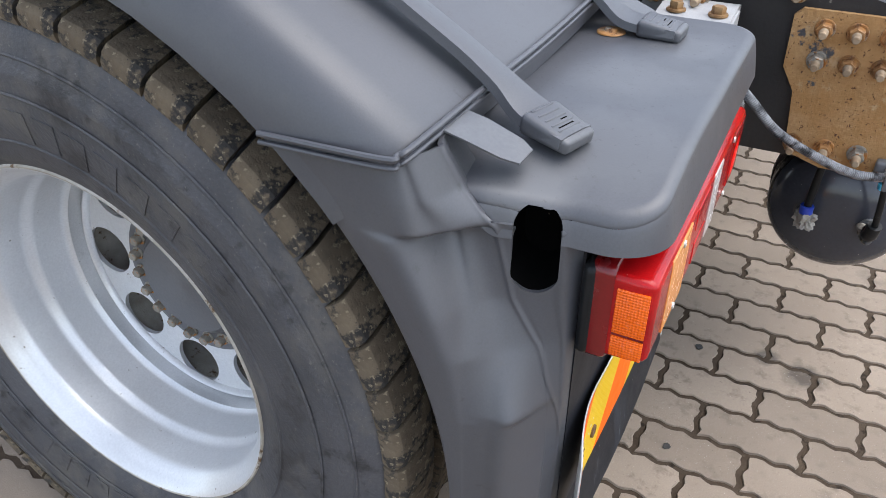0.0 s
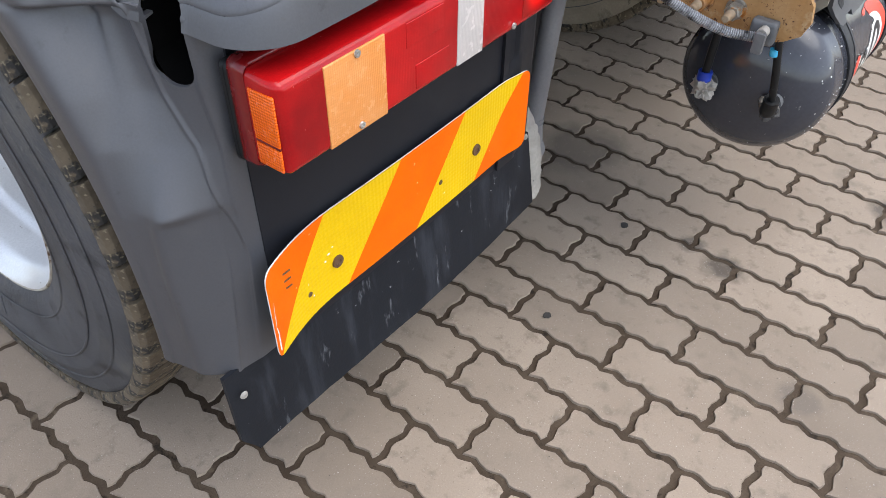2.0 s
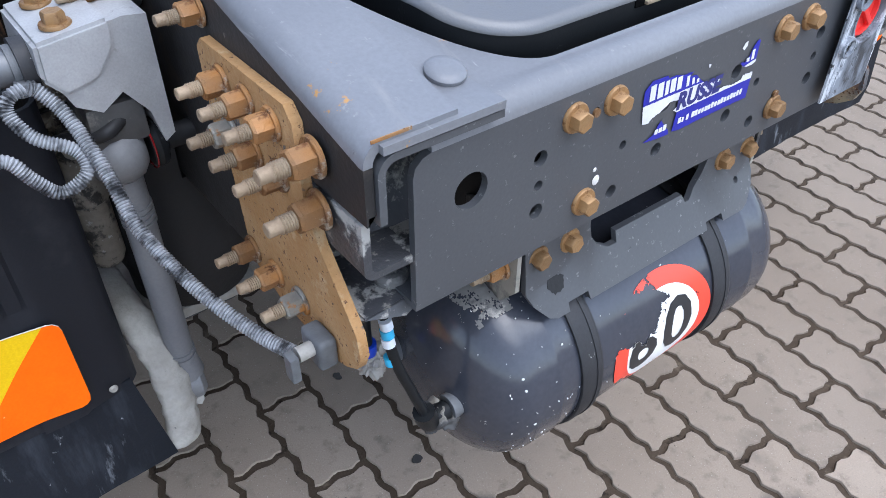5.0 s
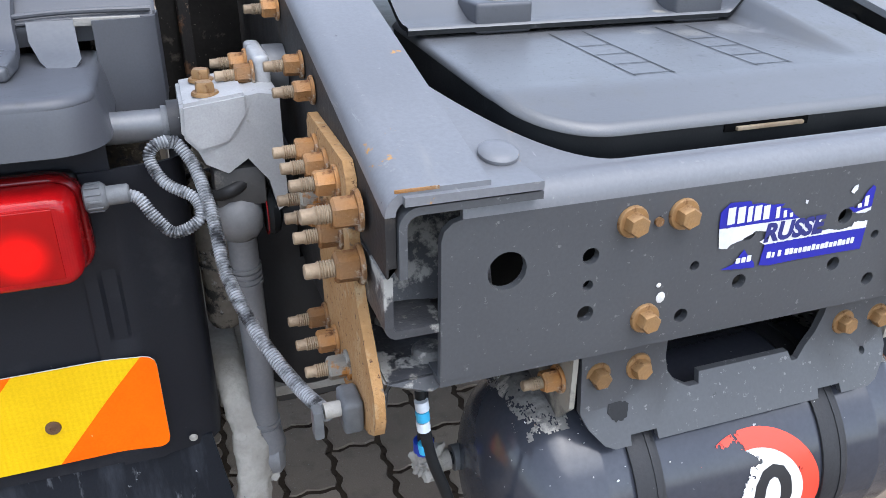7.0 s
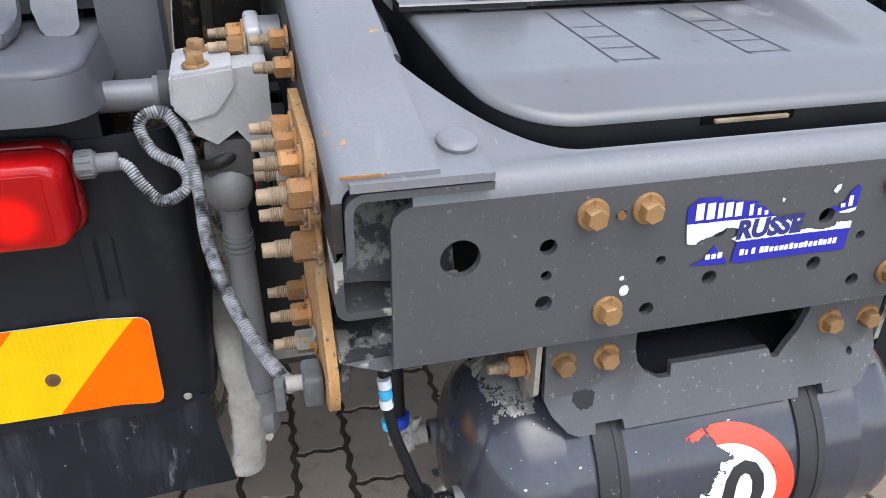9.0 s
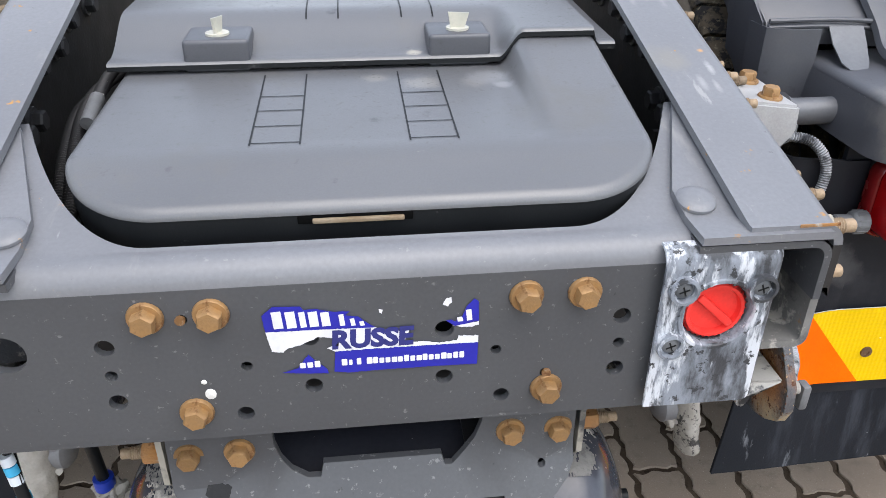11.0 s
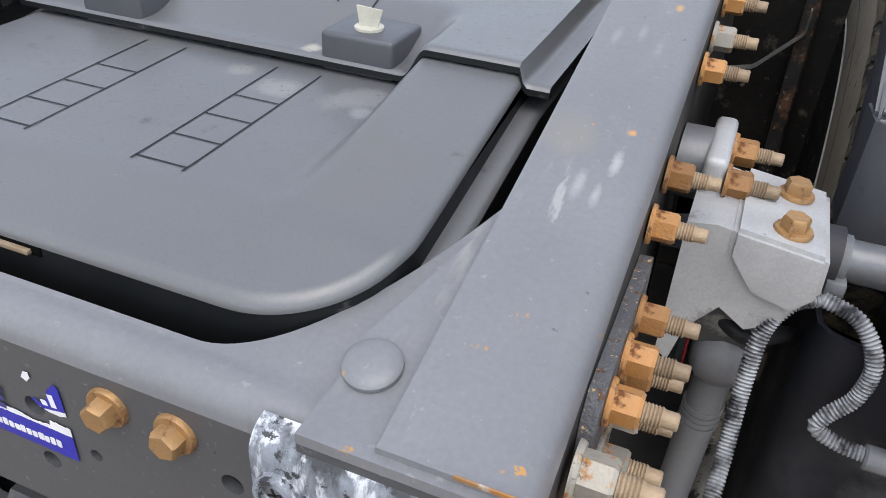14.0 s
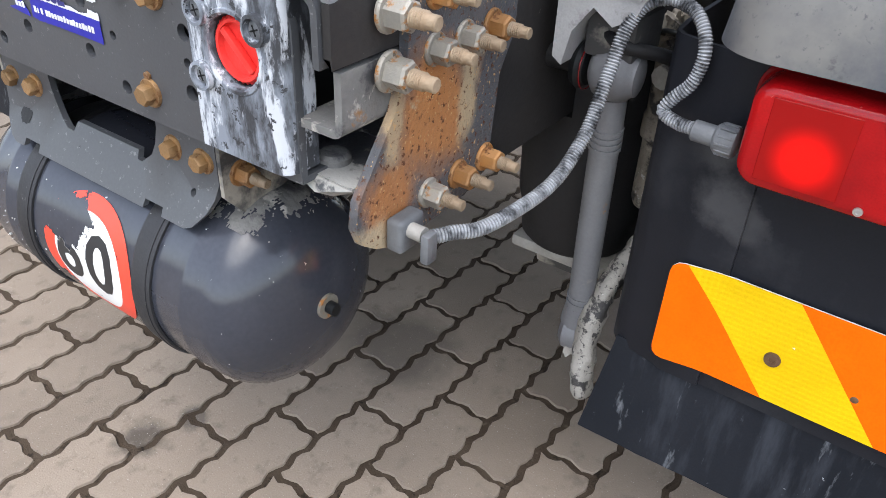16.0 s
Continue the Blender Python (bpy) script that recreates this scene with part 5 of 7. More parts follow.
# worn round speed sticker on the tank
def scraped(name, colour):
    """Film scraped away round two places on the tank, with ragged edges."""
    m, n, l, b = nodes_of(name)
    b.inputs["Base Color"].default_value = (*colour, 1)
    b.inputs["Roughness"].default_value = 0.4
    co = n.new("ShaderNodeTexCoord").outputs["Object"]
    rag = noise_node(n, l, 34, 6.0, 0.65)
    low = None
    for at, r in (((-0.038, -0.020, 0.556), 0.040), ((-0.082, -0.020, 0.555), 0.026), ((-0.070, -0.022, 0.428), 0.036)):
        d = n.new("ShaderNodeVectorMath")
        d.operation, d.inputs[1].default_value = "DISTANCE", at
        l.new(co, d.inputs[0])
        q = n.new("ShaderNodeMath")
        q.operation, q.inputs[1].default_value = "SUBTRACT", r
        l.new(d.outputs["Value"], q.inputs[0])
        if low is None:
            low = q.outputs[0]
        else:
            k = n.new("ShaderNodeMath")
            k.operation = "MINIMUM"
            l.new(low, k.inputs[0]), l.new(q.outputs[0], k.inputs[1])
            low = k.outputs[0]
    w = n.new("ShaderNodeMath")
    w.operation, w.inputs[1].default_value, w.inputs[2].default_value = "MULTIPLY_ADD", 0.11, -0.055
    l.new(rag, w.inputs[0])
    a = n.new("ShaderNodeMath")
    l.new(low, a.inputs[0]), l.new(w.outputs[0], a.inputs[1])
    g = n.new("ShaderNodeMath")
    g.operation, g.inputs[1].default_value = "LESS_THAN", 0.0
    l.new(a.outputs[0], g.inputs[0])
    f = n.new("ShaderNodeMath")
    f.operation = "MAXIMUM"
    l.new(g.outputs[0], f.inputs[0]), l.new(ramp(n, l, noise_node(n, l, 60, 5.0, 0.6), 0.70, 0.71), f.inputs[1])
    tr, mx = n.new("ShaderNodeBsdfTransparent"), n.new("ShaderNodeMixShader")
    l.new(f.outputs[0], mx.inputs[0]), l.new(b.outputs[0], mx.inputs[1]), l.new(tr.outputs[0], mx.inputs[2])
    l.new(mx.outputs[0], n["Material Output"].inputs["Surface"])
    return m


RED_FILM, WHITE2, BLACK2 = scraped("red_film", (0.80, 0.06, 0.03)), scraped("white_disc_film", (0.80, 0.79, 0.76)), scraped("black_print", (0.02, 0.02, 0.022))
speed = thing("speed_sticker", "scraped round red and white speed sticker on the tank", "sticker", (0, -0.03, 0.50))


def on_tank(bm, lift):
    """Bends flat work (x along the tank, y round it) onto the shell."""
    for v in bm.verts:
        a = radians(-4) - v.co.y / TR
        v.co = Vector((v.co.x + 0.001, TY - (TR + lift) * math.cos(a), TZ - (TR + lift) * math.sin(a)))
    return bm


def disc(r0, r1):
    bm = bmesh.new()
    g = [[bm.verts.new((r * math.cos(2 * math.pi * k / 64), r * math.sin(2 * math.pi * k / 64), 0)) for k in range(64)] for r in [r0 + (r1 - r0) * j / 6 for j in range(7)]]
    for a, b in zip(g, g[1:]):
        for k in range(64):
            bm.faces.new((a[k], a[(k + 1) % 64], b[(k + 1) % 64], b[k]))
    return bm


part("red_ring", on_tank(disc(0.070, 0.094), 0.0008), RED_FILM, speed)
part("white_disc", on_tank(disc(0.0005, 0.070), 0.0008), WHITE2, speed)
for text, x in (("6", -0.040), ("0", 0.026)):
    bm = words(text, 0.115, Matrix.Translation((x, 0, 0)))
    bmesh.ops.subdivide_edges(bm, edges=bm.edges, cuts=1)
    part("digit", on_tank(bm, 0.0012), BLACK2, speed, "black digit", 0)


# ---- wheels ----
WY, WZ = 1.06, 0.533


def tyre_profile(r=0.518):
    side = [(0.293, 0.118), (0.302, 0.132), (0.325, 0.142), (0.360, 0.151), (0.405, 0.1575), (0.440, 0.1565), (0.447, 0.158), (0.452, 0.1555), (0.478, 0.151), (0.500, 0.148), (0.512, 0.142), (r, 0.126)]
    return side + [(r + 0.002, 0.05), (r + 0.002, -0.05)] + [(a, -b) for a, b in reversed(side)]


def block_mesh():
    """One shoulder block of the tread, lying on the tyre's circle at angle 0."""
    bm = bmesh.new()
    a = math.pi / 54 * 0.90
    rows = []
    for t in (-a, -a * 0.4, a * 0.2, a):
        row = []
        for r, w, lag in ((0.507, 0.1480, -0.012), (0.517, 0.1512, -0.010), (0.529, 0.1490, -0.008), (0.536, 0.1420, -0.006), (0.5385, 0.128, 0.0), (0.540, 0.100, 0.010), (0.540, 0.078, 0.018), (0.510, 0.074, 0.018)):
            rough = 0.0016 * noise.noise(Vector((t * 300, r * 130, w * 130)))
            row.append(((r + rough) * math.cos(t + lag), (r + rough) * math.sin(t + lag), w + rough))
        rows.append(row)
    vs = [[bm.verts.new(p) for p in row] for row in rows]
    n = len(vs[0])
    for r0, r1 in zip(vs, vs[1:]):
        for k in range(n):
            bm.faces.new((r0[k], r0[(k + 1) % n], r1[(k + 1) % n], r1[k]))
    bm.faces.new(vs[0]), bm.faces.new(vs[-1])
    return bm


BLOCK = mesh_of("tread_block", block_mesh(), TREAD, 25)


def joined_blocks(flip):
    bm = bmesh.new()
    for k in range(54):
        t = bpy.data.meshes.new("t")
        b = block_mesh()
        bmesh.ops.transform(b, verts=b.verts, matrix=pose(0, 0, 0, 0, 0, k * 360 / 54 + (3.3 if flip < 0 else 0)) @ Matrix.Diagonal((1, 1, flip, 1)))
        b.to_mesh(t)
        b.free()
        bm.from_mesh(t)
        bpy.data.meshes.remove(t)
    return bm


def turned(bm, m):
    bmesh.ops.transform(bm, verts=bm.verts, matrix=m)
    return bm


def tyre_under(parent, m, single):
    tyre = part("tyre", lathe(tyre_profile(), m, 96, caps=False), RUBBER, parent, "worn black tyre with muddy tread", 60)
    for w in (-0.027, 0.027):
        part("tread_rib", lathe([(0.512, w - 0.02), (0.539, w - 0.019), (0.539, w + 0.019), (0.512, w + 0.02)], m, 72, closed=True), TREAD, tyre)
    if single:
        for k in range(54):
            place_mesh("tread_block", BLOCK, m @ pose(0, 0, 0, 0, 0, k * 360 / 54), tyre)
    else:
        tagged(part("far_tread_block", turned(joined_blocks(1), m), TREAD, tyre), kind="stuff")
    tagged(part("inner_tread_block", turned(joined_blocks(-1), m), TREAD, tyre), kind="stuff")
    return tyre


def wheel(s):
    w = thing("rear_wheel", "twin rear wheel with silver steel rim and worn muddy tyres", "wheel", (s * 1.0, WY, 0), "rear wheels")
    m = Matrix.Translation((s * 1.118, WY, WZ)) @ Vector((s, 0, 0)).to_track_quat("Z", "Y").to_matrix().to_4x4()
    tyre = tyre_under(w, m, s < 0)
    m2 = Matrix.Translation((s * 0.740, WY, WZ)) @ Vector((s, 0, 0)).to_track_quat("Z", "Y").to_matrix().to_4x4()
    inner = tyre_under(w, m2, False)
    part("inner_sidewall", lathe([(0.393, -0.1575), (0.396, -0.1590), (0.405, -0.1592), (0.440, -0.1585), (0.478, -0.1530), (0.500, -0.150), (0.513, -0.1440)], m2, 96, caps=False), MUDWALL, inner, "mud-brown inner sidewall", 60)
    part("sidewall_fringe", lathe([(0.391, -0.1570), (0.3935, -0.1612), (0.396, -0.1570)], m2, 96, caps=False), MUD, inner, "pale frayed moulding ring")
    hairs = bmesh.new()
    rng = random.Random(5)
    for k in range(150):
        a = 2 * math.pi * (k + rng.random()) / 150
        c = m2 @ Vector((0.3935 * math.cos(a), 0.3935 * math.sin(a), -0.160))
        cyl(hairs, c, m2.to_3x3() @ Vector((-math.cos(a), -math.sin(a), -0.6 + rng.random())), rng.uniform(0.002, 0.007), 0.0006, 0.0003, 5)
    part("moulding_hair", hairs, MUD, inner)
    # raised plain bars where the maker's lettering stands, and rings on the sidewall
    if s < 0:
        for a0 in (38, 218):
            for k in range(8):
                bm = bmesh.new()
                a = radians(a0 + k * 7.2)
                rows = []
                for rr in (0.352, 0.374, 0.396):
                    lift = 0.151 + (rr - 0.36) * 0.145 + 0.0012
                    rows.append([m @ Vector((rr * math.cos(a + d), rr * math.sin(a + d), lift)) for d in (-0.045, -0.02, 0.0, 0.02, 0.045)])
                loft(rows, bm, 0.002)
                part("sidewall_bar", bm, RUBBER, tyre, "raised plain bar on the sidewall")
        for rr, ww in ((0.345, 0.148), (0.418, 0.1585), (0.468, 0.1535)):
            part("sidewall_ring", lathe([(rr - 0.0025, ww), (rr, ww + 0.0015), (rr + 0.0025, ww)], m, 96, caps=False), RUBBER, tyre)
    # rim: lip, drop well, barrel, dished disc
    prof = [(0.293, 0.112), (0.301, 0.122), (0.3035, 0.131), (0.3005, 0.1345), (0.2975, 0.1335)]
    rim = part("rim", lathe([(0.2975, 0.1335), (0.293, 0.130), (0.287, 0.120), (0.281, 0.111), (0.274, 0.104), (0.271, 0.092), (0.270, 0.050), (0.268, 0.040), (0.263, 0.034), (0.261, 0.026), (0.260, -0.022), (0.256, -0.030), (0.252, -0.034), (0.251, -0.058), (0.249, -0.0665)], m, 96, caps=False), SILVER, w, "silver painted dished rim", 40)
    part("rim_lip", lathe(prof, m, 96, caps=False), RIMEDGE, rim, "worn rim lip")
    holes = [circle((0.199 * math.cos(radians(a)), 0.199 * math.sin(radians(a))), 0.0465, 30) for a in [40 * k + 180 for k in range(9)]]
    part("disc", plate(circle((0, 0), 0.2495, 80), holes + [circle((0, 0), 0.145, 48)], m @ Matrix.Translation((0, 0, -0.074)), 0.008), SILVER, rim, "silver disc with round hand holes")
    part("disc_ridge", lathe([(0.247, -0.066), (0.2465, -0.058), (0.242, -0.054), (0.238, -0.058), (0.236, -0.066)], m, 96, caps=False), SILVER, rim)
    part("barrel_back", lathe([(0.262, -0.075), (0.262, -0.12), (0.26, -0.36)], m, 64, caps=False), RIMEDGE, rim)
    hub = part("hub", lathe([(0.146, -0.068), (0.1455, -0.066), (0.132, -0.064), (0.129, -0.060), (0.104, -0.059), (0.100, -0.052), (0.092, -0.044), (0.0, -0.038)], m, 48), TUBE, w, "dusty grey wheel hub")
    for k in range(20):
        a = radians(18 * k + 6)
        place_mesh("hub_bolt", NUT_GREY, m @ Matrix.Translation((0.117 * math.cos(a), 0.117 * math.sin(a), -0.059)) @ Matrix.Scale(0.68, 4), hub)
    part("brake_drum", C((s * 0.985, WY, WZ), (-s, 0, 0), 0.23, 0.215, seg=48), DIRTYMETAL, w, "dirty brake drum")


MUDWALL = surface("tyre_wall_under_brown_dust", (0.23, 0.195, 0.150), (0.30, 0.255, 0.20), 10, 0.92, bump=0.5, bscale=150, spec=0.2,
                  wear=(((0.14, 0.118, 0.092), 14, 0.56, 0.12, 0.9), ((0.03, 0.026, 0.022), 40, 0.64, 0.03, 0.9, (1, 1, 0.3))))
wheel(-1)
wheel(1)


RIGHT_SET = Vector((0.006, -0.028, -0.012))  # the right mudguard sits a little farther back and lower


def settle(t, s):
    if s > 0:
        t.location = t.location + RIGHT_SET


# ---- mudguards ----
def arch_y(z, r=0.602):
    return WY - math.sqrt(max(0.0, r * r - (z - WZ) ** 2))


def mudguard(s):
    g = thing("mudguard", "weathered dark grey plastic rear mudguard with rubber straps", "mudguard", (s * 0.95, 0.45, 0), "rear mudguards")

    def P(x, y, z):
        return Vector((s * x, y, z))
    mm = basis(P(1.199, 0.401, 0.880), Vector((s * 0.0113, 0.057, 0)), (0, 0, 1))
    if mm.col[2].xyz.dot(Vector((s, 0, 0))) < 0:
        mm = basis(P(1.199, 0.401, 0.880), Vector((-s * 0.0113, -0.057, 0)), (0, 0, 1))

    def off_oval(q):
        """Distance outside the grip hole's outline, in the corner wall's own plane."""
        w = mm.inverted() @ q
        return math.hypot(w.x, max(0.0, abs(w.y) - 0.0260)) - 0.0240, w

    def sheet_with_hole(rows, reach, hidden=None):
        """A sheet through rows of points, cut by the grip hole."""
        bm = bmesh.new()
        vs = []
        for row in rows:
            line = []
            for q in row:
                d, w = off_oval(q)
                if abs(d) < 0.0021 and abs(w.z) < reach:
                    c = Vector((0, max(-0.0260, min(0.0260, w.y)), 0))
                    e = c + (Vector((w.x, w.y, 0)) - c).normalized() * 0.0240
                    q = mm @ Vector((e.x, e.y, w.z))
                line.append(bm.verts.new(q))
            vs.append(line)
        for r0, r1 in zip(vs, vs[1:]):
            for k in range(len(r0) - 1):
                d, w = off_oval((r0[k].co + r0[k + 1].co + r1[k].co + r1[k + 1].co) / 4)
                if hidden and hidden((r0[k].co + r1[k + 1].co) / 2):
                    continue
                if d > 0 or abs(w.z) > reach:
                    bm.faces.new((r0[k], r0[k + 1], r1[k + 1], r1[k]))
        bmesh.ops.delete(bm, geom=[v for v in bm.verts if not v.link_faces], context="VERTS")
        bmesh.ops.remove_doubles(bm, verts=bm.verts, dist=0.0004)
        bmesh.ops.recalc_face_normals(bm, faces=bm.faces)
        return bm

    # crowned shelf over the lamp, falling towards its outer edge, with a lip all round
    y0, low_in, low_out = (0.290, 0.905, 0.893) if s < 0 else (0.274, 0.887, 0.887)

    def outer_x(y):
        return float(np.interp(y, (0.30, 0.37, 0.407, 0.481, 0.53), (1.187, 1.189, 1.197, 1.213, 1.224)))

    def shelf_z(x, y):
        return 0.962 - 0.034 * (max(0.0, x - 1.0) / 0.19) ** 2 * (1 - 0.35 * smooth(0.36, 0.48, y))
    rows = []
    for j in range(111):
        y = y0 + (0.53 - y0) * (j / 110) ** 1.3
        d = max(0.0, 0.050 - (y - y0))
        inset = 0.050 - math.sqrt(max(0.0, 0.0025 - d * d))
        x0, x1 = 0.638 + inset, outer_x(y) - inset
        row = []
        for i in range(141):
            u = i / 140
            x = x0 + (x1 - x0) * (0.5 - 0.5 * math.cos(math.pi * (0.3 * u + 0.7 * (0.5 - 0.5 * math.cos(math.pi * u)))))
            qx, qy = max(0.688 - x, x - outer_x(y) + 0.05, 0.0), max(y0 + 0.05 - y, 0.0)
            edge = max(0.0, 0.05 - math.hypot(qx, qy))
            row.append(P(x, y, shelf_z(x, y) - 0.011 * (1 - math.sqrt(max(0.0, 1 - (1 - min(1.0, edge / 0.014)) ** 2)))))
        rows.append(row)
    bm = sheet_with_hole(rows, 0.006)
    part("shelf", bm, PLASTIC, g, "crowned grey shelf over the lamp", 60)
    rim = [row[-1] for row in reversed(rows) if row[-1].y < 0.484] + list(reversed(rows[0]))[1:] + [row[0] for row in rows[1:]]
    rim = evenly([q for k, q in enumerate(rim) if not k or (q - rim[k - 1]).length > 1e-5], 0.002)
    ways = []
    for k, q in enumerate(rim):
        d = rim[min(k + 1, len(rim) - 1)] - rim[max(k - 1, 0)]
        n = Vector((d.y, -d.x, 0)).normalized()
        if n.dot(q - P(0.92, 0.45, q.z)) < 0:
            n = -n
        low = low_in + (low_out - low_in) * smooth(0.70, 1.10, abs(q.x))
        if abs(q.x) > 1.15:  # behind the grip hole the lip runs out
            low += (q.z - 0.002 - low) * smooth(0.440, 0.480, q.y)
        ways.append([q + n * (0.009 * u ** 0.8) + Vector((0, 0, (low - q.z) * u)) for u in [h / 12 for h in range(13)]] + [Vector((0, 0, low - q.z - 0.001)) + q + n * 0.006, Vector((0, 0, low - q.z + 0.001)) + q - n * 0.010])
    bm = sheet_with_hole(ways, 0.03)
    bmesh.ops.solidify(bm, geom=list(bm.faces), thickness=0.003)
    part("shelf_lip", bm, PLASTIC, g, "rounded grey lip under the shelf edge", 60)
    # outer skirt with its ridges, from the arch to the rear corner
    # stations up the skirt: height, then across and along for the panel's edge, the chamfer's end, the ridge and the corner wall
    stations = ((0.457, (1.276, 0.436), (1.266, 0.394), (1.240, 0.367), (1.200, 0.3600)), (0.520, (1.276, 0.436), (1.266, 0.395), (1.232, 0.368), (1.196, 0.3595)),
                (0.625, (1.276, 0.437), (1.266, 0.397), (1.218, 0.371), (1.188, 0.3590)), (0.690, (1.276, 0.438), (1.262, 0.397), (1.216, 0.374), (1.190, 0.3595)),
                (0.702, (1.274, 0.438), (1.261, 0.391), (1.220, 0.374), (1.191, 0.3600)), (0.768, (1.264, 0.446), (1.226, 0.414), (1.204, 0.390), (1.189, 0.3630)),
                (0.820, (1.244, 0.458), (1.217, 0.438), (1.2070, 0.420), (1.191, 0.3680)), (0.890, (1.226, 0.484), (1.212, 0.458), (1.2095, 0.4370), (1.194, 0.3710)),
                (0.901, (1.228, 0.488), (1.214, 0.461), (1.2110, 0.4395), (1.194, 0.3715)), (0.909, (1.276, 0.496), (1.243, 0.466), (1.2150, 0.4450), (1.194, 0.3720)),
                (0.942, (1.275, 0.508), (1.257, 0.487), (1.2165, 0.474), (1.194, 0.3740)), (0.985, (1.270, 0.521), (1.258, 0.506), (1.226, 0.492), (1.200, 0.3760)))
    grid = []
    for k in range(241):
        z = 0.457 + 0.528 * k / 240
        n = max(i for i in range(len(stations) - 1) if stations[i][0] <= z + 1e-9)
        lo, hi = stations[n], stations[n + 1]
        t = (z - lo[0]) / (hi[0] - lo[0])
        t = t * t * (3 - 2 * t) if hi[0] - lo[0] < 0.02 else t
        (dx, dy), (ex, ey), (fx, fy), (gx, gy) = [tuple(q + (w - q) * t for q, w in zip(lo[i], hi[i])) for i in (1, 2, 3, 4)]
        up, over = smooth(0.909, 0.918, z), smooth(0.930, 0.985, z)  # above the shelf the skirt turns in as a riser
        hy = 0.480 + 0.025 * over
        gx, gy, ly = gx + (1.19 - gx) * up, gy + (hy - gy) * up, 0.3592 + (hy - 0.3592) * up
        ya = arch_y(z)
        keys = [(1.266, ya), (1.277, ya - 0.004), (1.281, ya * 0.72 + dy * 0.28), (1.279, dy * 0.76 + ya * 0.24), (dx, dy), ((dx + ex) / 2, (dy + ey) / 2), (ex, ey), (fx, fy)] + [(fx + (gx - fx) * q, fy + (gy - fy) * q) for q in (0.25, 0.5, 0.75)] + [(gx, gy), (1.165, ly)]
        way = spline([P(x, y, z) for x, y in keys], 11)
        grid.append(way)
    for _ in range(3):  # moulded plastic: no hard breaks
        soft = [[q.copy() for q in row] for row in grid]
        for a in range(1, len(grid) - 1):
            for b in range(1, len(grid[a]) - 1):
                soft[a][b] = grid[a][b] * 0.5 + (grid[a - 1][b] + grid[a + 1][b] + grid[a][b - 1] + grid[a][b + 1]) * 0.125
        grid = soft
    for row in grid:  # thin moulded ridge running down to the corner
        z = row[0].z
        t = 77 + 44 * smooth(0.78, 0.625, z)
        c = row[int(t)].lerp(row[int(t) + 1], t - int(t))
        for b in range(int(t) - 6, int(t) + 12):
            row[b] = row[b] + mm.col[2].xyz * (0.0022 * smooth(0.48, 0.56, z) * math.exp(-((row[b] - c).length / 0.0028) ** 2))
    bm = sheet_with_hole(grid, 0.07, lambda c: c.z > 0.907 and abs(c.x) < 1.2140 and c.y < 0.452)
    bmesh.ops.solidify(bm, geom=list(bm.faces), thickness=0.005)
    part("outer_skirt", bm, PLASTIC, g, "ribbed grey outer skirt", 60)
    # closed black liner added behind the grip hole to keep it dark
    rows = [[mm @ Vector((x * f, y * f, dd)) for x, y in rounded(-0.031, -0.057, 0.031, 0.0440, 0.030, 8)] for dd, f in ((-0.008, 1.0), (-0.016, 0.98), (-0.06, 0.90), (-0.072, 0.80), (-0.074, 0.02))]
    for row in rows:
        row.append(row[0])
    part("grip_pocket", loft(rows), HOLEBLACK, g, "added black liner that darkens the grip hole")
    # wall behind the lamp and inner return
    bm = bmesh.new()
    box(bm, P(0.640, 0.358, 0.452), P(1.17, 0.366, 0.925))
    part("rear_wall", bm, WALLPLASTIC, g, "wall behind the lamp, darkened for its shade")
    rows = []
    for k in range(34):
        z = 0.452 + 0.410 * k / 33
        dent = 0.007 * smooth(0.625, 0.645, z) * smooth(0.752, 0.735, z) if s < 0 else 0.0
        rows.append([P(0.690, 0.3575, z), P(0.678, 0.3575, z), P(0.672, 0.3575 + dent, z), P(0.654, 0.3575 + dent, z), P(0.648, 0.3575, z), P(0.641, 0.3578, z), P(0.634, 0.362, z), P(0.590, 0.371, z), P(0.577, 0.376, z), P(0.569, 0.386, z), P(0.565, 0.42, z), P(0.564, 0.60, z)])
    part("inner_return", loft(rows, thick=0.005), WALLPLASTIC, g, "grey inner return with a pressed panel", 40)
    # step up to the arch and the arch itself
    crest = [(0.508, 0.962), (0.505, 0.984), (0.512, 0.996), (0.70, 1.118), (0.90, 1.205), (1.06, 1.222), (1.22, 1.205), (1.42, 1.118), (1.60, 0.99), (1.66, 0.80), (1.67, 0.55)]
    fine = []
    for (a, b), (c, d) in zip(crest, crest[1:]):
        fine += [(a + (c - a) * k / 3, b + (d - b) * k / 3) for k in range(3)]
    fine.append(crest[-1])
    rows = []
    for y, z in fine:
        rad = math.hypot(y - WY, z - WZ)
        k = 0.606 / rad
        lift = 0.015 * max(0.0, 1 - abs(y - 0.50) / 0.12)
        row = [P(0.570, y, z + lift), P(0.576, y, z + lift + 0.003), P(0.68, y, z + lift), P(0.80, y, z + 0.4 * lift), P(0.95, y, z)]
        for q, (dx, dr) in enumerate(((1.215, 0.0), (1.240, 0.004), (1.258, 0.014), (1.270, 0.034))):
            f = 1 - dr / rad
            row.append(P(dx, WY + (y - WY) * f, WZ + (z - WZ) * f))
        f = min(0.97, k)
        row += [P(1.280, WY + (y - WY) * (0.4 * (1 - 0.034 / rad) + 0.6 * f), WZ + (z - WZ) * (0.4 * (1 - 0.034 / rad) + 0.6 * f)), P(1.283, WY + (y - WY) * f, WZ + (z - WZ) * f), P(1.270, WY + (y - WY) * f, WZ + (z - WZ) * f)]
        rows.append(row)
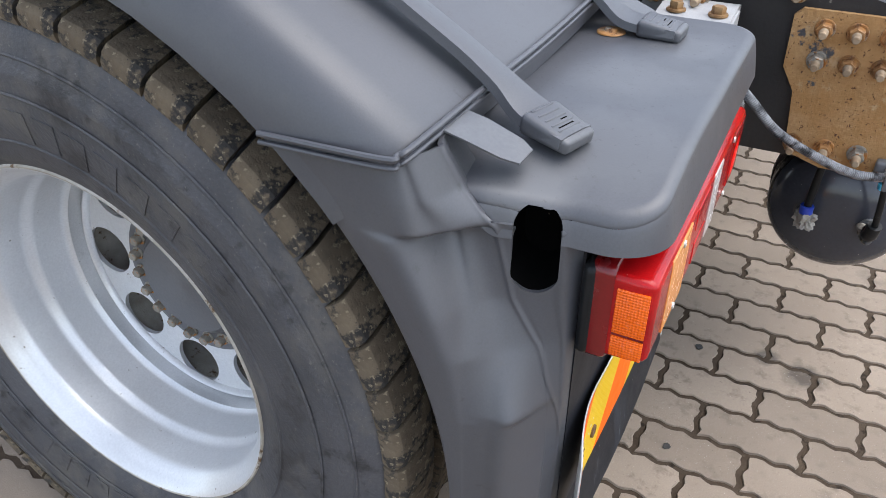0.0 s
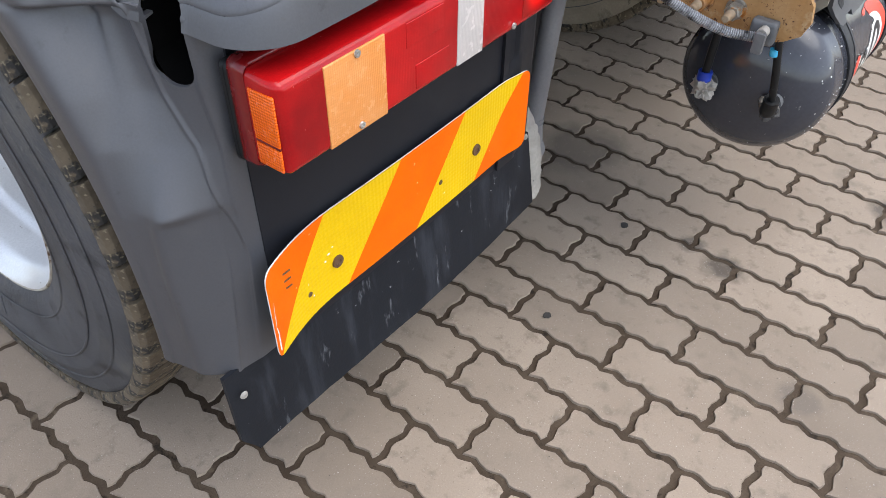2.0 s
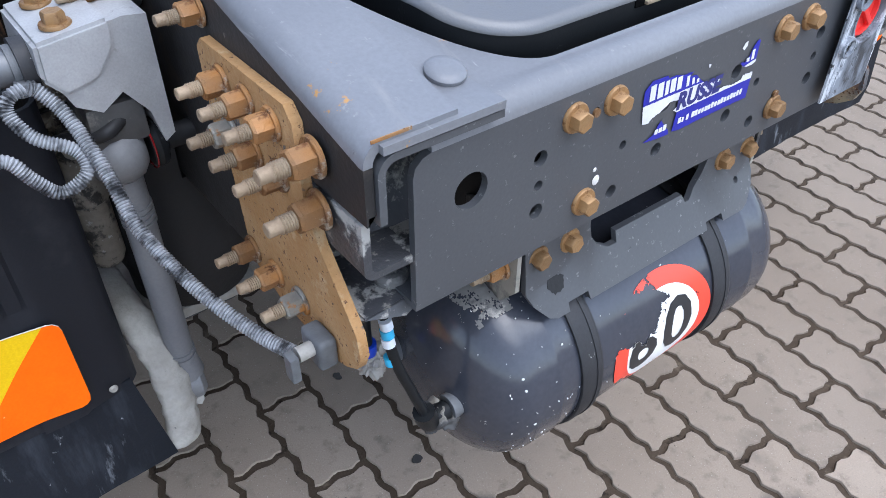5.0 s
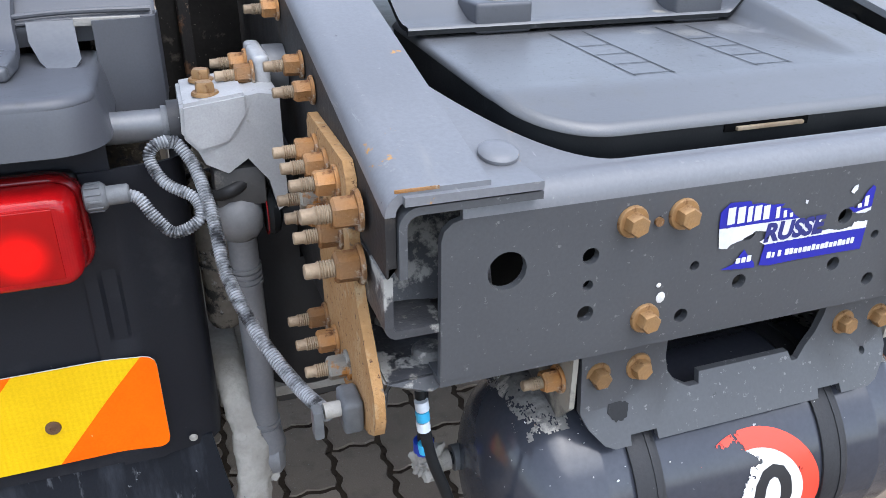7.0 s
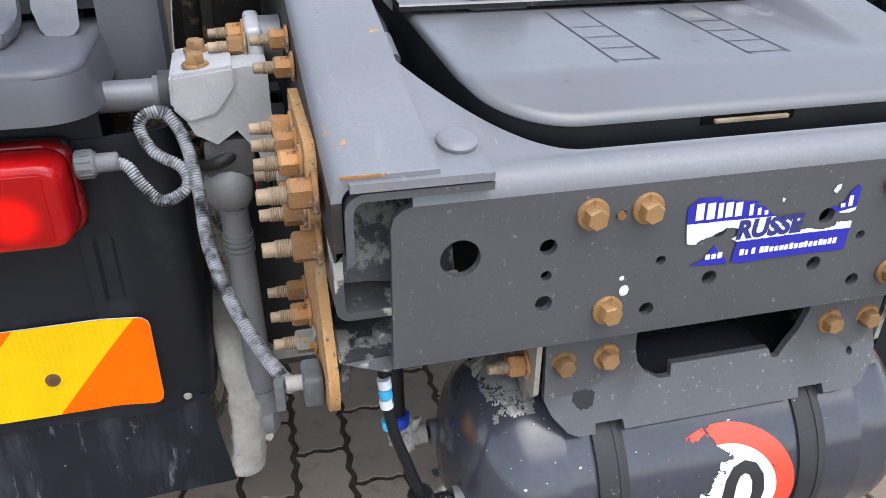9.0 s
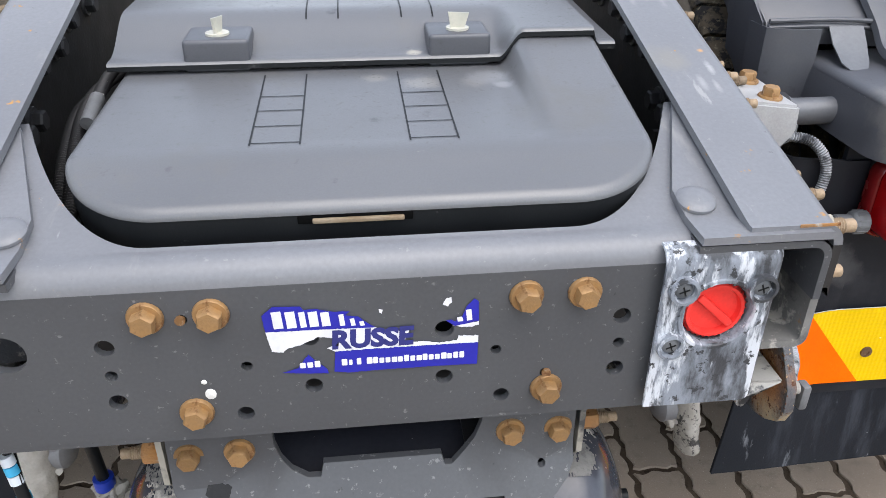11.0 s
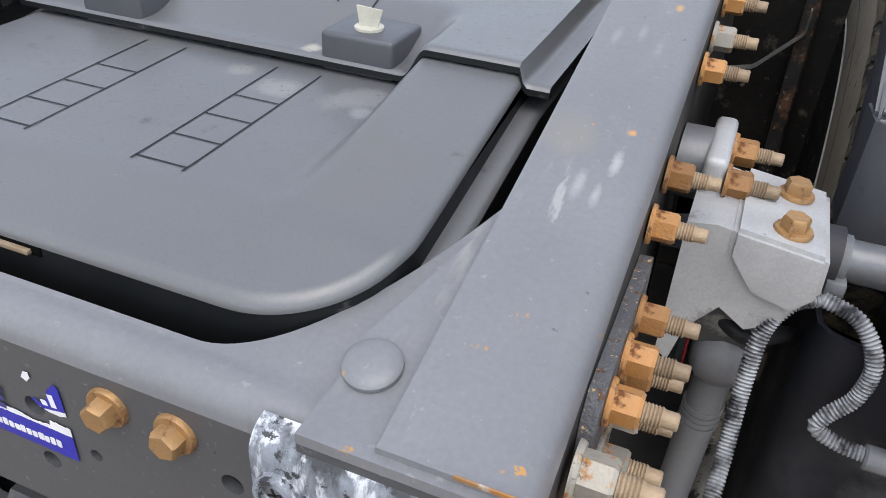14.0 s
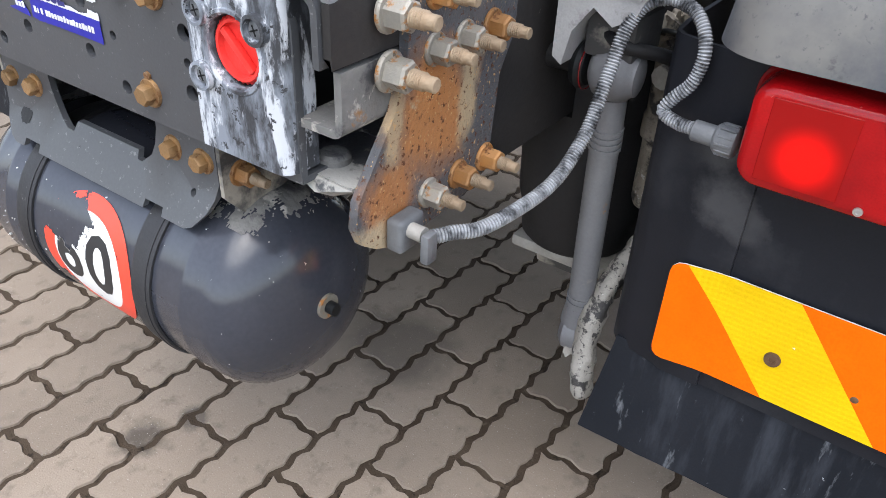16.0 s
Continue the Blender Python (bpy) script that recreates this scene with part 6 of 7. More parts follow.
    part("arch", loft(rows, thick=0.005), PLASTIC, g, "grey arch over the tyre", 60)
    for dz, r in ((0.0, 0.0034), (-0.009, 0.0028)):
        part("seam_bead", sweep(spline([P(1.285, arch_y(0.985) - 0.004, 0.987 + dz), P(1.281, 0.525, 0.989 + dz), P(1.272, 0.511, 0.991 + dz), P(1.250, 0.504, 0.995 + dz), P(1.10, 0.5035, 0.998 + dz), P(0.95, 0.5035, 0.998 + dz), P(0.80, 0.5035, 1.003 + dz), P(0.68, 0.5035, 1.012 + dz), P(0.572, 0.505, 1.012 + dz)], 8), r, 8), PLASTIC, g, "beaded lower edge of the arch")
    # rubber hold-down straps with slotted toes, and bent clip plates
    for x, k, end in ((1.085, 1.0, 0.40), (0.744, 0.1, 0.383)):
        mid = [P(x + 0.050 * k, 0.86, 1.204), P(x + 0.030 * k, 0.70, 1.134), P(x + 0.010 * k, 0.56, 1.043), P(x + 0.006 * k, 0.50, 1.002), P(x + 0.012 * k, 0.455, 0.973), P(x + 0.028 * k, end, 0.962 if k > 0.5 else 0.968)]
        way = spline(mid, 8)
        rows = []
        for i, p in enumerate(way):
            wd = 0.021 + 0.006 * smooth(len(way) * 0.55, len(way) * 0.8, i)
            d = (way[min(i + 1, len(way) - 1)] - way[max(i - 1, 0)]).normalized()
            side = d.cross(Vector((0, 0, 1))).normalized() * wd
            nn = side.cross(d).normalized() * 0.010
            if nn.z < 0:
                nn = -nn
            rows.append([p - side, p - side * 0.92 + nn, p - side * 0.4 + nn * 1.15, p + side * 0.4 + nn * 1.15, p + side * 0.92 + nn, p + side])
        bm = loft(rows, thick=0.003)
        strap = part("strap", bm, PLASTIC, g, "grey rubber hold-down strap", 50)
        e, d = way[-1], (way[-1] - way[-6]).normalized()
        side = d.cross(Vector((0, 0, 1))).normalized()
        toe = basis(e - d * 0.052 + Vector((0, 0, 0.0)), d, side)
        up = 1 if toe.col[2].z > 0 else -1
        bm = B((0, -0.0285, -0.006), (0.060, 0.0285, 0.0165), 0.0075, 4)
        for v in bm.verts:  # thinner and narrower towards the tip
            k = smooth(0.01, 0.06, v.co.x)
            v.co.y *= 1 - 0.14 * k
            v.co.z = up * (v.co.z * (1 - 0.30 * k) - 0.002 * k)
        bm.transform(toe)
        part("toe", bm, PLASTIC, strap, "slotted strap toe")
        for q in range(5):
            zt = up * (0.0163 - 0.0013 * q)
            part("toe_rib", B((0.004 + 0.009 * q, -0.017, zt - 0.0012), (0.0075 + 0.009 * q, 0.017, zt + 0.0012), 0.0009, 1, m=toe), PLASTIC, strap)
            if q > 1:
                # Slots are black inlays, their inner shade put into the colour.
                part("toe_slot", B((0.0085 + 0.009 * q, -0.013, zt - up * 0.0012 - 0.001), (0.0120 + 0.009 * q, -0.002 if q == 2 else 0.012, zt - up * 0.0012 + 0.001), 0.0004, 1, m=toe), HOLEBLACK, strap)
    for x, up in ((1.178, 0.0), (0.686, 0.013)):
        rows = [[P(x + 0.026, 0.507, 0.986 + up), P(x - 0.026, 0.507, 0.987 + up)], [P(x + 0.026, 0.500, 0.990 + up), P(x - 0.026, 0.500, 0.991 + up)], [P(x + 0.024, 0.480, 0.984), P(x - 0.028, 0.478, 0.985)],
                [P(x + 0.012, 0.447, 0.967), P(x - 0.032, 0.442, 0.969)], [P(x + 0.002, 0.431, 0.960), P(x - 0.026, 0.429, 0.963)]]
        part("clip_plate", loft(rows, thick=0.002), TUBE, g, "bent grey metal clip plate", 20)
    part("rusty_washer", lathe([(0.020, 0), (0.019, 0.002), (0.009, 0.0025), (0.008, 0.006), (0, 0.006)], Matrix.Translation((s * 0.765, 0.470, 0.9632)), 18), NUTRUST, g, "rusty washer and bolt")
    # inner side of the mudguard
    rows = []
    for k in range(70):
        y = 0.515 + 0.785 * k / 69
        n = max(i for i in range(len(crest) - 1) if crest[i][0] <= y)
        (ya, za), (yb, zb) = crest[n], crest[n + 1]
        z = za + (zb - za) * (y - ya) / (yb - ya)
        low = 0.885 + 0.055 * smooth(0.515, 0.615, y) + 0.058 * smooth(0.615, 0.632, y) + 0.55 * max(0.0, min(y, 0.80) - 0.632) + 0.03 * smooth(0.80, 1.0, y)
        rows.append([P(0.571, y, z + 0.010), P(0.572, y, 0.5 * z + 0.5 * low), P(0.577, y + 0.004, low)])
    part("inner_wall", loft(rows, thick=0.004), PLASTIC, g, "smooth grey inner wall of the arch")
    part("inner_face", loft([[P(0.640, 0.486, z), P(0.600, 0.492, z), P(0.582, 0.496, z + dz), P(0.572, 0.504, z + 1.6 * dz), P(0.568, 0.545, z + 2 * dz)] for z, dz in ((0.860, 0.020), (0.90, 0.010), (0.95, 0.0), (1.004, 0.0))], thick=0.004), PLASTIC, g, "upright grey face between shelf and arch", 40)
    if s < 0:
        part("dirt_strip", B(P(0.585, 0.492, 0.997), P(0.66, 0.500, 1.006), 0.001), MUD, g, "strip of dirt caught under the arch edge")
    for x, z in ((0.60, 0.47), (1.245, 0.425))[:2 if s < 0 else 0]:
        part("push_rivet", lathe([(0.006, 0), (0.004, 0.003)], aim(P(x, 0.357, z), (0, -1, 0)), 10), MUD, g)

    settle(g, s)


# Same plastic as the mudguard, darkened because the wall faces away from the light.
WALLPLASTIC = surface("mudguard_plastic_darkened_for_shade", (0.011, 0.012, 0.016), (0.016, 0.017, 0.021), 4.0, 0.48, spec=0.20, bump=0.08, bscale=380, place=True, stains=(((0.672, 0.330, 0.690), 0.034, (0.060, 0.060, 0.062)), ((0.700, 0.330, 0.668), 0.022, (0.055, 0.055, 0.057)), ((0.648, 0.330, 0.745), 0.022, (0.060, 0.060, 0.062))),
                      wear=(((0.030, 0.031, 0.035), 7, 0.58, 0.2, 0.6), ((0.10, 0.10, 0.10), 30, 0.70, 0.05, 0.7), ((0.16, 0.155, 0.145), 60, 0.765, 0.02, 0.8)))
mudguard(-1)
mudguard(1)


# ---- tail lamps ----
def lit(name, centre, radius):
    """Red lens glowing from the bulb behind it."""
    m, n, l, b = nodes_of(name)
    b.inputs["Base Color"].default_value = (0.28, 0.003, 0.003, 1)
    b.inputs["Roughness"].default_value = 0.16
    b.inputs["Specular IOR Level"].default_value = 0.3
    b.inputs["Emission Color"].default_value = (1.0, 0.004, 0.0, 1)
    d = n.new("ShaderNodeVectorMath")
    d.operation = "DISTANCE"
    d.inputs[1].default_value = centre
    l.new(n.new("ShaderNodeTexCoord").outputs["Object"], d.inputs[0])
    r = n.new("ShaderNodeMapRange")
    r.interpolation_type = "SMOOTHSTEP"
    r.inputs[1].default_value, r.inputs[2].default_value, r.inputs[3].default_value, r.inputs[4].default_value = radius * 0.15, radius * 0.92, 1.0, 0.0
    l.new(d.outputs["Value"], r.inputs[0])
    l.new(r.outputs[0], b.inputs["Emission Strength"])
    bp = n.new("ShaderNodeBump")
    bp.inputs["Strength"].default_value, bp.inputs["Distance"].default_value = 0.08, 0.002
    l.new(noise_node(n, l, 500, 2), bp.inputs["Height"])
    l.new(bp.outputs[0], b.inputs["Normal"])
    return m


def tail_lamp(s):
    dz = 0.010 if s < 0 else 0.014
    z0, z1 = 0.742 + dz, 0.862 + dz
    t = thing("tail_lamp", "long red tail lamp with amber and white lenses, lit", "tail lamp", (s * 0.92, 0.31, z0), "tail lamps")

    def bx(a, b, y0, y1, c, d, bev, seg=3):
        return B((s * a, y0, c), (s * b, y1, d), bev, seg)
    part("housing", bx(0.673, 1.1855, 0.340, 0.3575, z0 + 0.003, z1 - 0.003, 0.011), DARKPLASTIC, t, "black lamp housing")
    def rings(steps):
        """A shell stepped inwards through rounded outlines: (inset, inset at the outer end, y)."""
        bm = bmesh.new()
        last = None
        for inset, outer, yy in steps:
            rad = tuple(max(0.003, q - i) for q, i in zip((0.032, 0.012, 0.012, 0.032), (inset, outer, outer, inset)))
            ring = [bm.verts.new((s * a, yy, b)) for a, b in rounded(0.668 + inset, z0 + inset, 1.183 - outer, z1 - inset, rad, 7)]
            if last:
                for k in range(len(ring)):
                    bm.faces.new((last[k], last[(k + 1) % len(ring)], ring[(k + 1) % len(ring)], ring[k]))
            last = ring
        bm.faces.new(last)
        return bm
    part("lens_rim", rings([(0.004, 0.004, 0.350), (0.0, 0.0, 0.345), (0.0, 0.0, 0.331), (0.0015, 0.001, 0.326), (0.004, 0.002, 0.324), (0.0065, 0.003, 0.3245), (0.008, 0.004, 0.327)]), DEEPRED, t, "dark red lens rim", 50)
    part("lens", rings([(0.0075, 0.0035, 0.330), (0.0065, 0.002, 0.322), (0.0075, 0.0022, 0.300), (0.0085, 0.003, 0.291), (0.0105, 0.0055, 0.2855), (0.0145, 0.0095, 0.2820), (0.0195, 0.0145, 0.2810)]), REDLENS, t, "red ribbed lens", 50)
    y = 0.281
    part("white_lens", bx(0.858, 0.909, y - 0.0012, y + 0.002, z0 + 0.0135, z1 - 0.0165, 0.001), CLEAR, t, "frosted white reversing lens")
    part("amber_lens", bx(1.034, 1.122, y - 0.0012, y + 0.002, z0 + 0.0125, z1 - 0.0150, 0.001), AMBERPALE, t, "pale amber indicator lens")
    part("lit_lens", bx(0.696, 0.770, y - 0.0010, y + 0.002, z0 + 0.020, z1 - 0.020, 0.001), lit("lit_red_lens", (s * 0.735, y, (z0 + z1) / 2 - 0.010), 0.040), t, "red lens with the bulb lit behind it")
    part("reflex_lens", bx(0.925, 0.985, y - 0.0008, y + 0.002, z0 + 0.018, z0 + 0.048, 0.001), REDLENS, t, "red reflex lens")
    part("reflex_lens", bx(0.935, 1.000, y - 0.0008, y + 0.002, z1 - 0.046, z1 - 0.018, 0.001), REDLENS, t, "red reflex lens")
    part("side_reflector", B((s * 1.1795, 0.2870, z0 + 0.043), (s * 1.1822, 0.3205, z1 - 0.022), 0.001), AMBER, t, "amber side reflector")
    part("side_marker", B((s * 1.1795, 0.2870, z0 + 0.014), (s * 1.1820, 0.3205, z0 + 0.0395), 0.001), AMBER, t, "plain amber side marker")
    part("reflector_bar", B((s * 1.1795, 0.2872, z0 + 0.0400), (s * 1.1815, 0.3203, z0 + 0.0425)), DEEPRED, t)
    for x in (0.790, 1.076):
        for z in (z0 + 0.019, z1 - 0.019):
            part("screw", lathe([(0.0044, 0), (0.0040, 0.002), (0.0020, 0.0022), (0.0016, 0.0008), (0, 0.0008)], aim((s * x, y - 0.001, z), (0, -1, 0)), 14), STEEL, t, "bright lens screw")
    # cable plug on the inner end
    zc = 0.844 if s < 0 else 0.786
    plug = part("plug_nut", lathe([(0.0125, 0), (0.0155, 0.002), (0.0155, 0.020), (0.013, 0.023), (0.011, 0.024), (0.011, 0.045), (0.009, 0.047)], aim((s * 0.668, 0.322, zc), (-s, 0, 0.02)), 18), PLUGMAT, t, "grey screw connector")
    for k in range(12):
        a = 2 * math.pi * k / 12
        part("plug_rib", B((-0.0012, 0.0145, 0.003), (0.0012, 0.0168, 0.019), 0.0004, 1, m=aim((s * 0.668, 0.322, zc), (-s, 0, 0.02)) @ pose(0, 0, 0, 0, 0, math.degrees(a))), PLUGMAT, plug)
    settle(t, s)
    return zc


PLUG_Z = {s: tail_lamp(s) for s in (-1, 1)}


# ---- striped marker boards ----
def marker_board(s):
    t = thing("marker_board", "orange and yellow striped reflective marker board on the mudguard", "marker board", (s * 0.905, 0.345, 0.472), "marker boards")
    X0, X1, Z0, Z1 = 0.628, 1.203, 0.477, 0.619

    def P(x, z, lift):
        y = 0.3545 - lift - 0.010 * smooth(0.70, 0.62, x) - (1.6 if s < 0 else 0.4) * max(0.0, x - 1.07) ** 2 - (0.005 if s < 0 else 0.002) * math.sin(math.pi * (x - X0) / (X1 - X0))
        return Vector((s * x, y, z))

    def edge(k, z):
        return min(X1, max(X0, 0.646 + 0.1455 * k - (0.022 if s > 0 and k > 0 else 0.0) + 0.117 * (Z1 - z) / (Z1 - Z0)))

    def corner(x, z):
        """How far the board's ends are cut in by its round corners."""
        r = 0.014
        d = max(0.0, r - min(z - Z0, Z1 - z))
        c = r - math.sqrt(max(0.0, r * r - d * d))
        return min(X1 - c, max(X0 + c, x))
    zs = [Z0 + (Z1 - Z0) * (0.5 - 0.5 * math.cos(math.pi * j / 14)) for j in range(15)]
    part("backing", loft([[P(corner(X0 - 0.0015 + (X1 - X0 + 0.003) * i / 40, z), z, 0.0) for i in range(41)] for z in zs], thick=0.002), WHITEPAINT, t, "white board edge")
    for k in range(-1, 5):
        rows = []
        for z in zs:
            a, b = edge(k, z), edge(k + 1, z)
            a, b = (X0 if k < 0 else a), b
            rows.append([P(corner(a + (b - a) * i / 10, z), z, 0.0022) for i in range(11)])
        bm = loft(rows)
        bmesh.ops.remove_doubles(bm, verts=bm.verts, dist=1e-6)
        part("stripe", bm, ORANGE if k % 2 else YELLOW, t, "orange stripe" if k % 2 else "yellow stripe")
    for x, z, r in ((0.761, 0.536, 0.0095), (1.069, 0.531, 0.0095)):
        part("board_bolt", lathe([(r, 0), (r * 0.95, 0.003), (r * 0.45, 0.0035), (r * 0.4, 0.0015), (0, 0.0015)], aim(P(x, z, 0.002), (0, -1, 0)), 18), BOLTBROWN, t, "brown rusty screw")
    for x, z in ((0.851, 0.528), (1.125, 0.516)):
        part("rust_spot", lathe([(0.0045, 0), (0.003, 0.001)], aim(P(x, z, 0.0024), (0, -1, 0)), 8), BOLTBROWN, t)
    settle(t, s)
    if s < 0:
        for x, z, r, k in ((1.083, 0.553, 0.0034, 0.5), (1.090, 0.545, 0.0022, 0.8), (1.075, 0.560, 0.0018, 0.7), (1.118, 0.508, 0.0020, 0.5), (0.905, 0.560, 0.0016, 0.6), (0.842, 0.503, 0.0020, 0.5)):
            part("wear_chip", lathe([(r, 0), (r * 0.6, 0.0006)], aim(P(x, z, 0.0022), (0, -1, 0)) @ Matrix.Diagonal((1, k, 1, 1)), 7), WHITEPAINT, t, "white chip worn through the film")
        bm = bmesh.new()
        for k in range(3):
            q = P(1.165, 0.590 - 0.012 * k, 0.0030)
            box(bm, (q.x - 0.006 + 0.002 * k, q.y - 0.0004, q.z - 0.0014), (q.x + 0.008, q.y + 0.0002, q.z + 0.0012))
        part("approval_bars", bm, BOLTBROWN, t, "small dark printed bars")


marker_board(-1)
marker_board(1)


# ---- mud flaps ----
def mud_flap(s):
    rows = []
    for j in range(9):
        z = 0.297 + 0.166 * j / 8
        row = []
        for i in range(33):
            u = i / 32
            x0 = 0.552 + 0.024 * j / 8
            x = x0 + (1.262 - x0) * u
            rag = 0.004 * noise.noise(Vector((x * 40, 3.1 * s, 0))) if j == 0 else 0.0
            if j < 2 and i == 32:
                x -= 0.012 * (2 - j)
            row.append(Vector((s * x, 0.372 + 0.006 * math.sin(7 * x + s) * (1 - j / 8) - 0.012 * (1 - j / 8), z + rag)))
        rows.append(row)
    t = thing("mud_flap", "scuffed black rubber mud flap below the marker board", "mud flap", (s * 0.9, 0.375, 0.306), "mud flaps")
    part("flap_sheet", loft(rows, thick=0.006), FLAP, t, "scuffed black rubber sheet")
    for x in (0.60, 0.80, 1.0, 1.2):
        part("flap_rivet", lathe([(0.007, 0), (0.006, 0.002), (0, 0.0028)], aim((s * x, 0.369, 0.459), (0, -1, 0)), 12), DARKPLASTIC, t)
    settle(t, s)


mud_flap(-1)
mud_flap(1)


# ---- stabiliser links and levers ----
def link_rod(s):
    t = thing("stabiliser_link", "grey stabiliser link rod with rubber-booted ball joints", "link rod", (s * 0.50, 0.40, 0.33), "stabiliser links")
    top, bot = Vector((s * 0.505, 0.372, 0.782)), Vector((s * 0.497, 0.408, 0.372))
    d = (bot - top).normalized()
    part("rod", C(top + d * 0.03, d, (bot - top).length - 0.055, 0.0185, seg=24), ROD, t, "grey rod")
    for a in (0.072, 0.080, 0.088, 0.096, 0.34, 0.35, 0.36):
        part("crimp", C(top + d * a, d, 0.005, 0.0203, seg=24), ROD, t)
    part("top_joint", lathe([(0.0, -0.030), (0.018, -0.028), (0.029, -0.020), (0.0345, -0.006), (0.0345, 0.008), (0.030, 0.020), (0.025, 0.024), (0.024, 0.028), (0.018, 0.0305), (0.0, 0.031)], aim(top, (s, 0.1, 0)), 30), ROD, t, "round upper ball joint")
    part("boot", lathe([(0.016, 0), (0.026, 0.004), (0.030, 0.012), (0.024, 0.02)], aim(top - Vector((s * 0.052, 0, 0)), (s, 0, 0)), 24), DARKPLASTIC, t, "black rubber boot")
    part("boot_ring", lathe([(0.0290, 0), (0.0300, 0.001), (0.0290, 0.002)], aim(top - Vector((s * 0.034, 0, 0)), (s, 0, 0)), 28, caps=False), DEEPRED, t, "thin red ring")
    part("joint_pin", C(top - Vector((s * 0.05, 0, 0)), (-s, 0, 0), 0.035, 0.014, seg=16), BLACKMETAL, t)
    part("bottom_joint", lathe([(0.0, -0.022), (0.022, -0.020), (0.031, -0.012), (0.032, 0.010), (0.022, 0.020), (0.0, 0.022)], aim(bot, (s, 0.1, 0)), 26), ROD, t, "lower ball joint")
    part("mud_clump", clump(bot + Vector((s * 0.012, -0.008, -0.012)), 0.012, 3 + s, 0.008), MUD, t, "lumps of pale dried mud", 50)
    part("neck", C(bot - d * 0.06, d, 0.04, 0.019, 0.025, seg=20), ROD, t)


def lever(s):
    """End of the stabiliser bar: a flat forged arm with a round eye, under a coat of mud."""
    way = spline([(s * 0.536, 0.372, 0.292), (s * 0.530, 0.376, 0.330), (s * 0.524, 0.385, 0.385), (s * 0.526, 0.398, 0.435), (s * 0.534, 0.425, 0.478), (s * 0.542, 0.50, 0.505), (s * 0.55, 0.80, 0.51)], 10)
    bm = sweep(way, lambda i: (0.016, 0.022, 0.025, 0.027)[min(i, 3)] if i < 30 else 0.024, 16, flat=0.62)
    bmesh.ops.subdivide_edges(bm, edges=[e for e in bm.edges if e.calc_length() > 0.007], cuts=1)
    for v in bm.verts:
        d = Vector((noise.noise(v.co * 60), noise.noise(v.co * 60 + Vector((7, 0, 0))), 0.3 * noise.noise(v.co * 60 + Vector((0, 7, 0)))))
        v.co += d * 0.004
    ob = thing("stabiliser_bar", "stabiliser bar end caked in pale grey mud", "stabiliser bar", (s * 0.53, 0.41, 0.29), "stabiliser bars")
    part("bar_arm", bm, MUD if s < 0 else MUDSPECK, ob, "", 60)
    part("arm_pin", C((s * 0.52, 0.408, 0.372), (-s, 0, 0), 0.02, 0.013, seg=14), DIRTYMETAL, ob)


for s in (-1, 1):
    link_rod(s)
    lever(s)


# ---- lamp cables in corrugated conduit ----
def lamp_cable(s):
    t = thing("lamp_cable", "dusty corrugated cable conduit looping to the tail lamp", "cable", (s * 0.55, 0.25, 0.68), "lamp cables")
    zc = PLUG_Z[s]
    start = Vector((s * 0.462, 0.062, 0.692))
    if s > 0:
        long = [start, (0.478, 0.090, 0.692), (0.499, 0.126, 0.692), (0.519, 0.210, 0.708), (0.524, 0.267, 0.746), (0.524, 0.300, 0.795), (0.527, 0.324, 0.847), (0.542, 0.334, 0.876), (0.563, 0.343, 0.883)]
        loop = [(0.563, 0.343, 0.883), (0.594, 0.334, 0.876), (0.613, 0.322, 0.850), (0.611, 0.316, 0.816), (0.594, 0.310, 0.792), (0.590, 0.306, 0.779), (0.611, 0.300, 0.774), (0.636, 0.294, zc - 0.010)]
    else:
        long = [start, (-0.483, 0.110, 0.697), (-0.511, 0.170, 0.725), (-0.533, 0.240, 0.766), (-0.538, 0.290, 0.813), (-0.548, 0.335, 0.858), (-0.563, 0.352, 0.884), (-0.572, 0.353, 0.890)]
        loop = [(-0.574, 0.352, 0.891), (-0.590, 0.350, 0.886), (-0.596, 0.345, 0.872), (-0.583, 0.330, 0.849), (-0.554, 0.318, 0.831), (-0.552, 0.305, 0.811), (-0.580, 0.305, 0.798), (-0.599, 0.311, 0.817), (-0.612, 0.318, 0.838), (-0.626, 0.322, zc)]
    part("conduit", conduit(long, 0.0080), HOSE, t, "dusty corrugated conduit")
    part("conduit_loop", conduit(loop, 0.0074), HOSE, t, "dusty corrugated conduit")
    part("clamp", B((s * 0.4315, 0.045, 0.676), (s * 0.452, 0.083, 0.712), 0.006, 3), PLUGMAT, t, "grey cable clamp")
    part("clamp_screw", C((s * 0.45, 0.060, 0.70), (s, 0, 0), 0.018, 0.008, seg=10), MUD, t)
    part("clip_end", B((s * 0.470, 0.050, 0.674), (s * 0.480, 0.066, 0.706), 0.003), PLUGMAT, t)


lamp_cable(-1)
lamp_cable(1)

# small second air tank farther in, beside the frame
t2 = thing("small_air_tank", "small dusty black air tank with blue fitting ahead of the bracket", "air tank", (-0.33, 0.52, 0.5))
part("small_shell", lathe([(0, -0.15), (0.06, -0.145), (0.095, -0.12), (0.105, -0.08), (0.105, 0.08), (0.095, 0.12), (0.06, 0.145), (0, 0.15)], aim((-0.10, 0.66, 0.56), (1, 0, 0)), 40), TANKPAINT, t2, "small black tank shell")
part("small_collar", C((-0.262, 0.64, 0.55), (-1, -0.2, 0), 0.018, 0.014, seg=14), BLUEFIT, t2, "blue fitting")
part("small_line", sweep(spline([(-0.275, 0.637, 0.55), (-0.33, 0.62, 0.56), (-0.345, 0.62, 0.66)]), 0.009, 10), MUD, t2)


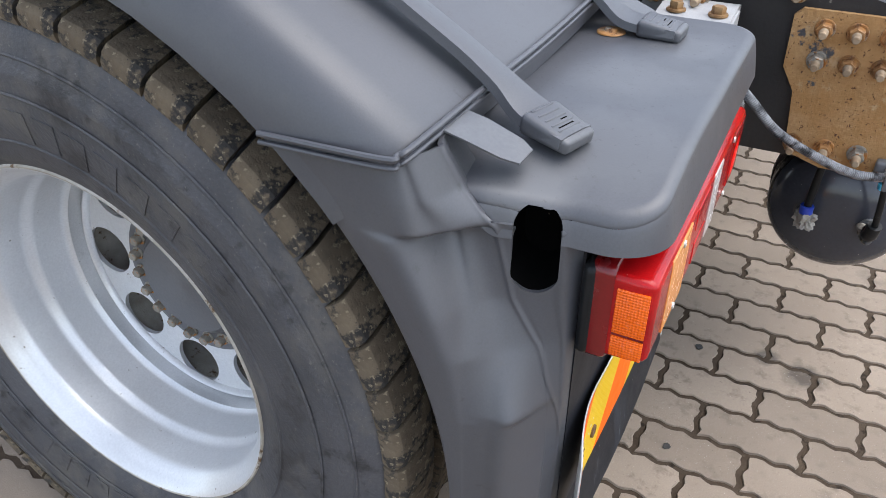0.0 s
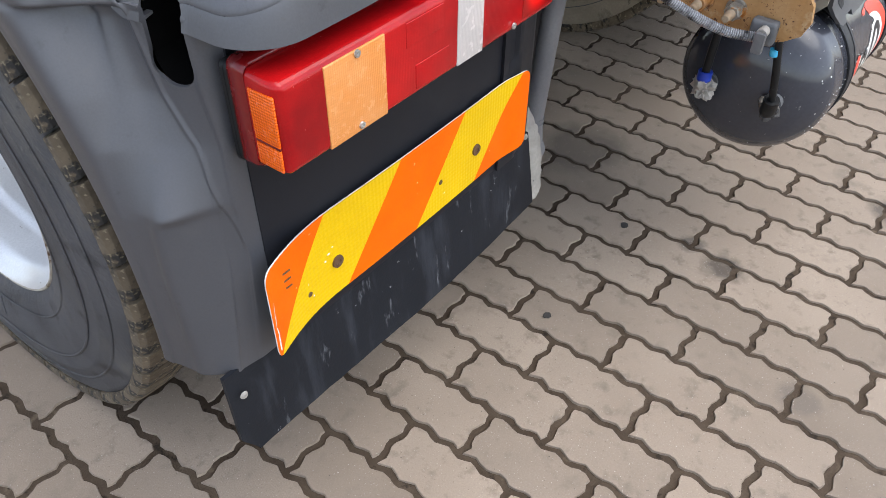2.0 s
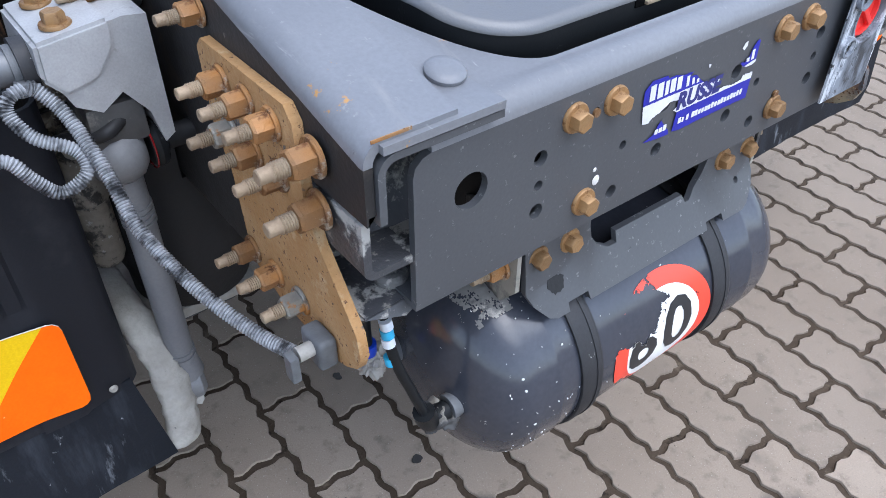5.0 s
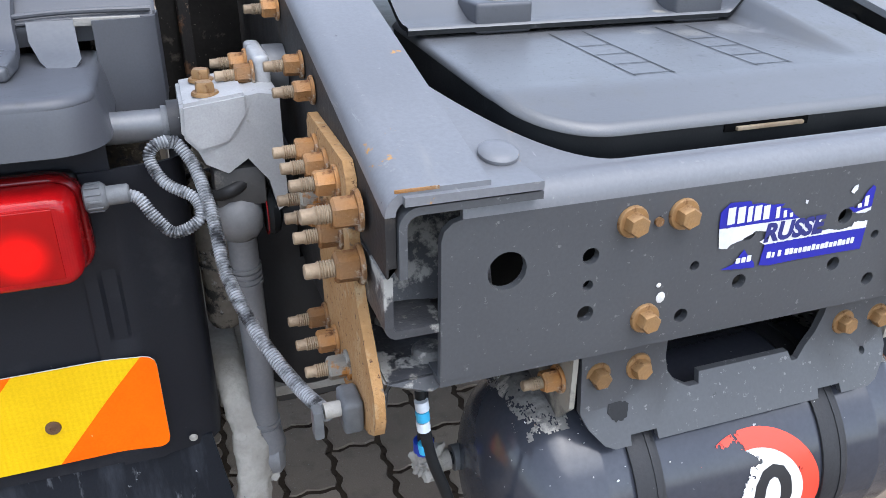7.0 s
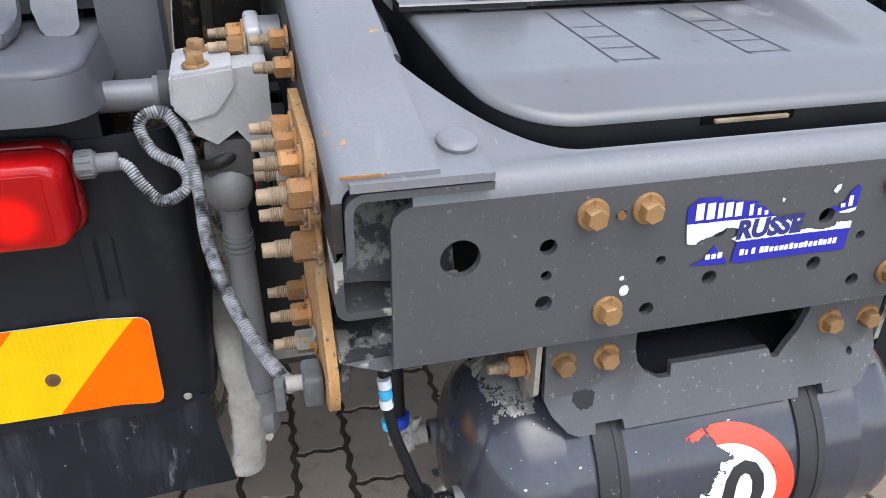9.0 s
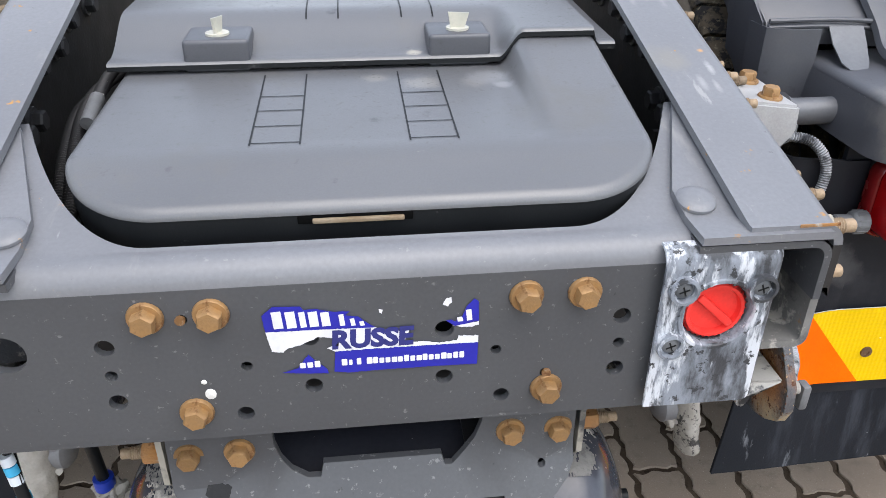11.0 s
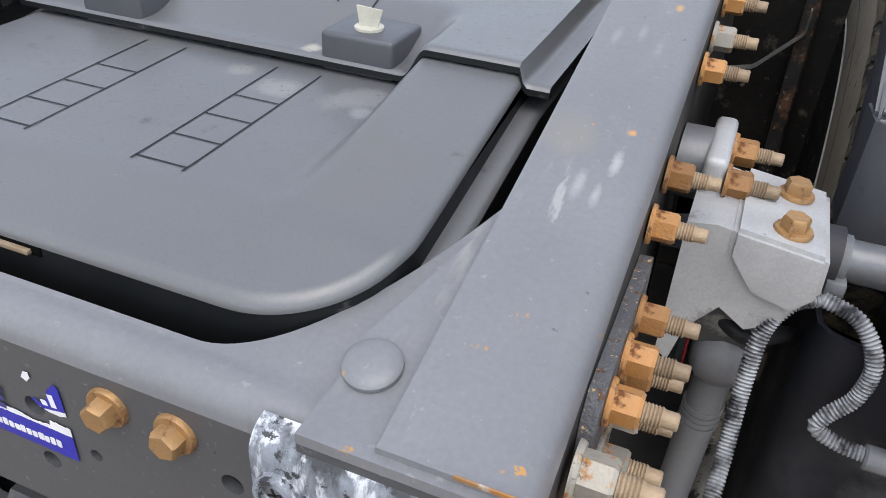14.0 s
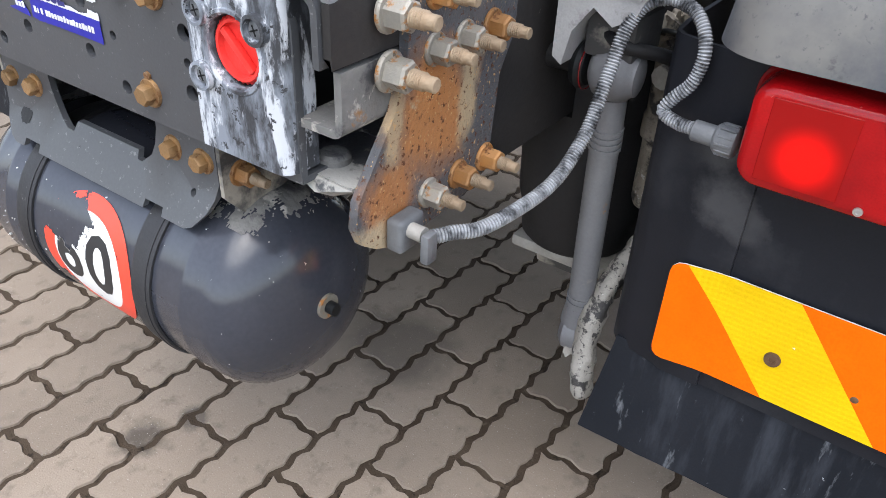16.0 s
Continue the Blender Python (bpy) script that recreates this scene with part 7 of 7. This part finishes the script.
# ---- things lying on the paving ----
def leaf(x, y, turn, label):
    bm = bmesh.new()
    rows = []
    for j in range(9):
        v = j / 8
        w = 0.018 * math.sin(math.pi * min(0.98, v + 0.02)) * (1 + 0.35 * math.sin(9 * v))
        rows.append([Vector((w * k, 0.055 * (v - 0.5), 0.004 + 0.010 * abs(k) * (1 + math.sin(5 * v)) + 0.006 * math.sin(6 * v))) for k in (-1, -0.5, 0, 0.5, 1)])
    loft(rows, bm, 0.0006)
    bmesh.ops.transform(bm, verts=bm.verts, matrix=pose(x, y, 0.0, 0, 0, turn))
    tagged(part("fallen_leaf", bm, LEAFMAT), label, "leaf")


leaf(-0.135, -0.335, 35, "curled dry brown leaf on the paving")
leaf(-0.105, -0.352, 110, "small curled brown leaf on the paving")


def spot(name, x, y, rx, ry, material, label, seed, z=0.0012):
    bm = bmesh.new()
    n = 28
    pts = []
    for k in range(n):
        a = 2 * math.pi * k / n
        q = 1 + 0.45 * noise.noise(Vector((math.cos(a) * 1.3 + seed, math.sin(a) * 1.3, seed)))
        pts.append((x + rx * q * math.cos(a), y + ry * q * math.sin(a)))
    tagged(part(name, plate(pts, [], Matrix.Translation((0, 0, z)), 0.0006), material), label, "stain")


spot("gum_spot", -0.164, 0.308, 0.011, 0.009, GUM, "flat black gum spot on a paver", 1.0)
spot("gum_spot", -0.534, 0.300, 0.009, 0.008, GUM, "flat black gum spot on a paver", 2.0)
spot("gum_spot", -0.175, 0.578, 0.008, 0.011, GUM, "flat black gum spot on a paver", 3.0)


# ---- paving ----
E1 = A_ROW / A_ROW.length
L = A_ROW.length
E2 = Vector((-E1.y, E1.x))  # across the rows, towards +x
W = B_ROW.dot(E2)
SLIP = B_ROW.dot(E1)


def wave(t):
    """Zigzag of the joints, four teeth to a stone's length."""
    t = t % 1.0
    return 0.0056 * (4 * abs((t + 0.25) % 1.0 - 0.5) - 1)


def stone_outline(inset):
    pts = []
    g = 0.0056 + inset
    for k in range(17):  # upper side, running along E1
        a = g + (L - 2 * g) * k / 16
        pts.append((a, -g + wave(4 * a / L + 0.25)))
    for k in range(1, 8):  # short end
        b = (W - 2 * g) * k / 8
        pts.append((L - g + wave(2 * b / W + 0.25), -g - b))
    for k in range(16, -1, -1):
        a = g + (L - 2 * g) * k / 16
        pts.append((a, -W + g + wave(4 * (a + SLIP) / L + 0.25)))
    for k in range(7, 0, -1):
        b = (W - 2 * g) * k / 8
        pts.append((g + wave(2 * b / W + 0.25), -g - b))
    return pts


TOPS, FEET = stone_outline(0.0024), stone_outline(0.0)


def stone_points(o, tilt):
    """Upper edge, chipped a little, and foot of one stone."""
    chip = [random.gauss(0, 0.0008) for _ in TOPS]
    v = [((o + E1 * a + E2 * b).x, (o + E1 * a + E2 * b).y, tilt[0] * (a - L / 2) + tilt[1] * (b + W / 2) + tilt[2]) for a, b in ((a + c, b + c) for (a, b), c in zip(TOPS, chip))]
    return v + [((o + E1 * a + E2 * b).x, (o + E1 * a + E2 * b).y, -0.010) for a, b in ((a + c, b + c) for (a, b), c in zip(FEET, chip))]


n = len(TOPS)
FACES = [tuple(range(n))] + [(k, k + n, (k + 1) % n + n, (k + 1) % n) for k in range(n)]
random.seed(11)
shared = []
for k in range(10):
    me = bpy.data.meshes.new("paver")
    me.from_pydata(stone_points(Vector((0, 0)), (random.uniform(-0.006, 0.006), random.uniform(-0.006, 0.006), random.uniform(-0.0012, 0.0006))), [], FACES)
    bm = bmesh.new()
    bm.from_mesh(me)
    bmesh.ops.recalc_face_normals(bm, faces=bm.faces)
    bm.to_mesh(me)
    bm.free()
    me.materials.append(PAVER)
    me.shade_smooth()
    me.set_sharp_from_angle(angle=radians(60))
    shared.append(me)
rest_v, rest_f, near = [], [], 0
for j in range(-60, 66):
    base = ORIGIN + E2 * (W * j) + E1 * ((SLIP * j) % L)
    for i in range(-42, 40):
        o = base + E1 * (L * i)
        if abs(o.x) > 7 or not -6.5 < o.y < 7.5:
            continue
        if -1.32 < o.x < 0.62 and -0.62 < o.y < 1.02 and near < 300:
            near += 1
            ob = new("paver", random.choice(shared))
            ob.parent = ground
            ob.matrix_basis = Matrix.Translation((o.x, o.y, 0))
        else:
            c = len(rest_v)
            rest_v += stone_points(o, (random.uniform(-0.006, 0.006), random.uniform(-0.006, 0.006), random.uniform(-0.0012, 0.0006)))
            rest_f += [tuple(q + c for q in f) for f in FACES]
me = bpy.data.meshes.new("paving_stones")
me.from_pydata(rest_v, [], rest_f)
bm = bmesh.new()
bm.from_mesh(me)
bmesh.ops.recalc_face_normals(bm, faces=bm.faces)
bm.to_mesh(me)
bm.free()
me.materials.append(PAVER)
paving = new("paving_stones", me)
paving.parent = ground
tagged(paving, "grey zigzag concrete paving stones", kind="stuff")
